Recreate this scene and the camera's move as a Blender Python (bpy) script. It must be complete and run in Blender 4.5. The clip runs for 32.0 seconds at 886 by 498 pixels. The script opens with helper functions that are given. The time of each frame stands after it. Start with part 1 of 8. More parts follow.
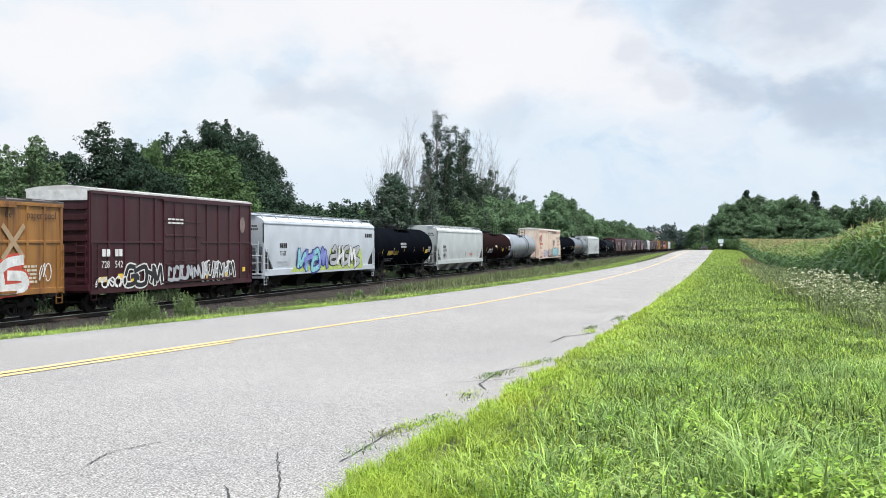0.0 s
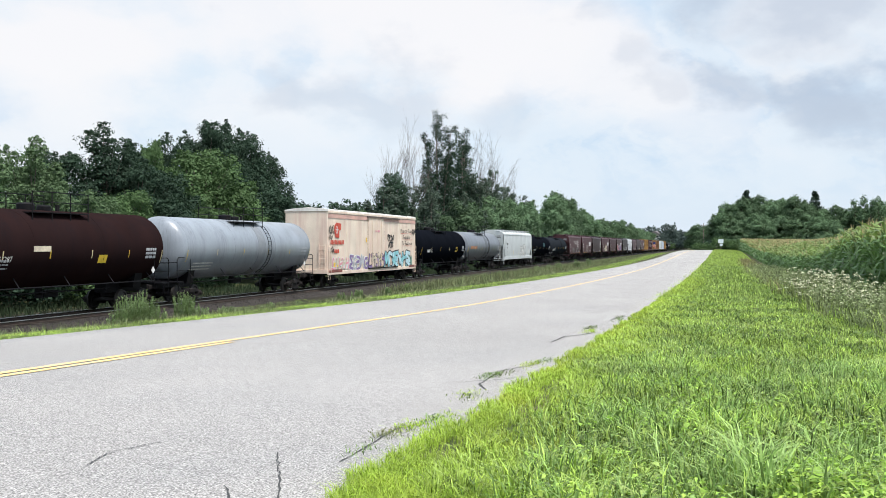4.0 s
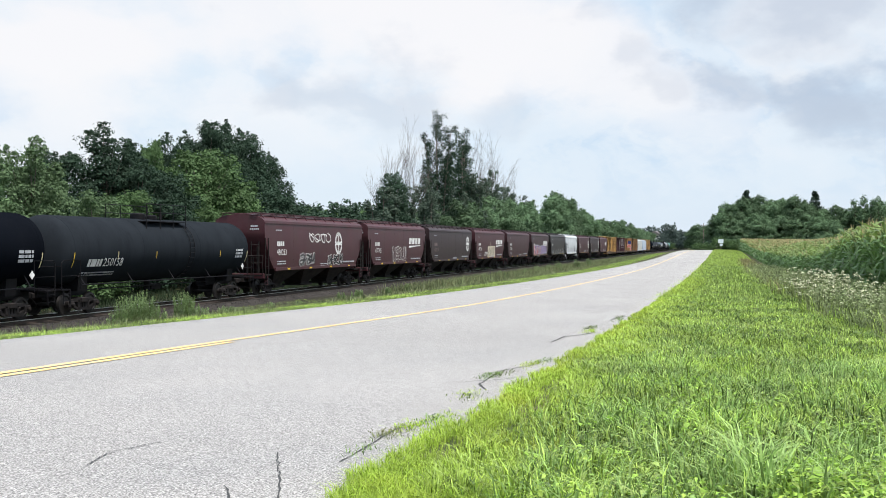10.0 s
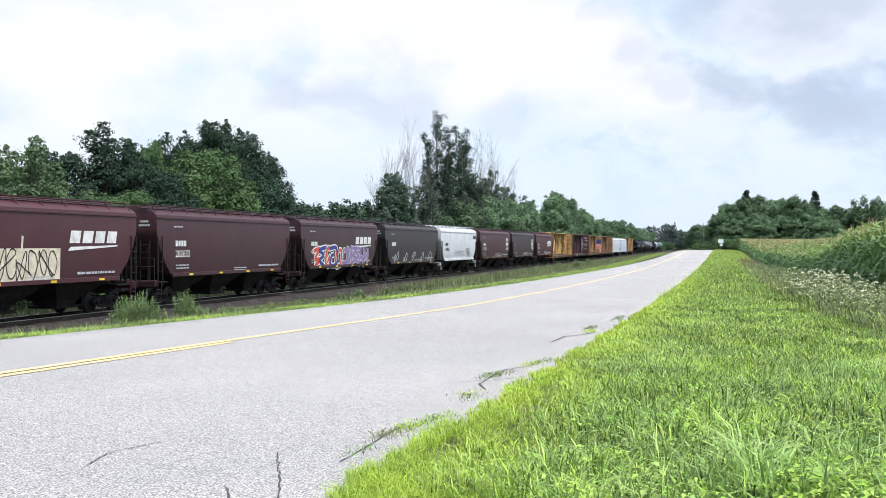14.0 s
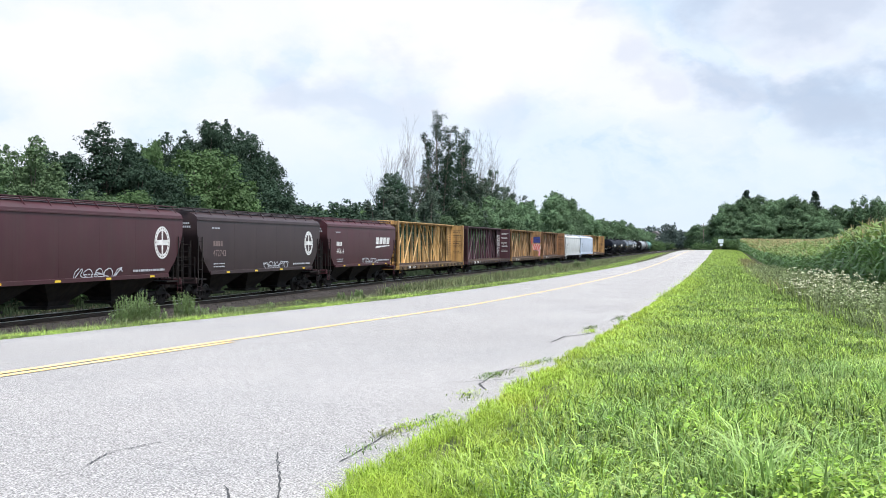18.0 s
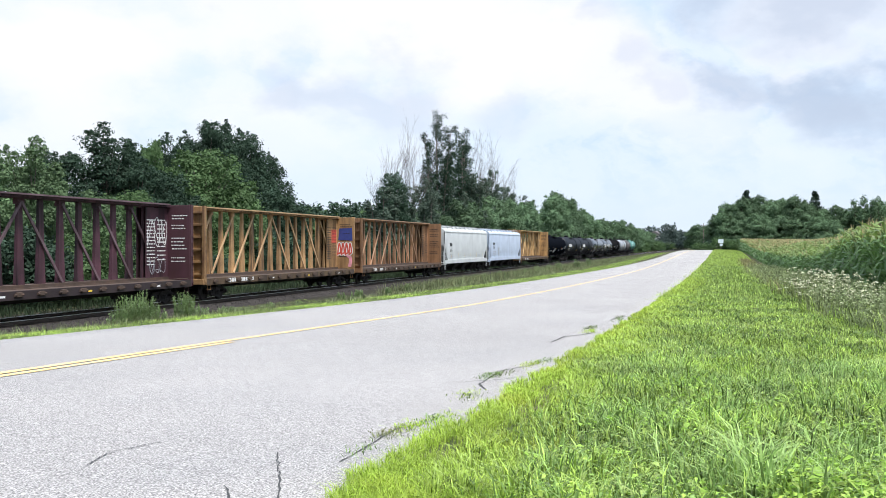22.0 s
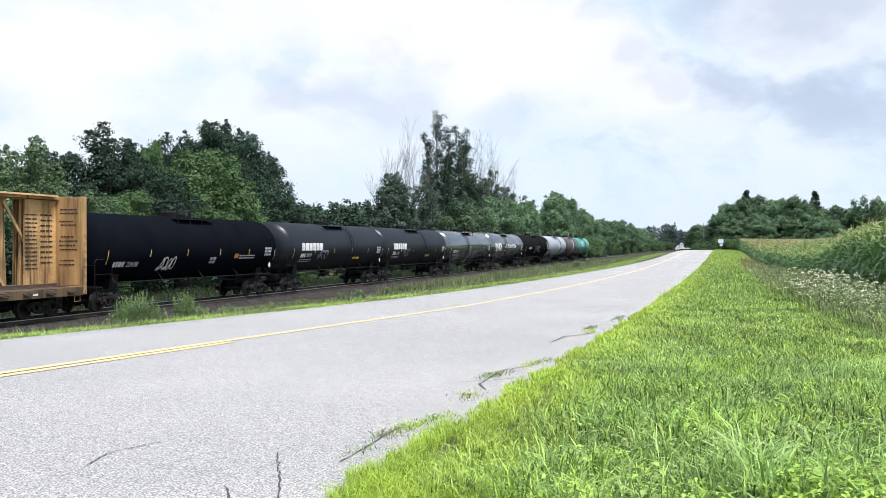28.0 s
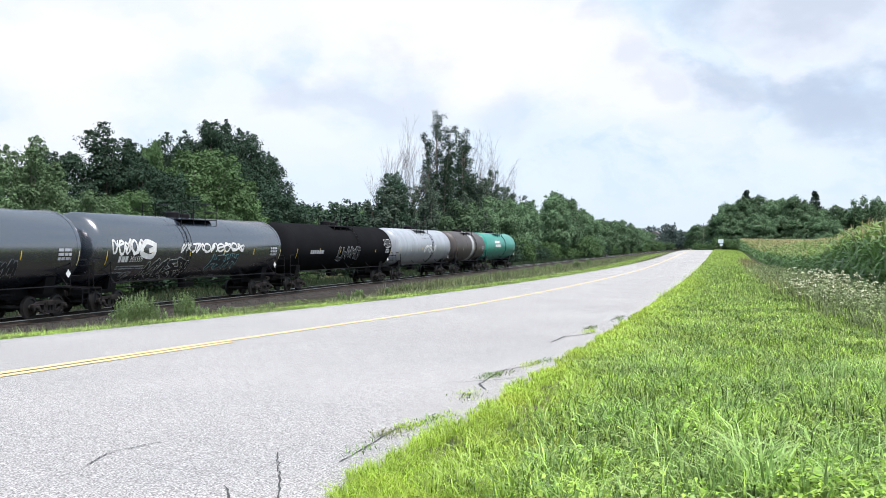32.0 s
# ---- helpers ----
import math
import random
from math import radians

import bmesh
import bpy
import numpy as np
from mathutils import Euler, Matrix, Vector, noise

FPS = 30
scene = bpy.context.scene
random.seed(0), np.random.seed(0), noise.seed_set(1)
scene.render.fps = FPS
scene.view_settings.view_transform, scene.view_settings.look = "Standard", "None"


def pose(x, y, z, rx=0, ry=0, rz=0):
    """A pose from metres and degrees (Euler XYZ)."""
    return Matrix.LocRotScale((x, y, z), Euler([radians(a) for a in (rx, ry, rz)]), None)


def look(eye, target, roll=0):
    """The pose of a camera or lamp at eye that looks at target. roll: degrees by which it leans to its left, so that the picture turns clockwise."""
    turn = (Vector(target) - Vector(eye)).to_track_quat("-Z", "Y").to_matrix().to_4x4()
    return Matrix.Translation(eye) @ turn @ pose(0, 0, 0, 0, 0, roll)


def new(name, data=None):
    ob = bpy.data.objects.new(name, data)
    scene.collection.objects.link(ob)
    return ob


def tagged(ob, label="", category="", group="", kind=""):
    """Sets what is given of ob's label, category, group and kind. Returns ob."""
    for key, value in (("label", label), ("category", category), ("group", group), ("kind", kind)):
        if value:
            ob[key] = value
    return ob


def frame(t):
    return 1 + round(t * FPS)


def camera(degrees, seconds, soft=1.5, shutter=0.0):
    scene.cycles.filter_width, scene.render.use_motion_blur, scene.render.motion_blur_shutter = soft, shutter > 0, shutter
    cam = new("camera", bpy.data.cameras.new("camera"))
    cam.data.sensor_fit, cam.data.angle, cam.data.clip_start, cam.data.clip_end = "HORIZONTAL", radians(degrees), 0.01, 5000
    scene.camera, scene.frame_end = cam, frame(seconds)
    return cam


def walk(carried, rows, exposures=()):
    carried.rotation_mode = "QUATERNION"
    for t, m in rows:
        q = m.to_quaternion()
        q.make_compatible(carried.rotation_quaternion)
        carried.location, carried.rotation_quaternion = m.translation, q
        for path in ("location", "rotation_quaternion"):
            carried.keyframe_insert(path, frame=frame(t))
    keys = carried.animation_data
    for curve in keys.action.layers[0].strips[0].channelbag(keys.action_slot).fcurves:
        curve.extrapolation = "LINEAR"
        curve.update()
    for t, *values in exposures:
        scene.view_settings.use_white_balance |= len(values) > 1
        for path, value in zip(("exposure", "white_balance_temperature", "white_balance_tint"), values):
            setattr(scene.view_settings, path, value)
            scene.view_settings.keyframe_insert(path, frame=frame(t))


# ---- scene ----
# World: +Y runs along the track and the road, z = 0 is the far road.
EYE_Z = 2.25
RAIL_Z = -0.73
TRACK_X = -27.5
cam = camera(45.93, 32.0, soft=0.9)
CAM_POSE = pose(0, 0, EYE_Z, 89.783, 0, 14.75)
walk(cam, [(0.0, CAM_POSE), (32.0, CAM_POSE)],
     exposures=[(0.0, 0.44, 6580, 10), (11.4, 0.44, 6580, 10), (12.6, 0.56, 6380, 12), (32.0, 0.56, 6380, 12)])

# ---- light ----
SUN_EL, SUN_AZ = radians(66), radians(125)   # azimuth from +Y towards +X
world = bpy.data.worlds.new("world")
scene.world = world
world.use_nodes = True


def build_sky():
    nt = world.node_tree
    nt.nodes.clear()
    N, L = nt.nodes.new, nt.links.new
    out, bg = N("ShaderNodeOutputWorld"), N("ShaderNodeBackground")
    L(bg.outputs[0], out.inputs[0])
    sky = N("ShaderNodeTexSky")
    sky.sky_type, sky.sun_disc = "NISHITA", False
    sky.sun_elevation, sky.sun_rotation = SUN_EL, SUN_AZ
    blue = N("ShaderNodeVectorMath")
    blue.operation = "SCALE"
    blue.inputs[3].default_value = 0.12
    L(sky.outputs[0], blue.inputs[0])
    co = N("ShaderNodeTexCoord")
    sep = N("ShaderNodeSeparateXYZ")
    L(co.outputs["Generated"], sep.inputs[0])

    def m(op, a, b=None, c=None):
        n = N("ShaderNodeMath")
        n.operation = op
        for i, v in enumerate((a, b, c)):
            if v is None:
                continue
            if isinstance(v, (int, float)):
                n.inputs[i].default_value = v
            else:
                L(v, n.inputs[i])
        return n.outputs[0]

    def ramp(v, a, b):
        n = N("ShaderNodeMapRange")
        n.interpolation_type = "SMOOTHSTEP"
        n.inputs[1].default_value, n.inputs[2].default_value = a, b
        L(v, n.inputs[0])
        return n.outputs[0]

    def mix(f, a, b):
        n = N("ShaderNodeMix")
        n.data_type = "RGBA"
        L(f, n.inputs[0])
        for i, v in ((6, a), (7, b)):
            if isinstance(v, tuple):
                n.inputs[i].default_value = (*v, 1)
            else:
                L(v, n.inputs[i])
        return n.outputs[2]

    def vec(op, a, b):
        n = N("ShaderNodeVectorMath")
        n.operation = op
        for i, v in enumerate((a, b)):
            if isinstance(v, tuple):
                n.inputs[i].default_value = v
            else:
                L(v, n.inputs[i])
        return n.outputs["Value" if op == "DISTANCE" else "Vector"]

    def noise_tex(vector, scale, detail, rough, colour=False):
        n = N("ShaderNodeTexNoise")
        n.inputs["Scale"].default_value, n.inputs["Detail"].default_value, n.inputs["Roughness"].default_value = scale, detail, rough
        L(vector, n.inputs["Vector"])
        return n.outputs[1 if colour else 0]

    # the dome seen with its height stretched, so that clouds lie flat; edges are frayed by noise
    dome = vec("MULTIPLY", co.outputs["Generated"], (1.0, 1.0, 1.7))
    fray = vec("MULTIPLY", vec("SUBTRACT", noise_tex(dome, 4.5, 6, 0.55, True), (0.5, 0.5, 0.5)), (0.36, 0.36, 0.36))
    flow = vec("ADD", dome, fray)
    soft = noise_tex(flow, 3.2, 5, 0.5)
    fine = noise_tex(flow, 9.0, 5, 0.55)

    def bank(az, el, size):
        """One cloud bank: az degrees right of +Y, el degrees up."""
        a, e = radians(az), radians(el)
        c = (math.sin(a) * math.cos(e), math.cos(a) * math.cos(e), math.sin(e) * 1.7)
        return ramp(vec("DISTANCE", flow, c), size, 0.35 * size)

    base = mix(ramp(soft, 0.42, 0.58), (0.40, 0.53, 0.68), (0.54, 0.63, 0.72))
    base = mix(m("MULTIPLY", ramp(fine, 0.44, 0.60), 0.75), base, (0.61, 0.67, 0.73))
    for az, el, size, amount in ((-36, 9.5, 0.17, 1.0), (-27, 12.0, 0.14, 0.9), (-13, 10.5, 0.16, 1.0), (-18, 13.0, 0.13, 1.0), (-6, 9.0, 0.12, 0.9), (0, 6.5, 0.12, 0.6), (-38, 4, 0.13, 0.8), (-24, 6.5, 0.12, 0.6), (6, 12.3, 0.10, 0.6)):
        base = mix(m("MULTIPLY", bank(az, el, size), amount), base, (0.71, 0.71, 0.73))
    for az, el, size, amount in ((6, 8.6, 0.075, 0.75), (1, 8.9, 0.06, 0.6), (-4, 9.2, 0.05, 0.3), (9, 8.4, 0.08, 0.6), (-23, 9.0, 0.07, 0.4), (-18, 8.6, 0.07, 0.35), (-31, 14.0, 0.07, 0.5), (-1, 13.6, 0.08, 0.6), (7, 13.4, 0.10, 0.6), (-12, 6.5, 0.06, 0.25), (-8, 12.0, 0.05, 0.3)):
        base = mix(m("MULTIPLY", bank(az, el, size), amount), base, (0.35, 0.41, 0.51))
    # the pale haze over the horizon
    low = ramp(sep.outputs[2], 0.15, 0.01)
    base = mix(m("MULTIPLY", low, 0.85), base, (0.55, 0.63, 0.72))
    cover = N("ShaderNodeMix")
    cover.data_type = "RGBA"
    cover.inputs[0].default_value = 0.94
    L(blue.outputs[0], cover.inputs[6])
    L(base, cover.inputs[7])
    L(cover.outputs[2], bg.inputs[0])
    bg.inputs[1].default_value = 1.0


build_sky()
sun = new("sun", bpy.data.lights.new("sun", "SUN"))
sun.data.energy, sun.data.angle, sun.data.color = 4.0, radians(16), (1.0, 0.975, 0.95)
sun.matrix_basis = look((0, 0, 60), Vector((0, 0, 60)) - Vector((math.sin(SUN_AZ) * math.cos(SUN_EL), math.cos(SUN_AZ) * math.cos(SUN_EL), math.sin(SUN_EL))))

# ---- materials ----
def material(name, col, rough=0.7, metal=0.0, vary=0.15, scale=3.0, bump=0.15, fine=40.0, dirt=None, dirt_amount=0.0,
             streak=False, rand=0.0, spec=0.5, trans=0.0, island=0.0):
    """A surface with stains at two scales, fine relief and, where asked, dirt or downward streaks."""
    mt = bpy.data.materials.new(name)
    mt.use_nodes = True
    nt = mt.node_tree
    N, L = nt.nodes.new, nt.links.new
    b = nt.nodes["Principled BSDF"]
    b.inputs["Roughness"].default_value, b.inputs["Metallic"].default_value = rough, metal
    b.inputs["Specular IOR Level"].default_value = spec
    co = N("ShaderNodeTexCoord")

    def noise_tex(s, detail=4.0, stretch=None):
        n = N("ShaderNodeTexNoise")
        n.inputs["Scale"].default_value, n.inputs["Detail"].default_value = s, detail
        if stretch:
            mp = N("ShaderNodeMapping")
            mp.inputs["Scale"].default_value = stretch
            L(co.outputs["Object"], mp.inputs[0])
            L(mp.outputs[0], n.inputs["Vector"])
        else:
            L(co.outputs["Object"], n.inputs["Vector"])
        return n.outputs[0]

    def ramp(v, a, b_, lo=0.0, hi=1.0):
        n = N("ShaderNodeMapRange")
        n.inputs[1].default_value, n.inputs[2].default_value = a, b_
        n.inputs[3].default_value, n.inputs[4].default_value = lo, hi
        L(v, n.inputs[0])
        return n.outputs[0]

    def mul(a, c):
        n = N("ShaderNodeMath")
        n.operation = "MULTIPLY"
        for i, v in enumerate((a, c)):
            if isinstance(v, float):
                n.inputs[i].default_value = v
            else:
                L(v, n.inputs[i])
        return n.outputs[0]

    big = ramp(noise_tex(scale), 0.3, 0.7, 1 - vary, 1 + vary)
    small = ramp(noise_tex(fine, 3.0), 0.3, 0.7, 1 - vary * 0.6, 1 + vary * 0.6)
    val = mul(big, small)
    if rand:
        oi = N("ShaderNodeObjectInfo")
        val = mul(val, ramp(oi.outputs["Random"], 0, 1, 1 - rand, 1 + rand))
    if island:
        gi = N("ShaderNodeNewGeometry")
        val = mul(val, ramp(gi.outputs["Random Per Island"], 0, 1, 1 - island, 1 + island))
    sc = N("ShaderNodeVectorMath")
    sc.operation = "SCALE"
    sc.inputs[0].default_value = col
    L(val, sc.inputs[3])
    colour = sc.outputs[0]
    if dirt:
        d = ramp(noise_tex(1.3 if streak else scale * 1.7, 6.0, (1.0, 1.0, 0.12) if streak else None), 0.40 if streak else 0.45, 0.64 if streak else 0.72, 0.0, dirt_amount)
        if streak:
            d = mul(d, ramp(noise_tex(9.0, 3.0, (1.0, 1.0, 0.06)), 0.3, 0.7, 0.2, 1.3))
        mx = N("ShaderNodeMix")
        mx.data_type = "RGBA"
        L(d, mx.inputs[0])
        L(colour, mx.inputs[6])
        mx.inputs[7].default_value = (*dirt, 1)
        colour = mx.outputs[2]
    L(colour, b.inputs["Base Color"])
    if trans:
        b.inputs["Transmission Weight"].default_value = 0.0
        b.inputs["Subsurface Weight"].default_value = 0.0
        tr = N("ShaderNodeBsdfTranslucent")
        L(colour, tr.inputs[0])
        mixs = N("ShaderNodeMixShader")
        mixs.inputs[0].default_value = trans
        L(b.outputs[0], mixs.inputs[1])
        L(tr.outputs[0], mixs.inputs[2])
        L(mixs.outputs[0], nt.nodes["Material Output"].inputs[0])
    if bump:
        bp = N("ShaderNodeBump")
        bp.inputs["Strength"].default_value, bp.inputs["Distance"].default_value = bump, 0.02
        L(noise_tex(fine, 4.0), bp.inputs["Height"])
        L(bp.outputs[0], b.inputs["Normal"])
    return mt




def asphalt():
    """Old pale asphalt: exposed stones, faint wheel tracks and patches of wear."""
    m = material("asphalt", (0.372, 0.357, 0.345), 0.9, vary=0.07, scale=0.3, bump=0.0, fine=14, dirt=(0.29, 0.29, 0.29), dirt_amount=0.35)
    nt = m.node_tree
    N, L = nt.nodes.new, nt.links.new
    b = nt.nodes["Principled BSDF"]
    old = b.inputs["Base Color"].links[0].from_socket
    co = N("ShaderNodeTexCoord")
    vo = N("ShaderNodeTexVoronoi")
    vo.inputs["Scale"].default_value = 120
    L(co.outputs["Object"], vo.inputs["Vector"])
    no = N("ShaderNodeTexNoise")
    no.inputs["Scale"].default_value, no.inputs["Detail"].default_value = 95, 3
    L(co.outputs["Object"], no.inputs["Vector"])
    rp = N("ShaderNodeMapRange")
    rp.inputs[1].default_value, rp.inputs[2].default_value, rp.inputs[3].default_value, rp.inputs[4].default_value = 0.36, 0.64, 0.40, 1.46
    L(no.outputs[0], rp.inputs[0])
    rv = N("ShaderNodeMapRange")
    rv.inputs[1].default_value, rv.inputs[2].default_value, rv.inputs[3].default_value, rv.inputs[4].default_value = 0.1, 0.9, 0.56, 1.36
    L(vo.outputs["Color"], rv.inputs[0])
    mu = N("ShaderNodeMath")
    mu.operation = "MULTIPLY"
    L(rp.outputs[0], mu.inputs[0])
    L(rv.outputs[0], mu.inputs[1])
    sc = N("ShaderNodeVectorMath")
    sc.operation = "SCALE"
    L(old, sc.inputs[0])
    L(mu.outputs[0], sc.inputs[3])
    L(sc.outputs[0], b.inputs["Base Color"])
    bp = N("ShaderNodeBump")
    bp.inputs["Strength"].default_value, bp.inputs["Distance"].default_value = 0.6, 0.012
    L(vo.outputs["Distance"], bp.inputs["Height"])
    L(bp.outputs[0], b.inputs["Normal"])
    return m


ASPHALT = asphalt()
LINE = material("yellow_line_paint", (0.84, 0.56, 0.22), 0.8, vary=0.15, scale=2, fine=50, dirt=(0.42, 0.39, 0.33), dirt_amount=0.7)
TAR = material("tar_seal", (0.20, 0.20, 0.205), 0.85, spec=0.2, vary=0.2)
CRACK = material("crack_filler", (0.05, 0.05, 0.05), 0.9)
SOIL = material("verge_soil", (0.05, 0.062, 0.025), 0.95, spec=0.1, vary=0.35, scale=0.5, bump=0.6, fine=18, dirt=(0.22, 0.18, 0.11), dirt_amount=0.5)
GRAVEL = material("ballast_stone", (0.045, 0.040, 0.037), 0.9, spec=0.05, vary=0.3, scale=1.5, bump=0.9, fine=22, rand=0.2, island=0.3)
STONE = material("crushed_stone", (0.052, 0.048, 0.046), 0.9, spec=0.1, vary=0.2, bump=0, island=0.5)
TIE = material("tie_wood", (0.05, 0.042, 0.036), 0.9, spec=0.1, vary=0.3, scale=4, rand=0.2)
RAIL = material("rail_steel", (0.055, 0.038, 0.03), 0.7, 0.2, vary=0.2)
RAIL_TOP = material("rail_head_steel", (0.70, 0.70, 0.71), 0.35, 0.9, vary=0.05)
GRASS = material("grass_blade", (0.300, 0.430, 0.074), 0.45, vary=0.45, scale=0.9, spec=0.22, bump=0, island=0.65, trans=0.2, dirt=(0.42, 0.52, 0.20), dirt_amount=0.7)
GRASS_YELLOW = material("sunny_grass_blade", (0.38, 0.51, 0.11), 0.45, vary=0.3, scale=0.9, spec=0.22, bump=0, island=0.5, trans=0.3)
GRASS_DEEP = material("deep_grass_blade", (0.145, 0.240, 0.060), 0.45, vary=0.4, scale=0.9, spec=0.22, bump=0, island=0.6, trans=0.15)
GRASS_PALE = material("pale_grass_blade", (0.32, 0.47, 0.145), 0.4, vary=0.3, scale=2, spec=0.22, bump=0, island=0.4, trans=0.25)
CINDER = material("trackside_cinder", (0.040, 0.037, 0.028), 0.95, spec=0.08, vary=0.4, scale=0.7, bump=0.6, fine=16)
GRASS_LIGHT = material("dry_grass_blade", (0.36, 0.50, 0.07), 0.6, vary=0.25, scale=0.8, spec=0.22, bump=0, island=0.35, trans=0.35, dirt=(0.46, 0.46, 0.07), dirt_amount=0.5)
GRASS_DARK = material("rough_grass_blade", (0.15, 0.19, 0.085), 0.6, vary=0.4, scale=0.9, spec=0.22, bump=0, island=0.55, trans=0.3, dirt=(0.30, 0.27, 0.15), dirt_amount=0.7)
WEED = material("weed_leaf", (0.33, 0.52, 0.09), 0.5, vary=0.2, scale=2, spec=0.22, bump=0, island=0.35, trans=0.35)
GOLDENROD = material("weed_stem_leaf", (0.22, 0.31, 0.125), 0.6, vary=0.2, scale=2, bump=0, island=0.4, trans=0.3)
FLOWER = material("white_flower", (0.58, 0.59, 0.40), 0.8, vary=0.1, bump=0, island=0.1)
DRY = material("dry_stalk", (0.27, 0.25, 0.12), 0.8, spec=0.2, vary=0.3, scale=1.0, bump=0, island=0.4, trans=0.2)
# weed green darkened in its colour for the train's shadow
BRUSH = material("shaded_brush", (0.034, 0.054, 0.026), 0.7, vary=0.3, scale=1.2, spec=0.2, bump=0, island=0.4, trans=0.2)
WEED_DARK = material("field_edge_weed", (0.215, 0.26, 0.125), 0.7, vary=0.3, scale=1.2, spec=0.22, bump=0, island=0.5, trans=0.25)
# leaf green lifted in the colour itself for the haze before the field trees
LEAF_MID_HAZE = material("hazed_field_tree_leaf", (0.126, 0.200, 0.108), 0.8, spec=0.1, vary=0.3, scale=0.3, bump=0, island=0.12, trans=0.25, rand=0.3)
LEAF = material("tree_leaf", (0.037, 0.068, 0.042), 0.75, spec=0.2, vary=0.3, scale=0.4, bump=0, island=0.18, trans=0.2, rand=0.15)
LEAF_HEDGE = material("hedge_tree_leaf", (0.118, 0.185, 0.088), 0.75, spec=0.2, vary=0.3, scale=0.4, bump=0, island=0.18, trans=0.25, rand=0.15)
# scrub green, with some bluish haze mixed into the colour
LEAF_SCRUB = material("hazed_scrub_leaf", (0.088, 0.124, 0.090), 0.75, spec=0.2, vary=0.3, scale=0.4, bump=0, island=0.18, trans=0.2, rand=0.15)
LEAF_LIGHT = material("young_tree_leaf", (0.092, 0.158, 0.062), 0.75, spec=0.2, vary=0.3, scale=0.4, bump=0, island=0.18, trans=0.25, rand=0.15)
LEAF_DARK = material("conifer_needles", (0.040, 0.062, 0.046), 0.75, spec=0.2, vary=0.3, scale=0.4, bump=0, island=0.4, trans=0.1)
# haze of the far distance painted into the leaves as a paler, bluer green
LEAF_FAR_HAZE = material("hazed_distant_leaf", (0.085, 0.120, 0.105), 0.75, spec=0.2, vary=0.3, scale=0.1, bump=0, island=0.4, trans=0.2)
BARK = material("bark", (0.14, 0.12, 0.10), 0.9, vary=0.3, scale=6)
DEADWOOD = material("bare_twig", (0.12, 0.10, 0.09), 0.9, vary=0.2, scale=5)
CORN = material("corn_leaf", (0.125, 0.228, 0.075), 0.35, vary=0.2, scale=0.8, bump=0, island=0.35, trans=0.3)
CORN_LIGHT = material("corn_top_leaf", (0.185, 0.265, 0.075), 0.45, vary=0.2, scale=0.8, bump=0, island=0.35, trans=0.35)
TASSEL = material("corn_tassel", (0.48, 0.39, 0.20), 0.8, vary=0.2, bump=0, island=0.25)

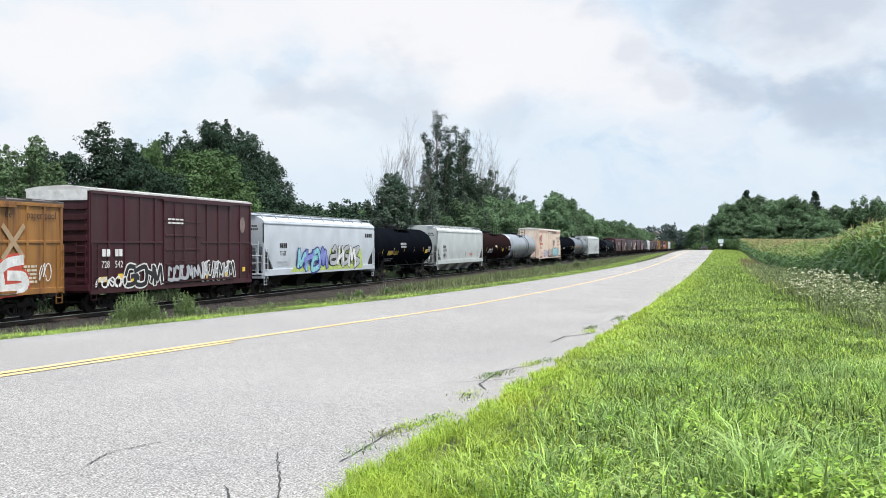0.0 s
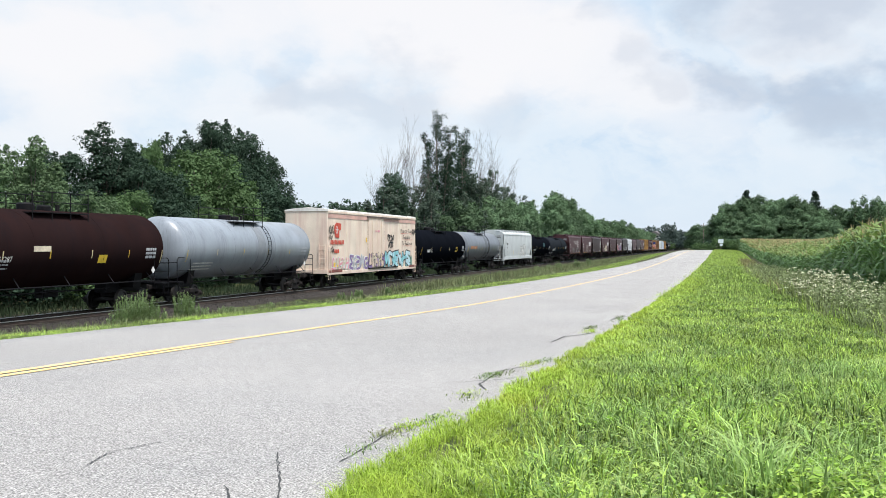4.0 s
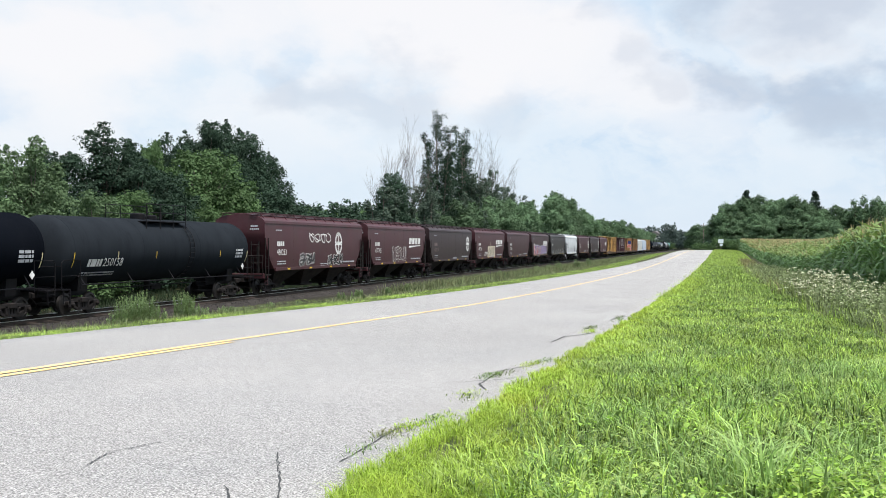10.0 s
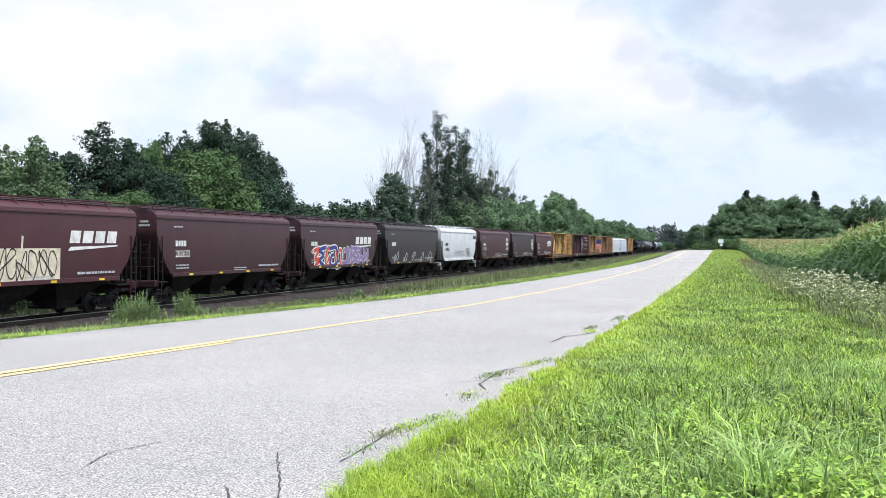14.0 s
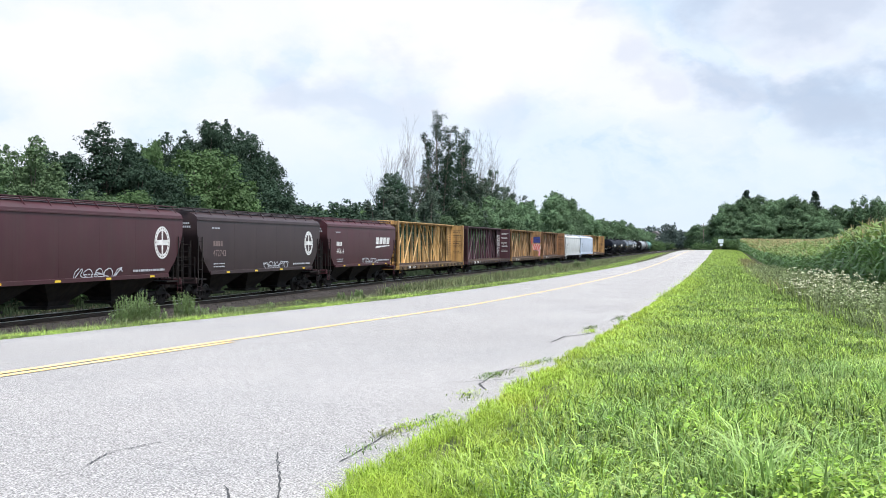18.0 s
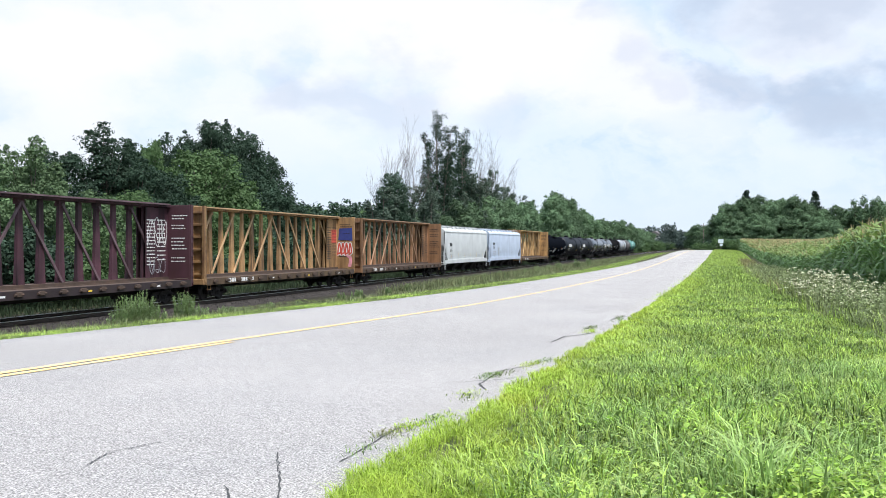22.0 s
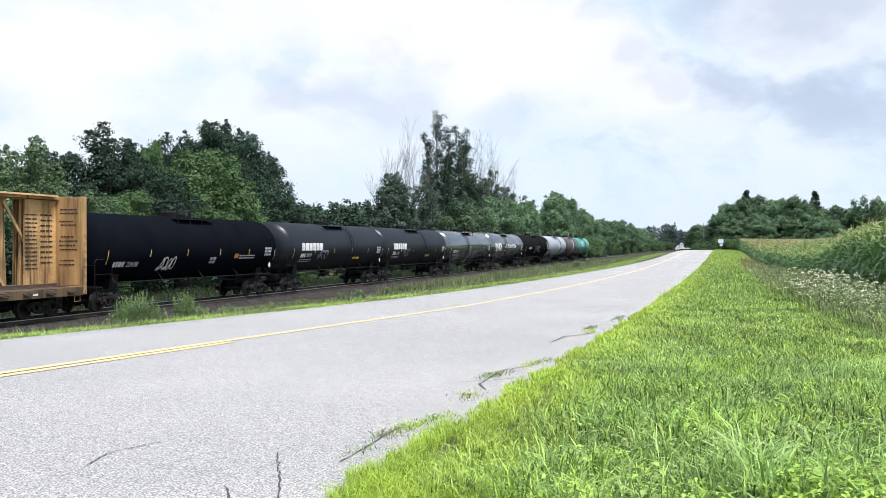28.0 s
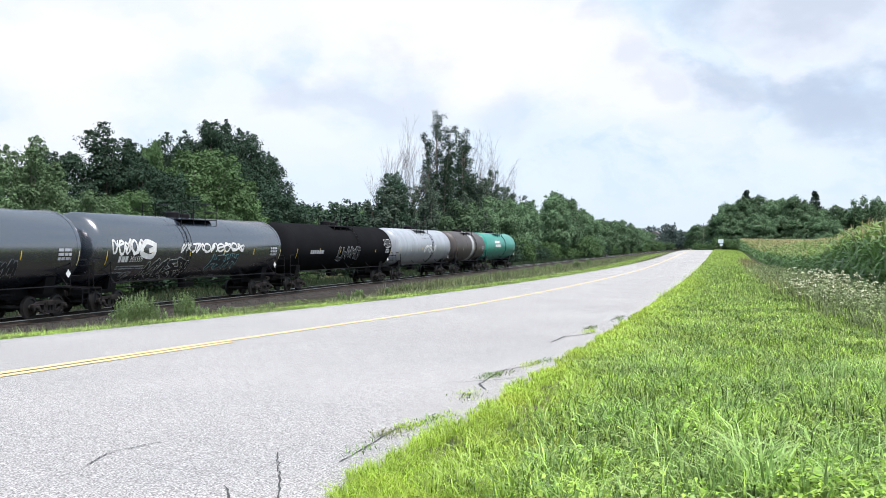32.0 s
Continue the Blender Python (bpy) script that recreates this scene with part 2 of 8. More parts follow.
# ---- mesh tools ----
class Geo:
    """Collects vertices and faces of one part."""

    def __init__(self):
        self.v, self.f = [], []

    def add(self, verts, faces):
        n = len(self.v)
        self.v += [tuple(p) for p in verts]
        self.f += [tuple(i + n for i in f) for f in faces]
        return self

    def box(self, x0, x1, y0, y1, z0, z1, c=0.0):
        """A box; c chamfers its upright and level edges."""
        if not c:
            p = [(x, y, z) for z in (z0, z1) for x, y in ((x0, y0), (x1, y0), (x1, y1), (x0, y1))]
            return self.add(p, [(3, 2, 1, 0), (4, 5, 6, 7), (0, 1, 5, 4), (1, 2, 6, 5), (2, 3, 7, 6), (3, 0, 4, 7)])
        ring = [(x0 + c, y0), (x1 - c, y0), (x1, y0 + c), (x1, y1 - c), (x1 - c, y1), (x0 + c, y1), (x0, y1 - c), (x0, y0 + c)]
        mx, my = (x0 + x1) / 2, (y0 + y1) / 2
        sx, sy = 1 - c / max(1e-6, (x1 - x0) / 2), 1 - c / max(1e-6, (y1 - y0) / 2)
        inner = [(mx + (x - mx) * sx, my + (y - my) * sy) for x, y in ring]
        rows = [(inner, z0), (ring, z0 + c), (ring, z1 - c), (inner, z1)]
        p = [(x, y, z) for r, z in rows for x, y in r]
        f = [tuple(range(7, -1, -1)), tuple(range(24, 32))]
        for k in range(3):
            f += [(k * 8 + i, k * 8 + (i + 1) % 8, k * 8 + 8 + (i + 1) % 8, k * 8 + 8 + i) for i in range(8)]
        return self.add(p, f)

    def beam(self, a, b, w, d, up=(0, 0, 1)):
        """A square bar from a to b, w wide across and d deep along up."""
        a, b, up = Vector(a), Vector(b), Vector(up)
        t = (b - a).normalized()
        s = t.cross(up)
        s = s.normalized() if s.length > 1e-4 else t.orthogonal().normalized()
        u = s.cross(t).normalized()
        p = [e + s * i * w / 2 + u * j * d / 2 for e in (a, b) for i, j in ((-1, -1), (1, -1), (1, 1), (-1, 1))]
        return self.add(p, [(3, 2, 1, 0), (4, 5, 6, 7), (0, 1, 5, 4), (1, 2, 6, 5), (2, 3, 7, 6), (3, 0, 4, 7)])

    def tube(self, pts, r, n=6, cap=True):
        """A round bar along pts; r is one radius or one for each point."""
        pts = [Vector(p) for p in pts]
        rs = r if isinstance(r, (list, tuple)) else [r] * len(pts)
        side, base = None, len(self.v)
        for i, p in enumerate(pts):
            t = (pts[min(i + 1, len(pts) - 1)] - pts[max(i - 1, 0)]).normalized()
            side = t.orthogonal() if side is None else side - t * side.dot(t)
            side.normalize()
            o = t.cross(side)
            self.v += [tuple(p + (side * math.cos(a) + o * math.sin(a)) * rs[i]) for a in (2 * math.pi * k / n for k in range(n))]
        for i in range(len(pts) - 1):
            for k in range(n):
                a, b = base + i * n + k, base + i * n + (k + 1) % n
                self.f.append((a, b, b + n, a + n))
        if cap:
            self.f.append(tuple(base + k for k in range(n - 1, -1, -1)))
            self.f.append(tuple(base + (len(pts) - 1) * n + k for k in range(n)))
        return self

    def lathe(self, prof, centre, axis="y", n=32):
        """Turns (radius, along) pairs about an axis through centre."""
        base, c = len(self.v), centre
        for r, s in prof:
            for k in range(n):
                a = 2 * math.pi * k / n
                u, w = r * math.cos(a), r * math.sin(a)
                self.v.append({"y": (c[0] + u, c[1] + s, c[2] + w), "x": (c[0] + s, c[1] + u, c[2] + w), "z": (c[0] + u, c[1] + w, c[2] + s)}[axis])
        for i in range(len(prof) - 1):
            for k in range(n):
                a, b = base + i * n + k, base + i * n + (k + 1) % n
                self.f.append((a, a + n, b + n, b) if axis != "x" else (a, b, b + n, a + n))
        self.f.append(tuple(base + k for k in range(n)))
        self.f.append(tuple(base + (len(prof) - 1) * n + k for k in range(n - 1, -1, -1)))
        return self

    def extrude(self, prof, y0, y1, axis="y"):
        """A closed outline of (x, z) pairs, drawn along y (or of (y, z) pairs, along x)."""
        n = len(prof)
        mk = (lambda a, b, s: (a, s, b)) if axis == "y" else (lambda a, b, s: (s, a, b))
        p = [mk(a, b, s) for s in (y0, y1) for a, b in prof]
        return self.add(p, [tuple(range(n)), tuple(range(2 * n - 1, n - 1, -1))] + [(i, i + n, (i + 1) % n + n, (i + 1) % n) for i in range(n)])

    def loft(self, rings, cap=True):
        """Skins rings that have the same number of points."""
        n, base = len(rings[0]), len(self.v)
        for r in rings:
            self.v += [tuple(p) for p in r]
        for i in range(len(rings) - 1):
            self.f += [(base + i * n + k, base + i * n + (k + 1) % n, base + (i + 1) * n + (k + 1) % n, base + (i + 1) * n + k) for k in range(n)]
        if cap:
            self.f += [tuple(base + k for k in range(n - 1, -1, -1)), tuple(base + (len(rings) - 1) * n + k for k in range(n))]
        return self

    def mesh(self, name, mat=None, smooth=None):
        me = bpy.data.meshes.new(name)
        me.from_pydata(self.v, [], self.f)
        bm = bmesh.new()
        bm.from_mesh(me)
        bmesh.ops.recalc_face_normals(bm, faces=bm.faces)
        bm.to_mesh(me)
        bm.free()
        if mat:
            me.materials.append(mat)
        if smooth:
            me.shade_smooth()
            me.set_sharp_from_angle(angle=radians(smooth))
        return me


def part(name, geo, mat, parent, label="", smooth=None, at=None):
    """Links a Geo (or a ready mesh) as one mesh object under a thing or a part."""
    me = geo.mesh(name, mat, smooth) if isinstance(geo, Geo) else geo
    ob = new(name, me)
    ob.parent = parent
    if at is not None:
        ob.matrix_basis = at
    return tagged(ob, label)


def thing(name, at, label, category, group="", kind=""):
    ob = new(name)
    ob.empty_display_size = 0.3
    ob.matrix_basis = at
    return tagged(ob, label, category, group, kind)


def quads_mesh(name, corners, mat):
    """One mesh of loose leaves from an array (n, corners, 3)."""
    c = np.asarray(corners, float)
    n = len(c)
    me = bpy.data.meshes.new(name)
    me.from_pydata(c.reshape(-1, 3), [], np.arange(c.shape[1] * n).reshape(n, -1))
    me.materials.append(mat)
    return me


def step(v, a, b):
    t = np.clip((np.asarray(v, float) - a) / (b - a), 0, 1)
    return t * t * (3 - 2 * t)


def road_z(y):
    """The road falls away from the eye, rises to a crest and drops behind it."""
    y = np.asarray(y, float)
    return EYE_Z - 1.03 - 1.2 * (1 - np.exp(-np.maximum(y, -8) / 42.0)) + 0.95 * step(y, 80, 225) - 1.6 * step(y, 262, 430)


def drift(y):
    """How far the road's right edge has swung over, far ahead."""
    return 0.75 * step(y, 55, 240)


def road_left(y):
    return -9.72 + 0.25 * step(y, 15, 35) + 1.35 * step(y, 72, 155)


def line_x(y):
    """The centre line's place across the road."""
    return -6.60 + 0.38 * step(y, 10, 28) + 0.45 * step(y, 90, 220)


def ground_z(x, y):
    """Height of the land: road crown, the slope down to the track, and the verge up to the field."""
    x, y = np.asarray(x, float), np.asarray(y, float)
    x = np.where(x > -5, x - drift(y), x - (road_left(y) + 9.65))
    r = road_z(y)
    bed = RAIL_Z - 0.42
    t = np.clip((-9.6 - x) / 13.5, 0, 1)
    left = r - 0.05 + (bed - r + 0.05) * (t * t * (3 - 2 * t))
    ditch = -0.28 * np.exp(-((x - 4.8) / 2.0) ** 2)
    u = np.clip((x - 6.0) / 6.0, 0, 1)
    right = r + 0.015 + ditch + 0.15 * u - 0.45 * step(y, 80, 225) * step(x, 5, 14) + 1.2 * step(y, 262, 430) * step(x, 5, 14)
    return np.where(x < -9.6, left, np.where(x > -1.75, right, r - 0.05))

# ---- land, road and track ----
def sheet(name, xs, ys, zf, mat, label, cat):
    X, Y = np.meshgrid(xs, ys, indexing="ij")
    Z = zf(X, Y)
    nx, ny = X.shape
    idx = np.arange(nx * ny).reshape(nx, ny)
    f = np.stack([idx[:-1, :-1], idx[1:, :-1], idx[1:, 1:], idx[:-1, 1:]], -1).reshape(-1, 4)
    me = bpy.data.meshes.new(name)
    me.from_pydata(np.stack([X, Y, Z], -1).reshape(-1, 3), [], f)
    me.materials.append(mat)
    me.shade_smooth()
    return tagged(new(name, me), label, cat, kind="structure")


def land():
    xs = np.concatenate([[-3000, -1200, -500, -250, -140, -90, -70, -56, -46], np.arange(-40, -9.6, 1.0), [-9.6], np.arange(-9, -2.0, 1.0), [-2.0], np.arange(-1.5, 14, 0.5),
                         [16, 20, 26, 35, 50, 80, 140, 300, 700, 1500, 3000]])
    ys = np.concatenate([[-3000, -800, -250, -100, -50, -25, -12], np.arange(-6, 40, 1.0), np.arange(40, 120, 4.0), np.arange(120, 420, 15.0), [450, 550, 700, 1000, 1600, 3200]])
    sheet("ground", xs, ys, lambda x, y: ground_z(x, y) + 0.03 * np.sin(x * 1.3 + y * 0.7) * (np.abs(x + 5.4) > 4.6), SOIL, "grassy verge and farmland, green and slightly uneven", "ground")


def road_sheet(name, across, ys, zf, mat, label, cat):
    """A sheet whose columns are shares of the road's width, 0 at its left edge and 1 at its right."""
    ob = sheet(name, across, ys, lambda x, y: 0 * x, mat, label, cat)
    me = ob.data
    co = np.empty(len(me.vertices) * 3)
    me.vertices.foreach_get("co", co)
    co = co.reshape(-1, 3)
    a, y = co[:, 0].copy(), co[:, 1]
    left, right = road_left(y), -1.70 + drift(y)
    co[:, 0] = left + a * (right - left)
    co[:, 2] = zf(a, y)
    me.vertices.foreach_set("co", co.ravel())
    return ob


def road():
    across = np.concatenate([[-0.012, 0.0], np.linspace(0.08, 0.92, 9), [1.0, 1.012]])
    ys = np.concatenate([np.arange(-60, 60, 2.0), np.arange(60, 460, 5.0)])
    road_sheet("road", across, ys, lambda a, y: road_z(y) + 0.03 - 0.065 * (a - 0.5) ** 2 - 0.12 * ((a < -0.001) | (a > 1.001)), ASPHALT, "worn pale grey asphalt country road", "road")


def trackside():
    xs = np.arange(-34, -15.0, 1.0)
    ys = np.concatenate([np.arange(-60, 120, 3.0), np.arange(120, 700, 20.0)])
    sheet("trackside", xs, ys, lambda x, y: ground_z(x, y) + 0.045 - 0.12 * (x > -16.1) - 0.12 * (x < -33.1), CINDER, "dark cinder and soil beside the track", "ground")


def strip_on_road(name, x0, x1, y0, y1, mat, label):
    ys = np.arange(y0, y1 + 0.01, 1.0 if y1 < 80 else 2.0)
    ob = sheet(name, np.array([x0, x1]), ys, lambda x, y: road_z(y) + 0.036, mat, label, "road marking")
    for v in ob.data.vertices:
        v.co.x += float(line_x(v.co.y))
    return ob


land()
trackside()
road()
strip_on_road("road_line", -0.06, 0.06, -20, 440, LINE, "solid yellow centre line, slightly worn")
strip_on_road("road_line", 0.13, 0.24, -20, 13.4, LINE, "second solid yellow line, ending short")


def track():
    bed = Geo().extrude([(-2.9, -0.50), (-1.75, -0.20), (1.75, -0.20), (2.9, -0.50)], -60, 900)
    tagged(new("track_bed", bed.mesh("track_bed", GRAVEL)), "grey-brown ballast bed under the rails", "ballast", kind="structure").matrix_basis = pose(TRACK_X, 0, RAIL_Z)
    for s in (-1, 1):
        c = s * 0.755
        prof = [(c - 0.07, -0.17), (c + 0.07, -0.17), (c + 0.07, -0.15), (c + 0.012, -0.13), (c + 0.012, -0.045), (c + 0.036, -0.03),
                (c + 0.036, -0.004), (c - 0.036, -0.004), (c - 0.036, -0.03), (c - 0.012, -0.045), (c - 0.012, -0.13), (c - 0.07, -0.15)]
        rail = tagged(new("rail", Geo().extrude(prof, -60, 900).mesh("rail", RAIL)), "rust-brown steel rail with a polished head", "rail", "rails of the track", "structure")
        rail.matrix_basis = pose(TRACK_X, 0, RAIL_Z)
        part("rail_head", Geo().box(c - 0.038, c + 0.038, -60, 900, -0.022, 0.0), RAIL_TOP, rail, "polished running surface")


track()


def ballast():
    """Loose crushed stones along the near shoulder of the bed and between the rails."""
    rng = np.random.default_rng(21)
    n = 16000
    y = 22 + 90 * rng.random(n) ** 1.6
    x = np.where(rng.random(n) < 0.7, rng.uniform(0.95, 4.2, n), rng.uniform(-1.7, 0.6, n))
    z = RAIL_Z - 0.20 - np.clip((np.abs(x) - 1.75) / 1.15, 0, 1) * 0.30 + 0.015
    c = np.stack([x + TRACK_X, y, z], 1)
    s = rng.uniform(0.025, 0.06, n)[:, None, None]
    corners = np.array([(1, 0, -0.6), (-0.5, 0.9, -0.6), (-0.5, -0.9, -0.6), (0.1, 0.1, 0.8)])[None] + rng.normal(size=(n, 4, 3)) * 0.25
    v = (c[:, None, :] + corners * s).reshape(-1, 3)
    b = np.arange(n)[:, None] * 4
    me = bpy.data.meshes.new("loose_ballast")
    me.from_pydata(v, [], np.concatenate([b + [0, 1, 3], b + [1, 2, 3], b + [2, 0, 3]], 0))
    me.materials.append(STONE)
    tagged(new("loose_ballast", me), "loose crushed stones of dark ballast", "ballast", kind="stuff")


ballast()


def ties():
    bed = bpy.data.objects["track_bed"]
    me = Geo().box(-1.3, 1.3, -0.115, 0.115, -0.36, -0.168, 0.015).mesh("tie", TIE)
    rng = random.Random(3)
    for k in range(270):
        part("tie", me, None, bed, at=pose(rng.uniform(-0.05, 0.05), 24 + k * 0.56, rng.uniform(-0.012, 0.004), 0, 0, rng.uniform(-1.2, 1.2)))


ties()


def cracks():
    """Open cracks in the asphalt, each a thin sunk line with side twigs."""
    runs = [((-3.13, 4.72), (-3.2, 4.95), (-3.23, 5.12), (-3.19, 5.26), (-3.15, 5.48)), ((-2.36, 5.37), (-2.2, 5.0), (-2.09, 4.78), (-1.89, 4.3)), ((-2.24, 4.49), (-2.1, 4.24)),
            ((-1.94, 5.23), (-1.95, 5.56), (-1.98, 6.05), (-2.01, 6.64)), ((-2.01, 6.06), (-1.99, 6.4), (-1.89, 6.84)),
            ((-1.93, 8.77), (-2.06, 9.09), (-2.09, 9.7), (-2.12, 10.38), (-1.97, 10.93), (-1.88, 11.45)), ((-2.33, 9.16), (-2.12, 9.37)), ((-2.12, 9.37), (-2.0, 9.5), (-1.8, 9.9)),
            ((-2.26, 14.52), (-2.25, 15.76), (-2.06, 16.23), (-1.9, 17.0)), ((-2.05, 20.6), (-2.01, 21.6), (-1.85, 22.4))]
    rng = random.Random(9)
    for run_ in runs:
        g = Geo()
        pts = []
        for (ax, ay), (bx, by) in zip(run_[:-1], run_[1:]):
            for k in range(5):
                f = k / 5
                pts.append((ax + (bx - ax) * f + rng.uniform(-0.005, 0.005), ay + (by - ay) * f + rng.uniform(-0.02, 0.02)))
        pts.append(run_[-1])
        row = []
        for i, (x, y) in enumerate(pts):
            tx, ty = pts[min(i + 1, len(pts) - 1)][0] - pts[max(i - 1, 0)][0], pts[min(i + 1, len(pts) - 1)][1] - pts[max(i - 1, 0)][1]
            l = math.hypot(tx, ty) or 1
            w = 0.0020 + 0.0038 * rng.random() + 0.0009 * max(0, y - 5)
            z = float(road_z(y)) + 0.036 - 0.065 * ((x + 5.7) / 8.0) ** 2
            row.append(((x - ty / l * w, y + tx / l * w, z), (x + ty / l * w, y - tx / l * w, z)))
        n = len(row)
        g.add([p for r in row for p in r], [(2 * i, 2 * i + 1, 2 * i + 3, 2 * i + 2) for i in range(n - 1)])
        tagged(new("road_crack", g.mesh("road_crack", CRACK)), "dark open crack in the asphalt", "crack", kind="structure")


cracks()
road_sheet("road_joint", np.linspace(0.02, 0.96, 8), np.array([118.0, 119.0]), lambda a, y: road_z(y) + 0.036 - 0.065 * (a - 0.5) ** 2, TAR, "dark tarred joint across the road", "road marking")

# ---- train ----
SPEED, SLOW = 22.0, -0.0022
MOVERS = []


def run(t):
    return SPEED * (t + SLOW * t * t / 2)


IRON = material("truck_iron", (0.014, 0.012, 0.012), 0.8, 0.1, spec=0.3, vary=0.4, scale=3, dirt=(0.035, 0.025, 0.020), dirt_amount=0.5)
WHEEL = material("wheel_steel", (0.020, 0.017, 0.016), 0.6, 0.3, vary=0.3)
# near-black stands for shade under and between hopper parts; the brown is dirt
SHADE_BAY = material("shade_dark_paint", (0.018, 0.016, 0.016), 0.8, spec=0.2, vary=0.4, scale=2, dirt=(0.06, 0.042, 0.032), dirt_amount=0.4)
INK_W = material("white_lettering", (0.75, 0.75, 0.73), 0.7, vary=0.15, scale=2, dirt=(0.2, 0.17, 0.15), dirt_amount=0.35)
INK_K = material("black_lettering", (0.02, 0.02, 0.022), 0.7)
INK_R = material("red_lettering", (0.55, 0.08, 0.05), 0.7, vary=0.2)
INK_Y = material("yellow_reflective_strip", (0.80, 0.55, 0.05), 0.5, vary=0.15)
INK_FADED = material("faded_lettering", (0.23, 0.17, 0.16), 0.7, vary=0.3, scale=2)
AMBER = material("amber_stencil", (0.62, 0.42, 0.10), 0.6, vary=0.2)
INK_PALE = material("worn_reflective_strip", (0.72, 0.62, 0.36), 0.5, vary=0.2, scale=1.5)
INK_B = material("blue_spray", (0.03, 0.05, 0.22), 0.7, vary=0.2)
INK_T = material("teal_spray", (0.25, 0.55, 0.60), 0.7, vary=0.2)
INK_P = material("pink_spray", (0.70, 0.30, 0.36), 0.7, vary=0.2)
INK_V = material("violet_spray", (0.24, 0.17, 0.33), 0.7, vary=0.25)
INK_G = material("lime_spray", (0.45, 0.55, 0.16), 0.7, vary=0.2)
INK_S = material("silver_spray", (0.42, 0.43, 0.46), 0.6, vary=0.2)
CREAM = material("cream_patch", (0.62, 0.55, 0.42), 0.7, vary=0.2)
GREY_RAIL = material("galvanised_steel", (0.45, 0.47, 0.48), 0.5, 0.5, vary=0.2)
SHARED = {}


def shared(key, build):
    if key not in SHARED:
        SHARED[key] = build()
    return SHARED[key]


def wheelset_mesh():
    g = Geo().tube([(-0.95, 0, 0), (0.95, 0, 0)], 0.085, 10)
    for s in (-1, 1):
        c = s * 0.75
        o = 1 if s > 0 else -1
        prof = [(0.10, -0.09), (0.13, -0.03), (0.33, -0.045), (0.36, -0.075), (0.455, -0.075), (0.49, -0.065), (0.475, -0.04), (0.46, 0.06), (0.37, 0.075), (0.34, 0.03), (0.14, 0.045), (0.10, 0.10)]
        g.lathe([(r, a * o) for r, a in prof], (c, 0, 0), "x", 24)
    return g.mesh("wheelset", WHEEL, 35)


def side_frame_mesh():
    g = Geo()
    x0, x1 = -0.07, 0.07
    # the cast frame: top chord, tension member, columns and axle boxes
    g.extrude([(-1.12, 0.58), (-0.7, 0.70), (0.7, 0.70), (1.12, 0.58), (1.12, 0.46), (0.72, 0.56), (-0.72, 0.56), (-1.12, 0.46)], x0, x1, "x")
    g.extrude([(-1.08, 0.48), (-0.38, 0.20), (0.38, 0.20), (1.08, 0.48), (0.92, 0.50), (0.36, 0.31), (-0.36, 0.31), (-0.92, 0.50)], x0, x1, "x")
    for s in (-1, 1):
        g.box(x0, x1, s * 0.34 - 0.06, s * 0.34 + 0.06, 0.26, 0.62)
        g.box(-0.10, 0.12, s * 0.89 - 0.17, s * 0.89 + 0.17, 0.33, 0.60, 0.03)
        g.lathe([(0.09, 0), (0.09, 0.10), (0.05, 0.14)], (0.10, s * 0.89, 0.46), "x", 12)
    for y in (-0.2, 0.0, 0.2):
        g.tube([(0, y, 0.30), (0, y, 0.52)], 0.08, 8)
    g.box(-0.09, 0.09, -0.30, 0.30, 0.52, 0.62)
    return g.mesh("side_frame", IRON, 35)


def bolster_mesh():
    g = Geo().box(-1.15, 1.15, -0.22, 0.22, 0.52, 0.74, 0.03)
    g.lathe([(0.30, 0.0), (0.30, 0.10), (0.22, 0.12)], (0, 0, 0.72), "z", 16)
    for s in (-1, 1):
        g.box(-1.0, 1.0, s * 0.50 - 0.06, s * 0.50 + 0.06, 0.34, 0.44)
    return g.mesh("bolster", IRON, 35)


def trucks(car, dist):
    for s in (-1, 1):
        tr = part("truck", shared("bolster", bolster_mesh), None, car, "dark cast-iron truck", at=pose(0, s * dist, 0))
        for y in (-0.89, 0.89):
            part("wheelset", shared("wheelset", wheelset_mesh), None, tr, at=pose(0, y, 0.46))
        for x in (-1, 1):
            part("side_frame", shared("side_frame", side_frame_mesh), None, tr, at=pose(x * 1.02, 0, 0, 0, 0, 0 if x > 0 else 180))


def coupler_mesh():
    g = Geo().box(-0.09, 0.09, -0.75, 0.0, 0.80, 0.98, 0.02)
    g.box(-0.17, 0.12, 0.0, 0.26, 0.74, 1.02, 0.04).box(0.10, 0.20, 0.06, 0.30, 0.76, 1.0, 0.03)
    g.tube([(0.35, -0.3, 0.8), (0.36, -0.05, 0.62), (0.30, 0.15, 0.48), (0.16, 0.3, 0.45)], 0.025, 6)
    return g.mesh("coupler", IRON, 35)


def couplers(car, end):
    for s in (-1, 1):
        part("coupler", shared("coupler", coupler_mesh), None, car, at=pose(0, s * end, 0, 0, 0, 0 if s > 0 else 180))


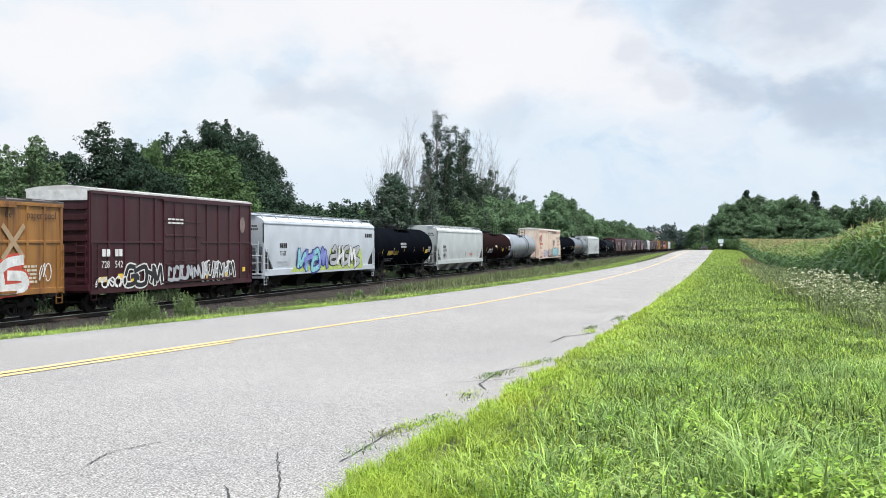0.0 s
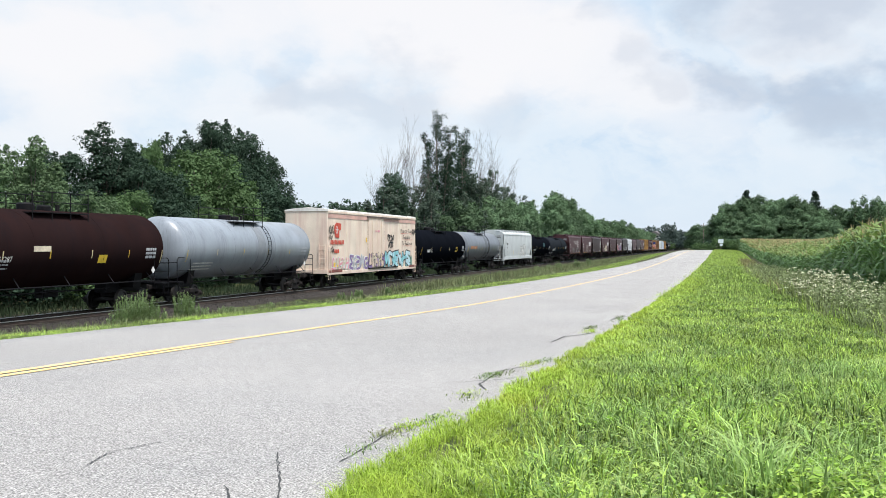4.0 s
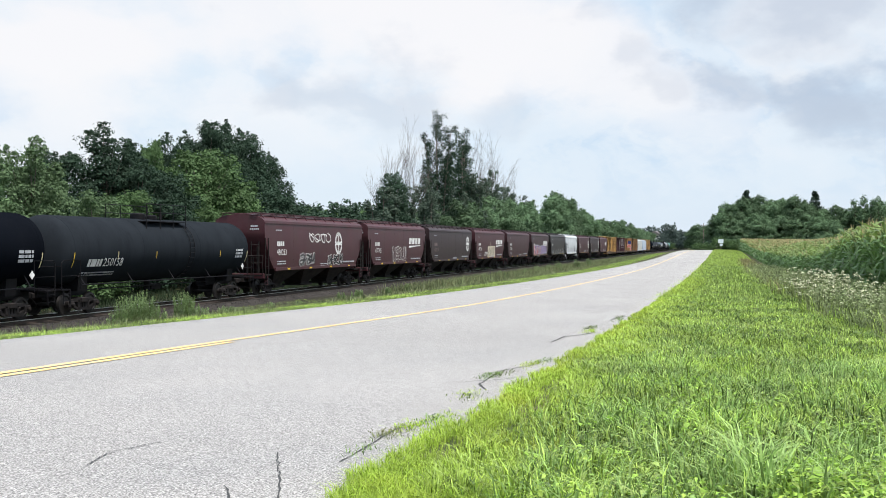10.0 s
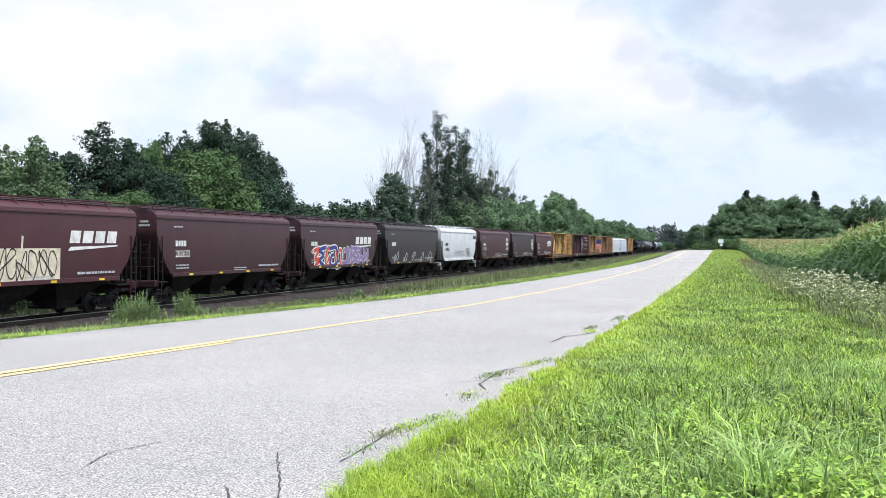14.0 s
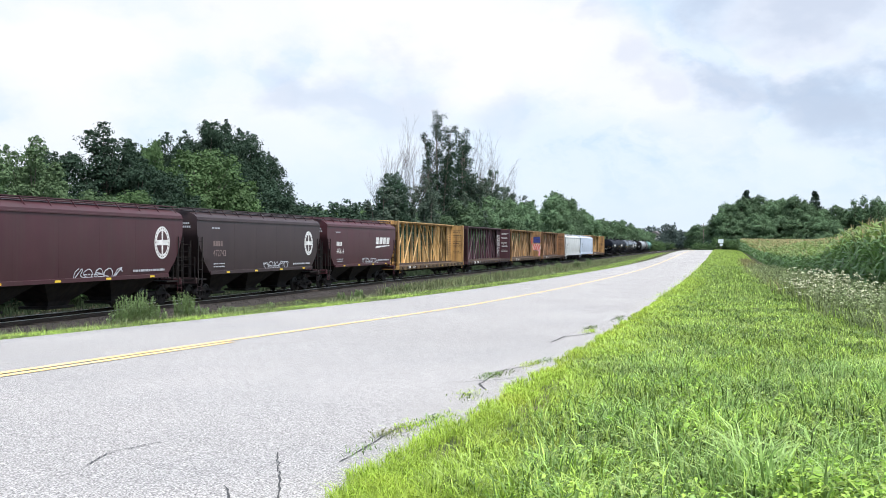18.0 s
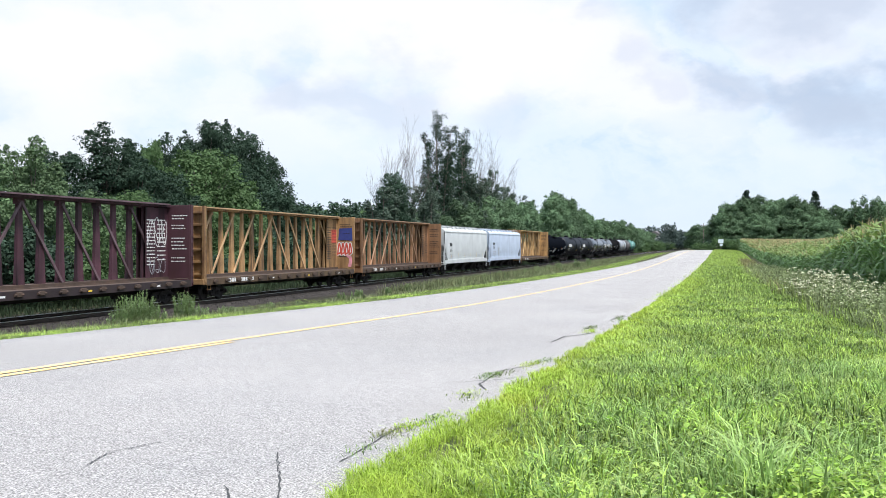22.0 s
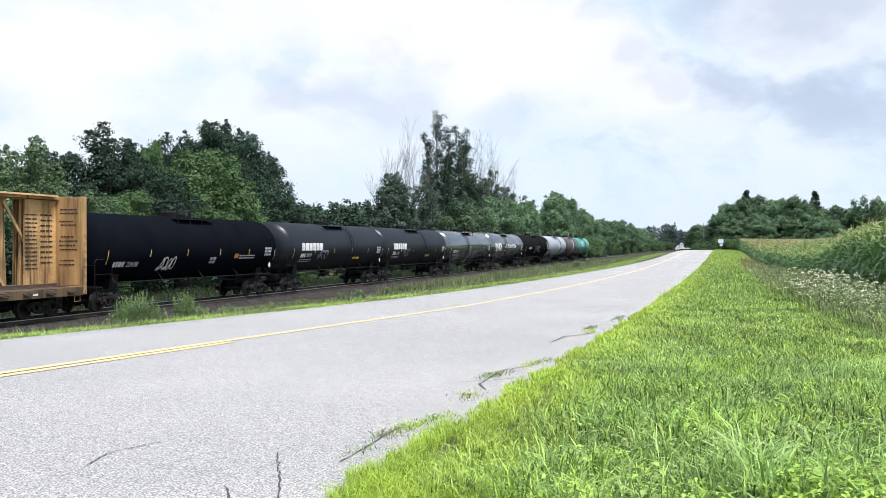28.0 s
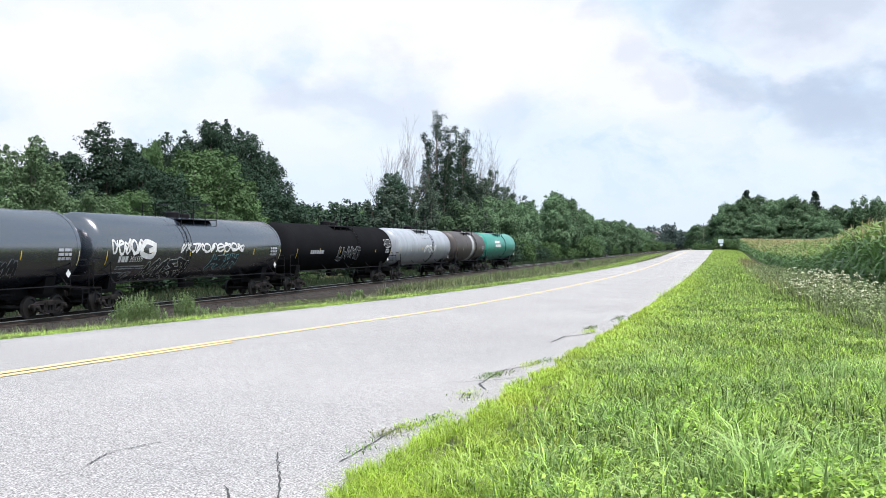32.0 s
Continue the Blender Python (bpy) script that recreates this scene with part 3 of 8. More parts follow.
def ladder(car, mat, x, y0, y1, z0, z1, rungs=6, axis="y"):
    """Two stiles and rungs, on a side (rungs along y) or on an end (along x)."""
    g = Geo()
    if axis == "y":
        for y in (y0, y1):
            g.box(x, x + 0.035, y - 0.025, y + 0.025, z0, z1)
        for k in range(rungs):
            z = z0 + (z1 - z0) * (k + 0.5) / rungs
            g.tube([(x + 0.02, y0, z), (x + 0.06, y0 + 0.02, z), (x + 0.06, y1 - 0.02, z), (x + 0.02, y1, z)], 0.014, 5)
    else:
        for xx in (y0, y1):
            g.box(xx - 0.025, xx + 0.025, x, x + 0.035, z0, z1)
        for k in range(rungs):
            z = z0 + (z1 - z0) * (k + 0.5) / rungs
            g.tube([(y0, x, z), (y1, x, z)], 0.014, 5)
    return part("ladder", g, mat, car)


def stirrup(car, mat, x, y):
    g = Geo().tube([(x, y - 0.2, 1.15), (x, y - 0.2, 0.62), (x, y + 0.2, 0.62), (x, y + 0.2, 1.15)], 0.018, 5)
    g.tube([(x, y - 0.2, 0.85), (x, y + 0.2, 0.85)], 0.015, 5)
    return part("sill_step", g, mat, car)


# --- paint on sides: lettering, bars and spray work ---
def flat_side(x):
    return lambda z: x


def round_side(r, zc):
    return lambda z: math.sqrt(max(r * r - (z - zc) ** 2, 0.01))


def decal(name, polys, mat, car, side, lift=0.012, label=""):
    """Thin coloured shapes on the side: polys are lists of (y, z)."""
    g = Geo()
    for i, p in enumerate(polys):
        g.add([(side(z) + lift + 0.0001 * i, y, z) for y, z in p], [tuple(range(len(p)))])
    me = bpy.data.meshes.new(name)
    me.from_pydata(g.v, [], g.f)
    me.materials.append(mat)
    return part(name, me, None, car, label)


def bars(car, side, y, z, width, rows, mat, size=0.07, gap=0.05, seed=1, name="lettering"):
    """Writing too small to read, as bars."""
    rng = random.Random(seed)
    polys = []
    for k in range(rows):
        a, zz = y, z - k * (size + gap)
        while a < y + width:
            b = min(a + rng.uniform(0.12, 0.4), y + width)
            polys.append([(a, zz), (b, zz), (b, zz + size), (a, zz + size)])
            a = b + 0.05
    return decal(name, polys, mat, car, side)


def words(car, side, text, y, z, size, mat, shear=0.0, squeeze=1.0, name="lettering"):
    """Lettering in the built-in font, bent onto the side."""
    cu = bpy.data.curves.new("text", "FONT")
    cu.body, cu.size, cu.resolution_u, cu.shear = text, size, 2, shear
    tmp = bpy.data.objects.new("text", cu)
    me = bpy.data.meshes.new_from_object(tmp)
    bpy.data.objects.remove(tmp)
    bpy.data.curves.remove(cu)
    for v in me.vertices:
        u, w = v.co.x * squeeze, v.co.y
        v.co = (side(z + w) + 0.013, y + u, z + w)
    me.name = name
    me.materials.append(mat)
    return part(name, me, None, car)


def ribbon(pts, w):
    """Polygons of a stroke w wide through (y, z) points."""
    out = []
    for (a, b), (c, d) in zip(pts[:-1], pts[1:]):
        l = math.hypot(c - a, d - b) or 1
        ny, nz = -(d - b) / l * w / 2, (c - a) / l * w / 2
        ey, ez = (c - a) / l * w * 0.3, (d - b) / l * w * 0.3
        out.append([(a - ey + ny, b - ez + nz), (a - ey - ny, b - ez - nz), (c + ey - ny, d + ez - nz), (c + ey + ny, d + ez + nz)])
    return out


def smooth(pts, n=5):
    """A curve through the points."""
    if len(pts) < 3:
        (a, b), (c, d) = pts[0], pts[-1]
        q = 0.10 * math.hypot(c - a, d - b)
        pts = [pts[0], ((a + c) / 2 + q, (b + d) / 2 + 0.3 * q), pts[-1]]
    out = []
    for i in range(len(pts) - 1):
        p = [pts[max(i - 1, 0)], pts[i], pts[i + 1], pts[min(i + 2, len(pts) - 1)]]
        for k in range(n):
            t = k / n
            w = (-0.5 * t + t * t - 0.5 * t ** 3, 1 - 2.5 * t * t + 1.5 * t ** 3, 0.5 * t + 2 * t * t - 1.5 * t ** 3, -0.5 * t * t + 0.5 * t ** 3)
            out.append(tuple(sum(w[j] * p[j][c] for j in range(4)) for c in (0, 1)))
    return out + [pts[-1]]


GLYPHS = ((((-0.7, -1), (-0.6, 1)), ((0.6, -1), (0.5, 0.9)), ((-0.6, 0.2), (0.6, -0.1))),
          (((-0.8, 0.9), (0.7, 0.8), (-0.5, 0), (0.7, -0.3), (-0.6, -1)),),
          (((-0.8, 1), (-0.6, -0.9), (0.7, -0.8)), ((0.1, 0.7), (0.6, 0.9), (0.6, -0.2))),
          (((-0.7, -0.9), (-0.4, 0.9), (0.1, -0.4), (0.5, 0.95), (0.8, -0.9)),),
          (((0.7, 0.8), (-0.5, 0.9), (-0.7, -0.7), (0.5, -0.9), (0.7, -0.1), (0, 0)),))


def graffiti(car, side, y0, y1, z0, z1, fill, line, n, seed, w=0.05, second=None, name="graffiti"):
    """Spray-painted interlocked shapes: thick filled strokes with outlines, none of them readable."""
    rng = random.Random(seed)
    fills, fills2, lines = [], [], []
    st = (y1 - y0) / n
    for k in range(n):
        cy, cz = y0 + st * (k + 0.5), (z0 + z1) / 2 + rng.uniform(-0.05, 0.05) * (z1 - z0)
        thick = st * 0.25
        hy, hz = st * 0.70, (z1 - z0) / 2 - thick * 0.35
        flip, slant = rng.choice((-1, 1)), rng.uniform(0.02, 0.16)
        for strokes in rng.choice(GLYPHS):
            pts = [(cy + hy * (u * flip + rng.uniform(-0.30, 0.30)) + slant * hz * v, cz + hz * max(-1, min(1, v + rng.uniform(-0.30, 0.30)))) for u, v in strokes]
            pts = smooth(pts)
            if line:
                lines += ribbon(pts, thick + 2 * w)
            (fills2 if second and k % 2 else fills).extend(ribbon(pts, thick))
    if lines:
        tagged(decal(name + "_outline", lines, line, car, side, 0.006), kind="stuff")
    if fills and fill:
        tagged(decal(name, fills, fill, car, side, 0.014), kind="stuff")
    if fills2:
        tagged(decal(name, fills2, second, car, side, 0.0171), kind="stuff")


def tag(car, side, y0, y1, z0, z1, mat, n, seed, w=0.05):
    """A quick spray scrawl, one running stroke, unreadable."""
    rng = random.Random(seed)
    pts = []
    st = (y1 - y0) / n
    for k in range(n):
        c = y0 + st * (k + 0.5)
        ph, dr = rng.uniform(0, 6.28), rng.choice((-1, 1))
        for i in range(9):
            a = ph + dr * i * 0.75
            q = rng.uniform(0.7, 1.0)
            pts.append((c + st * 0.52 * q * math.cos(a) + 0.1 * st * (i / 9), (z0 + z1) / 2 + (z1 - z0) / 2 * q * math.sin(a * (1.0 if k % 2 else 1.35))))
    pts = smooth(pts, 3)
    n = len(pts)
    row = []
    for i, (y, z) in enumerate(pts):
        ty, tz = pts[min(i + 1, n - 1)][0] - pts[max(i - 1, 0)][0], pts[min(i + 1, n - 1)][1] - pts[max(i - 1, 0)][1]
        l = math.hypot(ty, tz) or 1
        ww = w * rng.uniform(0.35, 0.65)
        for sgn in (-1, 1):
            yy, zz = y - sgn * tz / l * ww, z + sgn * ty / l * ww
            row.append((side(zz) + 0.014 + 0.00006 * i, yy, zz))
    me = bpy.data.meshes.new("graffiti_tag")
    me.from_pydata(row, [], [(2 * i, 2 * i + 1, 2 * i + 3, 2 * i + 2) for i in range(n - 1)])
    me.materials.append(mat)
    return part("graffiti_tag", me, None, car)


def paint(col, rough=0.45, dirt=(0.10, 0.06, 0.04), amount=0.35, vary=0.10, gloss=0.0, spec=0.4):
    key = ("paint", col, rough, dirt, amount, gloss, spec)

    def build():
        m = material("car_paint", col, rough, vary=vary, scale=0.7, bump=0.04, fine=25, dirt=dirt, dirt_amount=amount, streak=True, spec=spec)
        if gloss:
            b = m.node_tree.nodes["Principled BSDF"]
            b.inputs["Coat Weight"].default_value, b.inputs["Coat Roughness"].default_value, b.inputs["Coat IOR"].default_value = float(gloss), 0.2 if gloss > 0.8 else 0.34, 1.6 if col[0] > 0.1 else 2.9 if gloss > 0.8 else 2.2
        return m
    return shared(key, build)


def start(name, y0, y1, label, category):
    c = thing(name, pose(TRACK_X, (y0 + y1) / 2, RAIL_Z), label, category, "cars of the freight train")
    MOVERS.append((c, (y0 + y1) / 2))
    return c, (y1 - y0) / 2


def roundel(car, side, y, z, r, ring_mat, field_mat):
    def circle(q, a0=0.0, a1=2 * math.pi, n=28):
        return [(y + q * 0.92 * math.cos(a0 + (a1 - a0) * i / n), z + q * math.sin(a0 + (a1 - a0) * i / n)) for i in range(n)]
    decal("emblem", [circle(r)], ring_mat, car, side, 0.010, "round white emblem with a cross")
    decal("emblem_field", [circle(r * 0.72)], field_mat, car, side, 0.013)
    polys = [[(y - r * 0.09, z - r * 0.70), (y + r * 0.09, z - r * 0.70), (y + r * 0.09, z + r * 0.70), (y - r * 0.09, z + r * 0.70)],
             [(y - r * 0.66, z - r * 0.16), (y + r * 0.66, z - r * 0.16), (y + r * 0.66, z + r * 0.16), (y - r * 0.66, z + r * 0.16)]]
    decal("emblem_cross", polys, ring_mat, car, side, 0.016)
    dots = []
    for i in range(22):
        a = 2 * math.pi * i / 22
        cy, cz = y + r * 0.79 * math.cos(a), z + r * 0.86 * math.sin(a)
        dots.append([(cy - 0.03, cz - 0.03), (cy + 0.03, cz - 0.03), (cy + 0.03, cz + 0.03), (cy - 0.03, cz + 0.03)])
    decal("emblem_lettering", dots, field_mat, car, side, 0.014)


def swoosh_mark(car, side, y, z, w, h, mat):
    """A railway's mark as plain slanted blocks over a tapering stroke."""
    sl = h * 0.25
    bl = w / 4
    polys = []
    for k in range(4):
        a = y + k * bl
        polys.append([(a, z), (a + bl * 0.80, z), (a + bl * 0.80 + sl, z + h), (a + sl, z + h)])
    polys.append([(y - 0.12, z - h * 0.62), (y + w * 0.97, z - h * 0.28), (y + w * 1.0, z - h * 0.16), (y + 0.1, z - h * 0.30)])
    return decal("mark", polys, mat, car, side)


# --- covered hopper ---
def hopper(y0, y1, col, label, sill=False, top=4.55, peak=4.84, bays=4, dirt=(0.06, 0.04, 0.035), amount=0.35, ribs=0, rail=None, rough=0.5, light_bays=False):
    """A covered hopper. sill: a deep full-length side sill and dark corner gussets; else ends cut back in a slant."""
    car, h = start("hopper_car", y0, y1, label, "freight car")
    pm = paint(col, rough, dirt, amount)
    zb = 1.42 if sill else 1.52
    cut = 1.25 if sill else 1.45

    def ring(y, zlow, s=1.0):
        xs = [(1.56, zlow), (1.60, max(zlow + 0.02, 2.2)), (1.60, top - 0.30), (1.57, top - 0.12), (1.44, top), (1.05, top + (peak - top) * 0.62), (0.55, peak - 0.03), (0.0, peak)]
        pts = [(x * s, y, z) for x, z in xs]
        return pts + [(-x, y_, z) for x, y_, z in pts[-2::-1]]

    if sill:
        steps = [(0.0, 3.10), (0.06, 2.86), (0.60, 2.38), (1.15, 1.85), (1.5, zb)]
    else:
        steps = [(0.0, 3.75), (0.04, 3.45), (0.30, 2.85), (0.75, 2.2), (cut, zb)]
    body = Geo().loft([ring(-h + a, z) for a, z in steps] + [ring(h - a, z) for a, z in reversed(steps)])
    part("body", body, pm, car, smooth=32)
    side = flat_side(1.60)
    # seams and posts of the side sheets
    n = ribs or 5
    for k in range(1, n):
        y = -h + cut + (2 * h - 2 * cut) * k / n
        for s in (-1, 1):
            x = s * 1.60
            q, w = (0.045, 0.05) if ribs else (0.002, 0.008)
            part("side_seam", Geo().box(min(x, x + s * q), max(x, x + s * q), y - w, y + w, zb + 0.1, top - 0.3), pm, car)
    for s in (-1, 1):
        x0, x1 = sorted((s * 1.57, s * 1.66))
        e = h - 0.05 if sill else h - cut
        z0, z1 = (1.14, 1.52) if sill else (1.42, 1.60)
        part("side_sill", Geo().box(x0, x1, -e, e, z0, z1, 0.012), pm, car)
        part("top_chord", Geo().box(*sorted((s * 1.585, s * 1.635)), -h, h, top - 0.30, top - 0.22, 0.01), pm, car)
        for e in (-1, 1):
            # the gusset under each slant, coloured as the open corner's shade, and the corner post
            a = e * (h - 0.10)
            if sill:
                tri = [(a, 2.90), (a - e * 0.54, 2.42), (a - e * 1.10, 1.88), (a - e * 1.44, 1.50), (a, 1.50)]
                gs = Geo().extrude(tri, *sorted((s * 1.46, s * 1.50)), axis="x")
                part("gusset", gs, SHADE_BAY, car, "corner gusset, darkened for the shade of its opening")
                part("corner_post", Geo().box(*sorted((s * 1.52, s * 1.62)), *sorted((e * h, e * (h - 0.07))), 1.2, top - 0.26), pm, car)
            ladder(car, pm if sill else SHADE_BAY, 1.62 if s > 0 else -1.68, *sorted((e * (h - 0.05), e * (h - 0.48))), 1.0, 2.75 if sill else 3.4, 5)
            stirrup(car, pm, s * 1.58, e * (h - 0.27))
    for e in (-1, 1):
        # end platform, slope sheet stiffeners, end sill and hand brake
        part("end_platform", Geo().box(-1.45, 1.45, *sorted((e * (h + 0.05), e * (h - 1.3))), 1.16, 1.22), SHADE_BAY, car)
        part("end_sill", Geo().box(-1.56, 1.56, *sorted((e * (h + 0.02), e * (h - 0.12))), 1.0, 1.30, 0.02), pm, car)
        for x in (-1.1, -0.4, 0.4, 1.1):
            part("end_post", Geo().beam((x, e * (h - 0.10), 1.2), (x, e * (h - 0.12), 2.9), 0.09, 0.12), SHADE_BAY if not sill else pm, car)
        part("centre_sill", Geo().box(-0.28, 0.28, *sorted((e * (h + 0.05), e * (h - 3.0))), 0.78, 1.16), IRON, car)
        # railing across the end platform, its posts and the short ladder
        y = e * (h + 0.06)
        g = Geo()
        for z in (1.95, 2.35):
            g.tube([(-1.5, y, z), (1.5, y, z)], 0.022, 6)
        for x in (-1.5, -0.5, 0.55, 1.5):
            g.tube([(x, y, 1.2), (x, y, 2.36)], 0.022, 6)
        part("platform_railing", g, pm if sill else SHADE_BAY, car)
        ladder(car, pm if sill else SHADE_BAY, e * h + (0.02 if e > 0 else -0.055), 0.75, 1.25, 1.3, 3.2, 5, "x")
        ink = INK_K if col[1] > 0.2 else INK_S
        yy = sorted((e * (h + 0.003), e * (h + 0.008)))
        g = Geo()
        for i in range(4):
            g.box(0.70 + i * 0.12, 0.79 + i * 0.12, *yy, 4.06, 4.16)
        for i in range(5):
            g.box(0.65 + i * 0.12, 0.74 + i * 0.12, *yy, 3.88, 3.98)
        part("end_lettering", g, ink, car)
    part("brake_wheel", Geo().lathe([(0.26, 0.0), (0.28, 0.02), (0.26, 0.04)], (-0.7, -h - 0.1, 2.0), "y", 16), IRON, car)
    # bays, near-black for the shade under the body unless light_bays
    span = (2 * h - 2 * cut - 0.5) / bays
    for k in range(bays):
        c = -h + cut + 0.25 + span * (k + 0.5)
        q = span * 0.49
        lv = [(1.50, q, zb + 0.02), (0.62, q * 0.34, 0.62), (0.55, q * 0.30, 0.42)]
        g = Geo().loft([[(-a, c - b, z), (a, c - b, z), (a, c + b, z), (-a, c + b, z)] for a, b, z in lv])
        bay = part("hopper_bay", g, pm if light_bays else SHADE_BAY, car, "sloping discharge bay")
        part("outlet_gate", Geo().box(-0.7, 0.7, c - q * 0.42, c + q * 0.42, 0.30, 0.42, 0.02), IRON, bay)
    # roof: running boards, supports and hatches
    rm = rail or pm
    for s in (-1, 1):
        part("running_board", Geo().box(*sorted((s * 0.70, s * 1.20)), -h - 0.12, h + 0.12, peak + 0.035, peak + 0.075), rm, car)
        n = 11
        for k in range(n):
            y = -h + 0.3 + (2 * h - 0.6) * k / (n - 1)
            part("board_bracket", Geo().beam((s * 1.44, y, top - 0.02), (s * 1.16, y, peak + 0.05), 0.035, 0.045), rm, car)
    for k in range(8):
        y = -h + 1.2 + (2 * h - 2.4) * k / 7
        part("hatch", Geo().box(-0.42, 0.42, y - (h - 1.2) / 7.6, y + (h - 1.2) / 7.6, peak - 0.02, peak + 0.05, 0.02), pm, car)
    trucks(car, h - 1.55)
    couplers(car, h + 0.35)
    return car, h, side, top


def strips(car, side, h, z, n, mat=None, hgt=0.45, wid=0.07, lean=0.08):
    polys = []
    for k in range(n):
        y = -h + (2 * h) * (k + 0.5) / n
        polys.append([(y, z), (y + wid, z), (y + wid + lean, z + hgt), (y + lean, z + hgt)])
    for p in polys:
        decal("reflective_strip", [p], mat or INK_Y, car, side)


def sill_marks(car, side, h, z, n=7, mat=None):
    polys = []
    for k in range(n):
        y = -h + 2 * h * (k + 0.5) / n
        polys.append([(y, z), (y + 0.40, z), (y + 0.40, z + 0.09), (y, z + 0.09)])
    for p in polys:
        decal("sill_reflector", [p], mat or INK_Y, car, side, 0.015)


# --- tank car ---
def tank(y0, y1, col, label, r=1.60, zc=2.84, gloss=0.0, ladder_mid=True, platform=True, rough=0.5, dirt=(0.010, 0.011, 0.014), amount=0.3, band=None, stripes=6, ladder_y=1.55):
    car, h = start("tank_car", y0, y1, label, "freight car")
    pm = paint(col, rough, dirt, amount, gloss=gloss, spec=0.0 if col[1] < 0.05 else 0.4)
    dark = paint((0.008, 0.008, 0.010), 0.55, (0.024, 0.020, 0.018), 0.35, spec=0.1)
    d = 0.62
    head = [(r * math.cos(a), d * math.sin(a)) for a in (radians(86), radians(72), radians(56), radians(40), radians(26), radians(12))]
    prof = [(q, -h - s) for q, s in head] + [(r, -h), (r, -h / 3), (r, h / 3), (r, h)] + [(q, h + s) for q, s in reversed(head)]
    part("shell", Geo().lathe(prof, (0, 0, zc), "y", 48), pm, car, smooth=40)
    # weld rings
    for f in (-0.98, -0.33, 0.33, 0.98):
        part("weld_ring", Geo().lathe([(r - 0.01, -0.02), (r + 0.006, -0.015), (r + 0.006, 0.015), (r - 0.01, 0.02)], (0, f * h, zc), "y", 48), pm, car, smooth=40)
    if band:
        part("stain_band", Geo().lathe([(r - 0.01, -0.5), (r + 0.010, -0.48), (r + 0.010, 0.48), (r - 0.01, 0.5)], (0, 0.1 * h, zc), "y", 48), band, car, "pale spill running down the shell", smooth=40)
    side = round_side(r, zc)
    for e in (-1, 1):
        # saddle, stub sill, end platform with its grab rails
        y = e * (h - 1.35)
        a = [radians(t) for t in range(226, 320, 11)]
        sad = [((r + 0.03) * math.cos(t), zc + (r + 0.03) * math.sin(t)) for t in a]
        part("saddle", Geo().extrude(sad + [(1.0, 1.0), (-1.0, 1.0)], y - 0.32, y + 0.32), dark, car)
        part("stub_sill", Geo().box(-0.30, 0.30, *sorted((e * (h + 0.75), e * (h - 2.8))), 0.78, 1.18, 0.02), dark, car)
        part("end_platform", Geo().box(-1.5, 1.5, *sorted((e * (h + 0.80), e * (h + 0.18))), 1.10, 1.16), dark, car)
        g = Geo()
        for s in (-1, 1):
            x = s * 1.48
            ya, yb = e * (h + 0.78), e * (h - 0.55)
            g.tube([(x, ya, 1.12), (x, ya, 2.25), (x, ya - e * 0.15, 2.35), (x, yb, 2.35), (x, yb, 1.12)], 0.022, 6)
            g.tube([(x, ya, 1.7), (x, yb, 1.7)], 0.016, 5)
        g.tube([(-1.48, e * (h + 0.80), 2.1), (1.48, e * (h + 0.80), 2.1)], 0.02, 6)
        part("grab_rail", g, dark, car)
        for s in (-1, 1):
            ladder(car, dark, s * 1.50 if s > 0 else s * 1.535, *sorted((e * (h + 0.70), e * (h + 0.25))), 0.55, 1.12, 2)
    # lower side rails on brackets
    for s in (-1, 1):
        g = Geo().tube([(s * 1.50, -h + 0.6, 1.30), (s * 1.50, h - 0.6, 1.30)], 0.028, 6)
        k = 5
        for i in range(k):
            y = -h + 0.8 + (2 * h - 1.6) * i / (k - 1)
            g.beam((s * 1.50, y, 1.30), (s * 1.10, y + 0.15, zc - math.sqrt(r * r - 1.21) + 0.02), 0.05, 0.02)
        part("side_rail", g, dark, car)
    # dome fittings, platform and railing
    zt = zc + r
    part("manway", Geo().lathe([(0.30, -0.12), (0.30, 0.16), (0.25, 0.21), (0.0001, 0.22)], (0, 0.35, zt), "z", 20), dark, car, smooth=40)
    part("fittings_housing", Geo().lathe([(0.36, -0.12), (0.36, 0.22), (0.30, 0.28), (0.0001, 0.30)], (0, -0.85, zt), "z", 20), dark, car, smooth=40)
    part("relief_valve", Geo().tube([(0, 1.3, zt - 0.05), (0, 1.3, zt + 0.28)], 0.09, 10), dark, car)
    if platform:
        zp = zt - 0.16
        for s in (-1, 1):
            part("walkway", Geo().box(*sorted((s * 0.55, s * 1.12)), -1.9, 1.9, zp, zp + 0.04), dark, car)
            g = Geo()
            for y in (-1.9, -0.63, 0.63, 1.9):
                g.tube([(s * 1.10, y, zp - 0.35), (s * 1.10, y, zp + 0.86)], 0.024, 5)
            for z in (zp + 0.45, zp + 0.86):
                g.tube([(s * 1.10, -1.9, z), (s * 1.10, 1.9, z)], 0.022, 5)
            part("railing", g, dark, car)
    if ladder_mid:
        g = Geo()
        for y in (ladder_y, ladder_y + 0.42):
            pts = [((r + 0.09) * math.cos(t), y, zc + (r + 0.09) * math.sin(t)) for t in (radians(k) for k in range(-62, 52, 12))]
            g.tube(pts, 0.018, 5)
        for k in range(-60, 50, 9):
            t = radians(k)
            g.tube([((r + 0.09) * math.cos(t), y, zc + (r + 0.09) * math.sin(t)) for y in (ladder_y, ladder_y + 0.42)], 0.014, 5)
        part("side_ladder", g, dark, car)
    part("bottom_outlet", Geo().tube([(0, 0, zc - r + 0.1), (0, 0, 0.75)], 0.16, 12), dark, car)
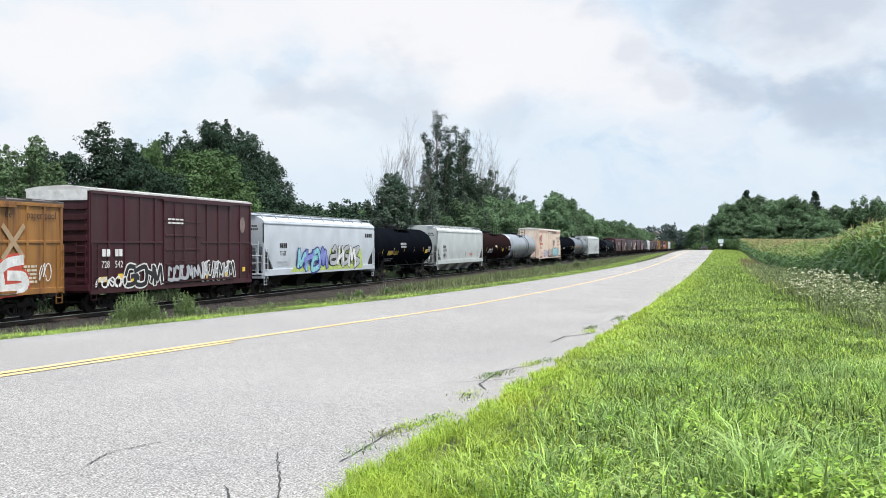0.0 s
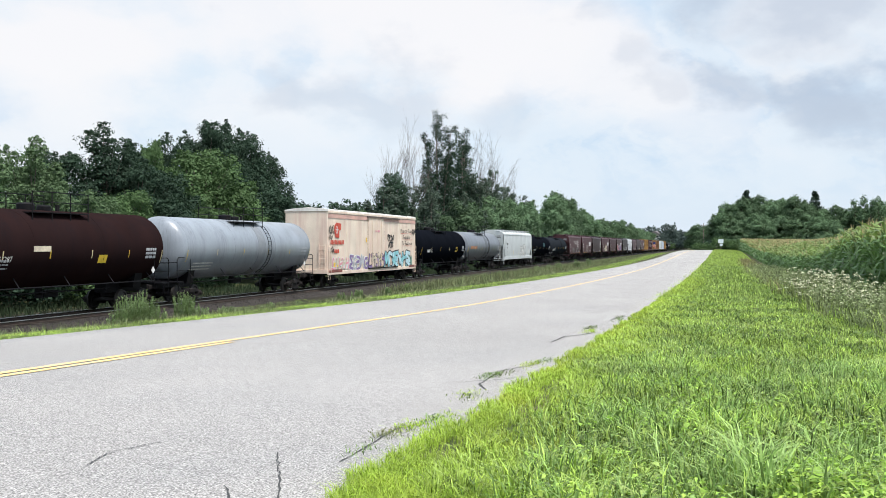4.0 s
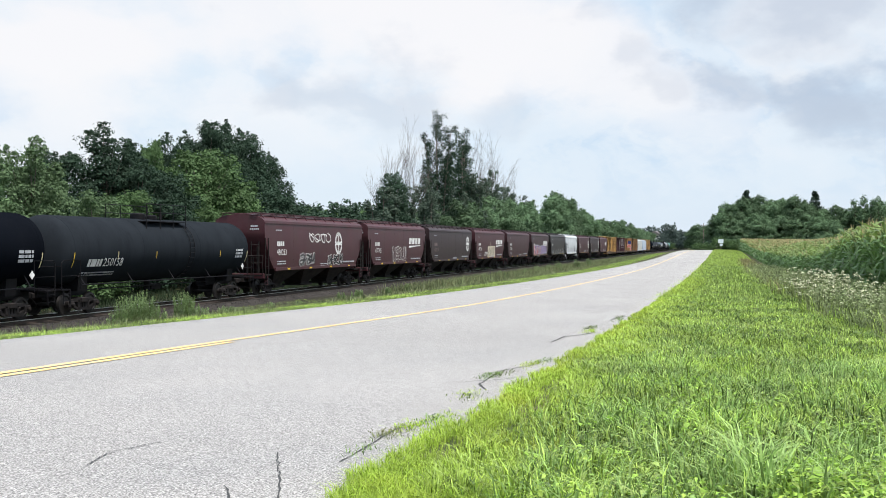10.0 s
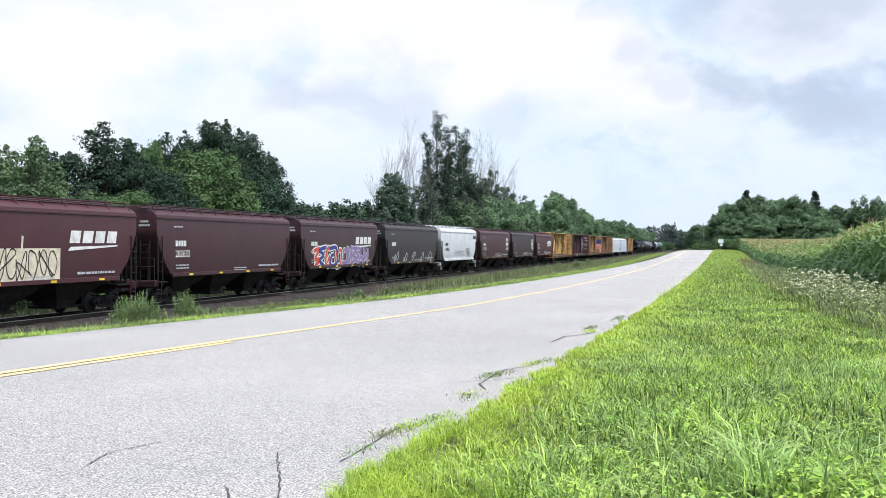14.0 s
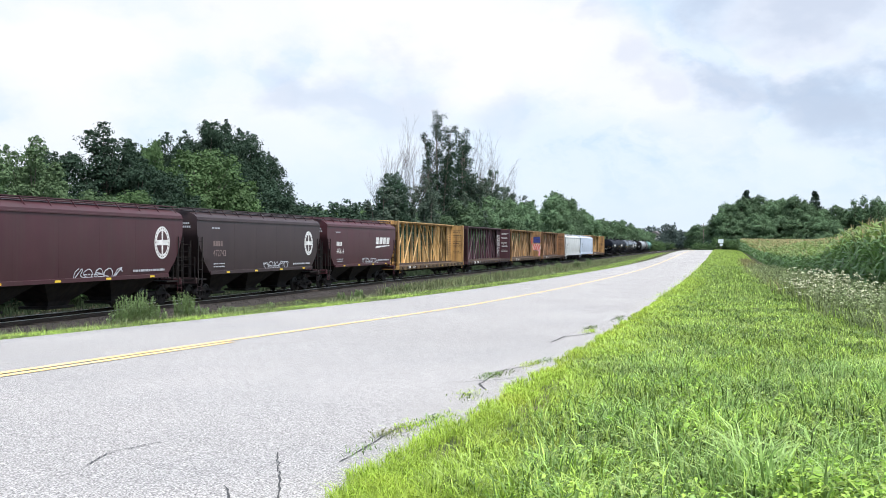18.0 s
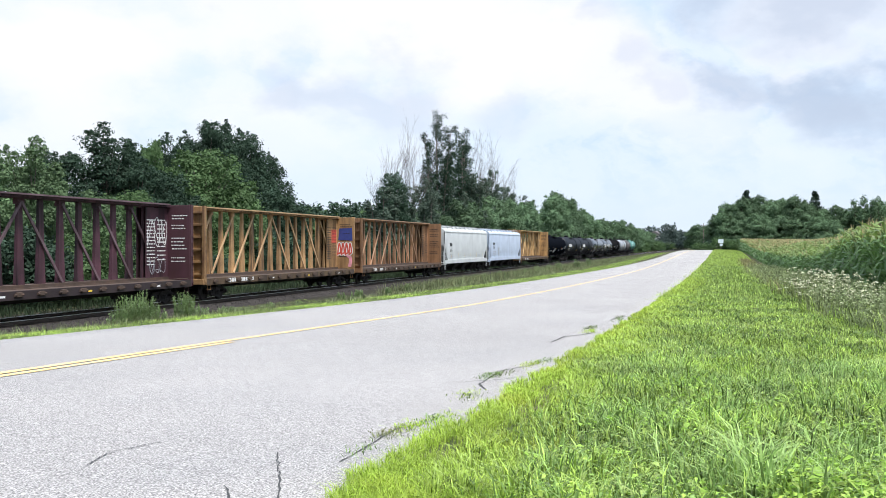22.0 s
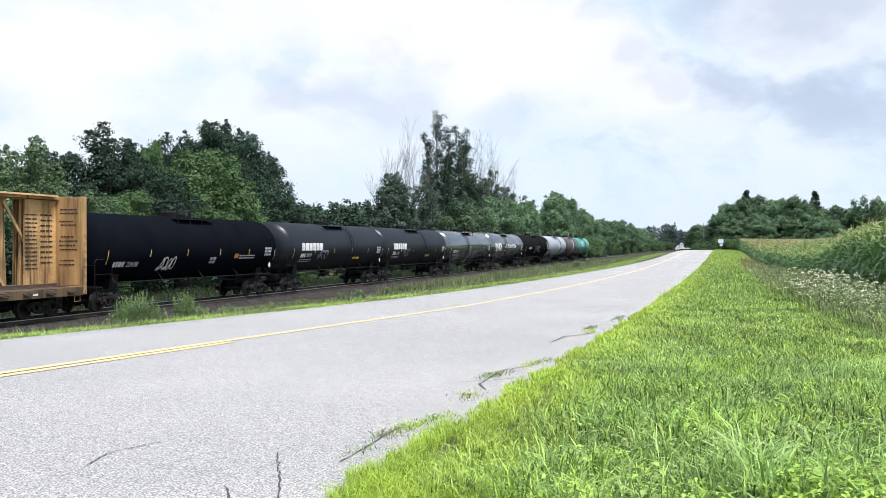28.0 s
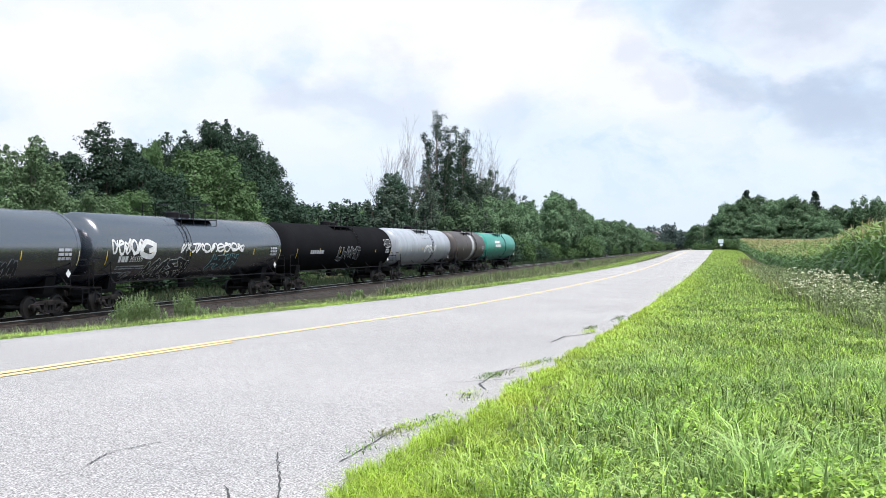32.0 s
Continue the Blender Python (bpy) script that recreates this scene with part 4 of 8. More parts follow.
    part("brake_rigging", Geo().tube([(0.3, -h + 2.5, 1.0), (0.3, h - 2.5, 1.0)], 0.03, 5).box(-0.5, -0.1, 0.6, 1.5, 0.75, 1.05), dark, car)
    if stripes:
        for k in range(stripes):
            y = -h * 0.99 + 1.98 * h * k / (stripes - 1)
            hz = 0.34 if 0 < k < stripes - 1 else 0.62
            z0 = zc - 0.42 if 0 < k < stripes - 1 else zc - 0.72
            decal("reflective_strip", [[(y, z0 + hz * i / 3), (y + 0.055, z0 + hz * i / 3), (y + 0.055, z0 + hz * (i + 1) / 3), (y, z0 + hz * (i + 1) / 3)] for i in range(3)], INK_PALE if k % 2 else INK_Y, car, side, 0.012)
    bars(car, side, h - 1.5, zc - 0.12, 0.9, 3, INK_S, 0.12, 0.06, int(y0))
    # placard
    py = h - 0.75
    decal("placard", [[(py, 1.62), (py + 0.18, 1.80), (py, 1.98), (py - 0.18, 1.80)]], INK_W, car, flat_side(1.50), 0.03)
    trucks(car, h - 1.35)
    couplers(car, h + 1.05)
    return car, h, side


# --- box car ---
def boxcar(y0, y1, col, roof_col, top, label, posts=14, end_ribs=True, door=(0.0, 1.6), smooth_side=False, dirt=(0.06, 0.035, 0.03), amount=0.35, low=1.05):
    car, h = start("box_car", y0, y1, label, "freight car")
    pm = paint(col, 0.5, dirt, amount)
    rm = paint(roof_col, 0.5, (0.25, 0.2, 0.17), 0.3)
    part("body", Geo().box(-1.56, 1.56, -h, h, low + 0.07, top - 0.06, 0.02), pm, car)
    arc = [(1.60, top - 0.10), (1.60, top), (0.9, top + 0.10), (0, top + 0.14), (-0.9, top + 0.10), (-1.60, top), (-1.60, top - 0.10)]
    part("roof", Geo().extrude(arc, -h - 0.04, h + 0.04), rm, car, "pale sheet-steel roof")
    for k in range(11):
        y = -h + 0.5 + (2 * h - 1.0) * k / 10
        part("roof_rib", Geo().extrude([(1.60, top), (0.9, top + 0.10), (0, top + 0.14), (-0.9, top + 0.10), (-1.60, top), (-1.60, top + 0.05), (0, top + 0.19), (1.60, top + 0.05)], y - 0.04, y + 0.04), rm, car)
    side = flat_side(1.60)
    dy0, dy1 = door[0] - door[1], door[0] + door[1]
    for s in (-1, 1):
        x = s * 1.56
        part("side_sill", Geo().box(*sorted((x - s * 0.02, x + s * 0.06)), -h, h, low, low + 0.23, 0.01), pm, car)
        part("top_plate", Geo().box(*sorted((x - s * 0.02, x + s * 0.06)), -h, h, top - 0.22, top - 0.08, 0.01), pm, car)
        for k in range(posts):
            y = -h + 0.12 + (2 * h - 0.24) * k / (posts - 1)
            if dy0 - 0.1 < y < dy1 + 0.1:
                continue
            if smooth_side:
                part("panel_seam", Geo().box(*sorted((x - s * 0.01, x + s * 0.012)), y - 0.03, y + 0.03, low + 0.2, top - 0.2), pm, car)
            else:
                part("side_post", Geo().box(*sorted((x - s * 0.01, x + s * 0.05)), y - 0.075, y + 0.075, low + 0.2, top - 0.2, 0.012), pm, car)
        if not smooth_side:
            for a, b in ((-h + 0.2, dy0 - 0.1), (dy1 + 0.1, h - 0.2)):
                part("side_girt", Geo().box(*sorted((x - s * 0.01, x + s * 0.04)), a, b, 3.06, 3.16, 0.01), pm, car)
        # door with its rails, ribs and locking bars
        dr = part("door", Geo().box(*sorted((x, x + s * 0.075)), dy0, dy1, 1.30, top - 0.30, 0.015), pm, car)
        for z in (2.05, 2.75, 3.45, 4.15):
            if not smooth_side and z < top - 0.5:
                part("door_rib", Geo().box(*sorted((x + s * 0.06, x + s * 0.105)), dy0 + 0.08, dy1 - 0.08, z - 0.05, z + 0.05, 0.012), pm, dr)
        for f in ((0.2, 0.5, 0.8) if smooth_side else (0.25, 0.5, 0.85)):
            y = dy0 + (dy1 - dy0) * f
            part("lock_bar", Geo().tube([(x + s * 0.12, y, 1.25), (x + s * 0.12, y, top - 0.35)], 0.022, 6).tube([(x + s * 0.12, y - 0.3, 2.2), (x + s * 0.13, y + 0.35, 2.2)], 0.02, 6), pm, dr)
        for z in (1.20, top - 0.26):
            part("door_track", Geo().box(*sorted((x + s * 0.03, x + s * 0.12)), dy0 - 0.1, min(h - 0.3, dy1 + 3.6), z - 0.05, z + 0.04), IRON if smooth_side else pm, car)
        for e in (-1, 1):
            ladder(car, pm, 1.62 if s > 0 else -1.675, *sorted((e * (h - 0.06), e * (h - 0.48))), 1.05, 3.0, 5)
            stirrup(car, pm, s * 1.58, e * (h - 0.27))
    for e in (-1, 1):
        y = e * h
        if end_ribs:
            for k in range(9):
                z = 1.45 + (top - 1.75) * k / 8
                part("end_rib", Geo().extrude([(-1.45, z - 0.10), (-1.35, z - 0.13), (1.35, z - 0.13), (1.45, z - 0.10), (1.45, z + 0.10), (1.35, z + 0.13), (-1.35, z + 0.13), (-1.45, z + 0.10)], *sorted((y, y + e * 0.07))), pm, car)
        part("end_sill", Geo().box(-1.58, 1.58, *sorted((y, y + e * 0.10)), 1.0, 1.28, 0.015), pm, car)
        ladder(car, pm, y + e * (0.07 if e > 0 else 0.105), 0.95, 1.40, 1.3, 3.1, 6, "x")
    part("brake_wheel", Geo().lathe([(0.26, 0.0), (0.28, 0.02), (0.26, 0.04)], (-0.5, -h - 0.16, 2.1), "y", 16), IRON, car)
    part("under_frame", Geo().box(-0.4, 0.4, -h, h, 0.80, 1.12).box(-1.4, 1.4, -h + 3.8, -h + 4.0, 0.9, 1.12).box(-1.4, 1.4, h - 4.0, h - 3.8, 0.9, 1.12).box(-0.9, -0.45, -1.2, 0.4, 0.55, 0.95), IRON, car)
    trucks(car, h - 2.1)
    couplers(car, h + 0.5)
    return car, h, side


# --- centre-beam flat car ---
def centrebeam(y0, y1, col, label, dirt=(0.10, 0.05, 0.02), amount=0.95, top=5.05):
    car, h = start("centre_beam_flat_car", y0, y1, label, "freight car")
    pm = paint(col, 0.6, dirt, amount, 0.22)
    sill_m = paint(tuple(0.25 * c + 0.012 for c in col), 0.75, (0.035, 0.024, 0.020), 1.0, 0.3)
    deck = paint((0.065, 0.045, 0.035), 0.85, (0.12, 0.07, 0.045), 0.6)
    post_m = paint(tuple(c * k for c, k in zip(col, (1.15, 1.12, 1.15))), 0.65, tuple(0.16 * c for c in col), 1.0, 0.45)
    lip_m = paint(tuple(min(0.75, c * 1.3 + 0.06) for c in col), 0.6, tuple(0.4 * c for c in col), 0.6, 0.2)
    part("deck", Geo().box(-1.50, 1.50, -h, h, 1.08, 1.20), deck, car, "weathered deck")
    for s in (-1, 1):
        x = s * 1.50
        part("side_sill", Geo().box(*sorted((x - s * 0.06, x + s * 0.05)), -h, h, 0.86, 1.22, 0.012), sill_m, car)
        for k in range(16):
            y = -h + 0.9 + (2 * h - 1.8) * k / 15
            part("winch", Geo().box(*sorted((x + s * 0.04, x + s * 0.14)), y - 0.16, y + 0.16, 0.98, 1.16, 0.015).tube([(x + s * 0.09, y - 0.26, 1.06), (x + s * 0.09, y + 0.26, 1.06)], 0.055, 8), deck, car)
            if k % 4 == 1:
                part("side_reflector", Geo().box(*sorted((x + s * 0.05, x + s * 0.058)), y + 0.36, y + 0.66, 0.98, 1.06), INK_Y if k % 8 == 1 else INK_W, car)
        part("tie_down_rail", Geo().tube([(x + s * 0.02, -h + 0.3, 1.30), (x + s * 0.02, h - 0.3, 1.30)], 0.02, 5), deck, car)
    part("centre_sill", Geo().box(-0.30, 0.30, -h, h, 0.62, 1.08).box(-0.9, 0.9, -h * 0.55, h * 0.55, 0.72, 0.9), IRON, car)
    # centre partition
    part("top_chord", Geo().box(-0.42, 0.42, -h, h, top - 0.16, top, 0.02), post_m, car)
    part("top_lip", Geo().box(-0.60, 0.60, -h + 0.4, h - 0.4, top - 0.05, top + 0.02), lip_m, car)
    part("bottom_chord", Geo().box(-0.30, 0.30, -h, h, 1.20, 1.36), deck, car)
    n = 17
    for k in range(n):
        y = -h + 0.55 + (2 * h - 1.1) * k / (n - 1)
        w, v = 0.25, 0.14
        g = Geo().loft([[(-q, y - p, z), (q, y - p, z), (q, y + p, z), (-q, y + p, z)] for q, p, z in ((0.10, w, 1.22), (0.08, 0.19, 2.6), (0.06, v, top - 0.16))])
        part("post", g, post_m, car)
        if k % 2 == 0:
            part("post_gusset", Geo().box(-0.11, 0.11, y - 0.22, y + 0.22, top - 0.40, top - 0.16), post_m, car)
    m = 8
    for k in range(m):
        a = -h + 0.55 + (2 * h - 1.1) * k / m
        b = a + (2 * h - 1.1) / m
        lo, hi = (a, b) if k < m / 2 else (b, a)
        part("diagonal_brace", Geo().beam((0.14, lo, 1.36), (0.12, hi, top - 0.30), 0.06, 0.13, (0, 1, 0)), lip_m, car)
    for e in (-1, 1):
        y = e * h
        bh = part("bulkhead", Geo().box(-1.50, 1.50, *sorted((y, y - e * 0.06)), 1.20, top - 0.04, 0.01), pm, car)
        for x in (-1.46, -0.75, 0.75, 1.46):
            part("bulkhead_post", Geo().box(x - 0.07, x + 0.07, *sorted((y, y + e * 0.26)), 1.1, top - 0.02, 0.01), pm, bh)
        for k in range(6):
            z = 1.45 + (top - 1.8) * k / 5
            part("bulkhead_rib", Geo().box(-1.44, 1.44, *sorted((y, y + e * 0.16)), z - 0.06, z + 0.06, 0.01), pm, bh)
        part("end_sill", Geo().box(-1.5, 1.5, *sorted((y, y + e * 0.32)), 0.90, 1.20, 0.02), pm, car)
        for s in (-1, 1):
            # wing panel beside each bulkhead, closing the corner
            part("wing_panel", Geo().box(*sorted((s * 0.22, s * 0.27)), *sorted((y - e * 0.1, y - e * 2.2)), 1.25, top - 0.2), post_m, car)
            ladder(car, pm, 1.50 if s > 0 else -1.555, *sorted((y + e * 0.04, y + e * 0.22)), 0.9, 3.6, 8)
            stirrup(car, pm, s * 1.48, e * (h - 0.35))
    trucks(car, h - 2.0)
    couplers(car, h + 0.65)
    return car, h

# ---- the cars, front to back ----
BROWN, REDBR, DARKBR = (0.050, 0.022, 0.026), (0.066, 0.019, 0.025), (0.034, 0.018, 0.021)
BLACK = (0.0055, 0.0068, 0.0098)


def first_cars():
    # yellow box car
    c, h, s = boxcar(20.9, 37.4, (0.33, 0.155, 0.043), (0.06, 0.05, 0.045), 4.72, "rusty yellow box car with large dark lettering and graffiti", 16, amount=0.95, dirt=(0.13, 0.055, 0.025))
    words(c, s, "paper pool", 5.9, 4.02, 0.42, INK_K)
    words(c, s, "de", 4.6, 4.02, 0.42, INK_K)
    polys = []
    for a in (-1, 1):
        polys += ribbon([(4.5, 3.1 + a * 0.6), (5.7, 3.1 - a * 0.6)], 0.22)
    decal("emblem", polys, material("pale_rust_paint", (0.40, 0.28, 0.17), 0.7), c, s)
    graffiti(c, s, 1.0, 5.6, 1.15, 2.5, INK_W, INK_R, 3, 3, 0.10)
    tag(c, s, 6.6, 7.4, 1.5, 2.3, INK_W, 2, 8)
    bars(c, s, 5.7, 2.1, 0.8, 5, CREAM, 0.09, 0.06, 4)
    # maroon box car
    c, h, s = boxcar(39.3, 55.2, (0.047, 0.010, 0.016), (0.62, 0.62, 0.60), 5.41, "maroon ribbed steel box car with a white roof edge and graffiti", 13, door=(0.0, 1.85), amount=0.4, low=0.86)
    s2 = flat_side(1.625)
    part("end_banner", Geo().box(-1.5, 1.5, -h - 0.10, -h - 0.075, 4.90, 5.36), INK_W, c, "white panel across the end")
    for txt, y, z in (("728", -7.2, 1.98), ("542", -6.14, 1.98)):
        words(c, s2, txt, y, z, 0.44, INK_W)
    decal("mark", [[(y, 2.48), (y + 0.27, 2.48), (y + 0.27, 2.80), (y, 2.80)] for y in (-7.12, -6.78, -6.12, -5.80)], INK_W, c, s2)
    decal("label_plate", [[(y, z), (y + w, z), (y + w, z + 0.24), (y, z + 0.24)] for y, z, w in ((-7.35, 1.36, 0.6), (-5.9, 1.46, 0.4), (-4.8, 1.22, 0.4), (-3.0, 1.22, 0.35), (2.4, 1.22, 0.35), (4.6, 1.28, 0.35), (6.7, 1.5, 0.35))], INK_Y, c, s2)
    bars(c, flat_side(1.68), -1.6, 4.20, 1.5, 2, INK_W, 0.08, 0.10, 5)
    graffiti(c, s2, -5.2, -2.0, 1.10, 2.05, INK_K, INK_W, 4, 11, 0.07)
    graffiti(c, flat_side(1.69), -1.7, 1.6, 1.25, 2.0, INK_S, None, 5, 14)
    tag(c, s2, -7.7, -5.2, 1.12, 1.6, INK_W, 5, 15, 0.08)
    graffiti(c, s2, 1.95, 5.6, 1.12, 2.1, INK_S, INK_W, 6, 12, 0.07, INK_K)
    ring = [(h - 1.25 + 0.32 * math.cos(a * 0.4), 4.1 + 0.45 * math.sin(a * 0.4)) for a in range(16)]
    decal("emblem", [ring], INK_FADED, c, s2, label="worn grey oval emblem")
    # white hopper with lettering
    c, h, s, top = hopper(56.9, 77.3, (0.53, 0.57, 0.62), "white steel covered hopper with bright blue and lime graffiti", True, 4.55, 4.84, 4, rail=GREY_RAIL, amount=0.03)
    decal("painted_patch", [[(0.4, 1.64), (7.4, 1.64), (7.1, 2.72), (0.7, 2.72)]], INK_G, c, s, 0.004, "lime backing panel")
    decal("painted_patch", [[(-6.4, 1.28), (7.2, 1.28), (7.4, 1.60), (-5.8, 1.60)]], INK_G, c, flat_side(1.66), 0.004, "lime band along the sill")
    graffiti(c, flat_side(1.665), -5.3, -0.1, 1.32, 2.75, INK_T, INK_B, 4, 21, 0.10, material("periwinkle_spray", (0.20, 0.24, 0.55), 0.7, vary=0.3, scale=1.5))
    graffiti(c, flat_side(1.665), 0.7, 6.6, 1.35, 2.85, INK_S, INK_K, 5, 22, 0.06, INK_W)
    words(c, s, "77658", -7.9, 2.34, 0.40, INK_K)
    bars(c, s, -7.9, 2.80, 1.1, 1, INK_K, 0.30, 0.05, 3)
    bars(c, s, -8.3, 1.92, 1.9, 2, INK_S, 0.06, 0.09, 7)
    strips(c, s, h - 1.2, 1.75, 2, INK_K, 0.75, 0.05, 0.16)
    decal("mark", [[(h - 2.2 + k * 0.42, 3.55), (h - 1.86 + k * 0.42, 3.55), (h - 1.86 + k * 0.42, 3.85), (h - 2.2 + k * 0.42, 3.85)] for k in range(4)], INK_K, c, s)
    # black tank
    c, h, s = tank(79.5, 94.4, BLACK, "black tank car with a dull shell and amber stencilled number", ladder_mid=False)
    words(c, s, "665611", -4.4, 2.15, 0.50, AMBER)
    bars(c, s, -5.9, 2.15, 1.35, 1, AMBER, 0.36, 0.05, 31)
    bars(c, s, -6.2, 1.8, 2.4, 2, INK_S, 0.07, 0.09, 33)
    decal("warning_panel", [[(5.2, 2.25), (5.95, 2.25), (5.95, 2.6), (5.2, 2.6)]], INK_Y, c, s)
    bars(c, s, -2.5, 3.0, 1.6, 2, INK_S, 0.16, 0.08, 6)
    # pale hopper
    c, h, s, top = hopper(96.3, 116.0, (0.50, 0.53, 0.525), "pale grey covered hopper with black numbers and rail-topped roof", True, 4.55, 4.84, 4, rail=GREY_RAIL, amount=0.03, light_bays=True)
    words(c, s, "625918", -7.75, 2.30, 0.46, INK_K)
    decal("mark", [[(-7.7 + k * 0.26, 2.68), (-7.52 + k * 0.26, 2.68), (-7.52 + k * 0.26, 2.95), (-7.7 + k * 0.26, 2.95)] for k in range(4)], INK_K, c, s)
    bars(c, s, -7.7, 2.08, 1.2, 3, INK_K, 0.05, 0.09, 9)
    strips(c, s, h - 1.2, 1.72, 6, INK_K, 0.62, 0.05, 0.14)
    strips(c, flat_side(1.604), h - 1.2, 1.70, 6, INK_R, 0.22, 0.07, 0.05)
    bars(c, s, 3.4, 2.05, 1.3, 2, INK_R, 0.05, 0.07, 19)
    # brown tank
    c, h, s = tank(118.3, 132.9, (0.022, 0.012, 0.012), "dark brown tank car with rust-toned paint", gloss=0.0, rough=0.5, ladder_mid=False)
    words(c, s, "667287", -4.7, 2.32, 0.32, INK_W)
    bars(c, s, -5.8, 2.32, 0.95, 1, INK_W, 0.24, 0.05, 2)
    bars(c, s, -h + 1.0, 2.35, 2.4, 3, INK_S, 0.06, 0.09, 3)
    decal("warning_panel", [[(2.0, 2.2), (2.65, 2.2), (2.65, 2.55), (2.0, 2.55)]], INK_Y, c, s)
    decal("label_plate", [[(-2.5, 2.72), (-1.4, 2.72), (-1.4, 2.94), (-2.5, 2.94)]], CREAM, c, s)
    # silver-grey tank
    c, h, s = tank(135.3, 151.7, (0.27, 0.30, 0.34), "light grey tank car with a darker saddle band", gloss=0.3, rough=0.35, band=material("dull_grey_band", (0.20, 0.215, 0.235), 0.5))
    bars(c, s, -h + 1.0, 2.0, 2.2, 3, INK_W, 0.07, 0.09, 8)
    # cream refrigerator car
    c, h, s = boxcar(155.0, 176.5, (0.80, 0.68, 0.56), (0.82, 0.79, 0.75), 5.42, "cream refrigerator box car with a red emblem and graffiti", 24, False, (-0.3, 1.9), True, (0.60, 0.36, 0.30), 0.45, low=0.92)
    s = flat_side(1.585)
    d = flat_side(1.64)
    pink = material("faded_pink_paint", (0.62, 0.38, 0.32), 0.6, vary=0.2, scale=0.8)
    rust = material("rusty_sill_paint", (0.22, 0.075, 0.06), 0.7, vary=0.3, scale=1.5)
    seal = material("dark_door_seal", (0.12, 0.09, 0.08), 0.8)
    decal("faded_band", [[(-h + 0.05, 4.86), (-2.35, 4.86), (-2.35, 5.14), (-h + 0.05, 5.14)], [(1.75, 4.86), (h - 0.05, 4.86), (h - 0.05, 5.14), (1.75, 5.14)]], pink, c, s, 0.004, "faded pink band below the roof")
    for y0, y1 in ((-h, -8.0), (8.6, h)):
        decal("rust_patch", [[(y0 + 0.02, 1.06), (y1, 1.06), (y1, 1.27), (y0 + 0.02, 1.27)]], rust, c, flat_side(1.62), 0.006)
    for y in (-2.3, 1.68):
        decal("door_seal", [[(y, 1.3), (y + 0.06, 1.3), (y + 0.06, 4.68), (y, 4.68)]], seal, c, s, 0.006)
    part("door_hood", Geo().box(1.56, 1.70, -2.5, 5.7, 5.08, 5.18), seal, c, "dark hood over the door track")
    em = [(-9.25, 3.50), (-8.55, 3.50), (-8.50, 4.02), (-8.22, 4.05), (-8.12, 4.50), (-9.1, 4.56), (-9.45, 4.38), (-9.52, 3.9)]
    decal("emblem", [em], INK_R, c, s, label="red-orange leaf-like emblem")
    fl = []
    for k in range(3):
        a = math.pi * k / 3
        fl += ribbon([(-8.98 - 0.26 * math.cos(a), 4.05 - 0.28 * math.sin(a)), (-8.98 + 0.26 * math.cos(a), 4.05 + 0.28 * math.sin(a))], 0.06)
    decal("emblem_star", fl, INK_W, c, s, 0.016)
    decal("mark", [[(-10.25 + k * 0.27, 3.02), (-10.06 + k * 0.27, 3.02), (-10.02 + k * 0.27, 3.32), (-10.21 + k * 0.27, 3.32)] for k in range(10)], INK_R, c, s)
    bars(c, s, -9.5, 2.42, 0.9, 1, INK_R, 0.26, 0.08, 12)
    for k, (txt, y, z) in enumerate((("Protecting Today's", 6.2, 4.02), ("Perishables", 6.85, 3.50), ("For Tomorrow", 6.6, 2.98))):
        words(c, s, txt, y, z, 0.46, INK_K, 0.2, 1.05)
        decal("underline", [[(y + 0.1, z - 0.09), (y + 3.4 - 0.5 * (k > 0), z - 0.09), (y + 3.4 - 0.5 * (k > 0), z - 0.06), (y + 0.1, z - 0.06)]], INK_R, c, s)
    graffiti(c, s, 1.75, 8.9, 1.12, 2.45, INK_T, INK_K, 6, 41, 0.09, material("ice_blue_spray", (0.50, 0.68, 0.74), 0.7))
    graffiti(c, s, 8.0, 9.6, 1.12, 2.2, material("green_spray", (0.12, 0.30, 0.24), 0.7), INK_K, 2, 48, 0.05)
    graffiti(c, s, -6.4, -2.4, 1.15, 2.2, INK_V, INK_W, 5, 42, 0.06, INK_S)
    graffiti(c, d, -2.1, 1.5, 1.35, 2.35, INK_V, INK_K, 5, 49, 0.05, CREAM)
    graffiti(c, s, -9.9, -6.6, 1.25, 2.1, INK_P, INK_W, 5, 43, 0.06, CREAM)
    decal("painted_patch", [[(-8.0, 1.3), (-6.2, 1.3), (-6.2, 1.85), (-8.0, 1.85)]], INK_W, c, s, 0.010)
    tag(c, s, 2.6, 4.3, 3.25, 3.85, INK_K, 3, 44, 0.09)
    tag(c, s, 2.8, 4.1, 2.75, 3.25, INK_K, 3, 50, 0.09)
    tag(c, s, -10.6, -9.6, 3.7, 4.35, INK_K, 4, 45, 0.05)
    tag(c, s, -10.6, -9.9, 3.35, 3.65, INK_K, 3, 51, 0.04)
    tag(c, s, -10.2, -9.6, 2.45, 2.9, INK_K, 3, 47, 0.05)
    tag(c, s, 9.7, 10.55, 3.9, 4.35, INK_K, 3, 46, 0.08)
    decal("label_plate", [[(-2.75, 3.2), (-2.5, 3.2), (-2.5, 3.55), (-2.75, 3.55)], [(-9.6, 1.45), (-8.7, 1.45), (-8.7, 1.75), (-9.6, 1.75)]], INK_Y, c, s)
    bars(c, d, -0.6, 3.98, 1.0, 1, INK_P, 0.16, 0.06, 3)
    # black and grey tanks
    c, h, s = tank(178.5, 195.3, BLACK, "black tank car with white number and yellow strips", ladder_mid=False)
    words(c, s, "1022", -h + 3.2, 2.3, 0.34, INK_W)
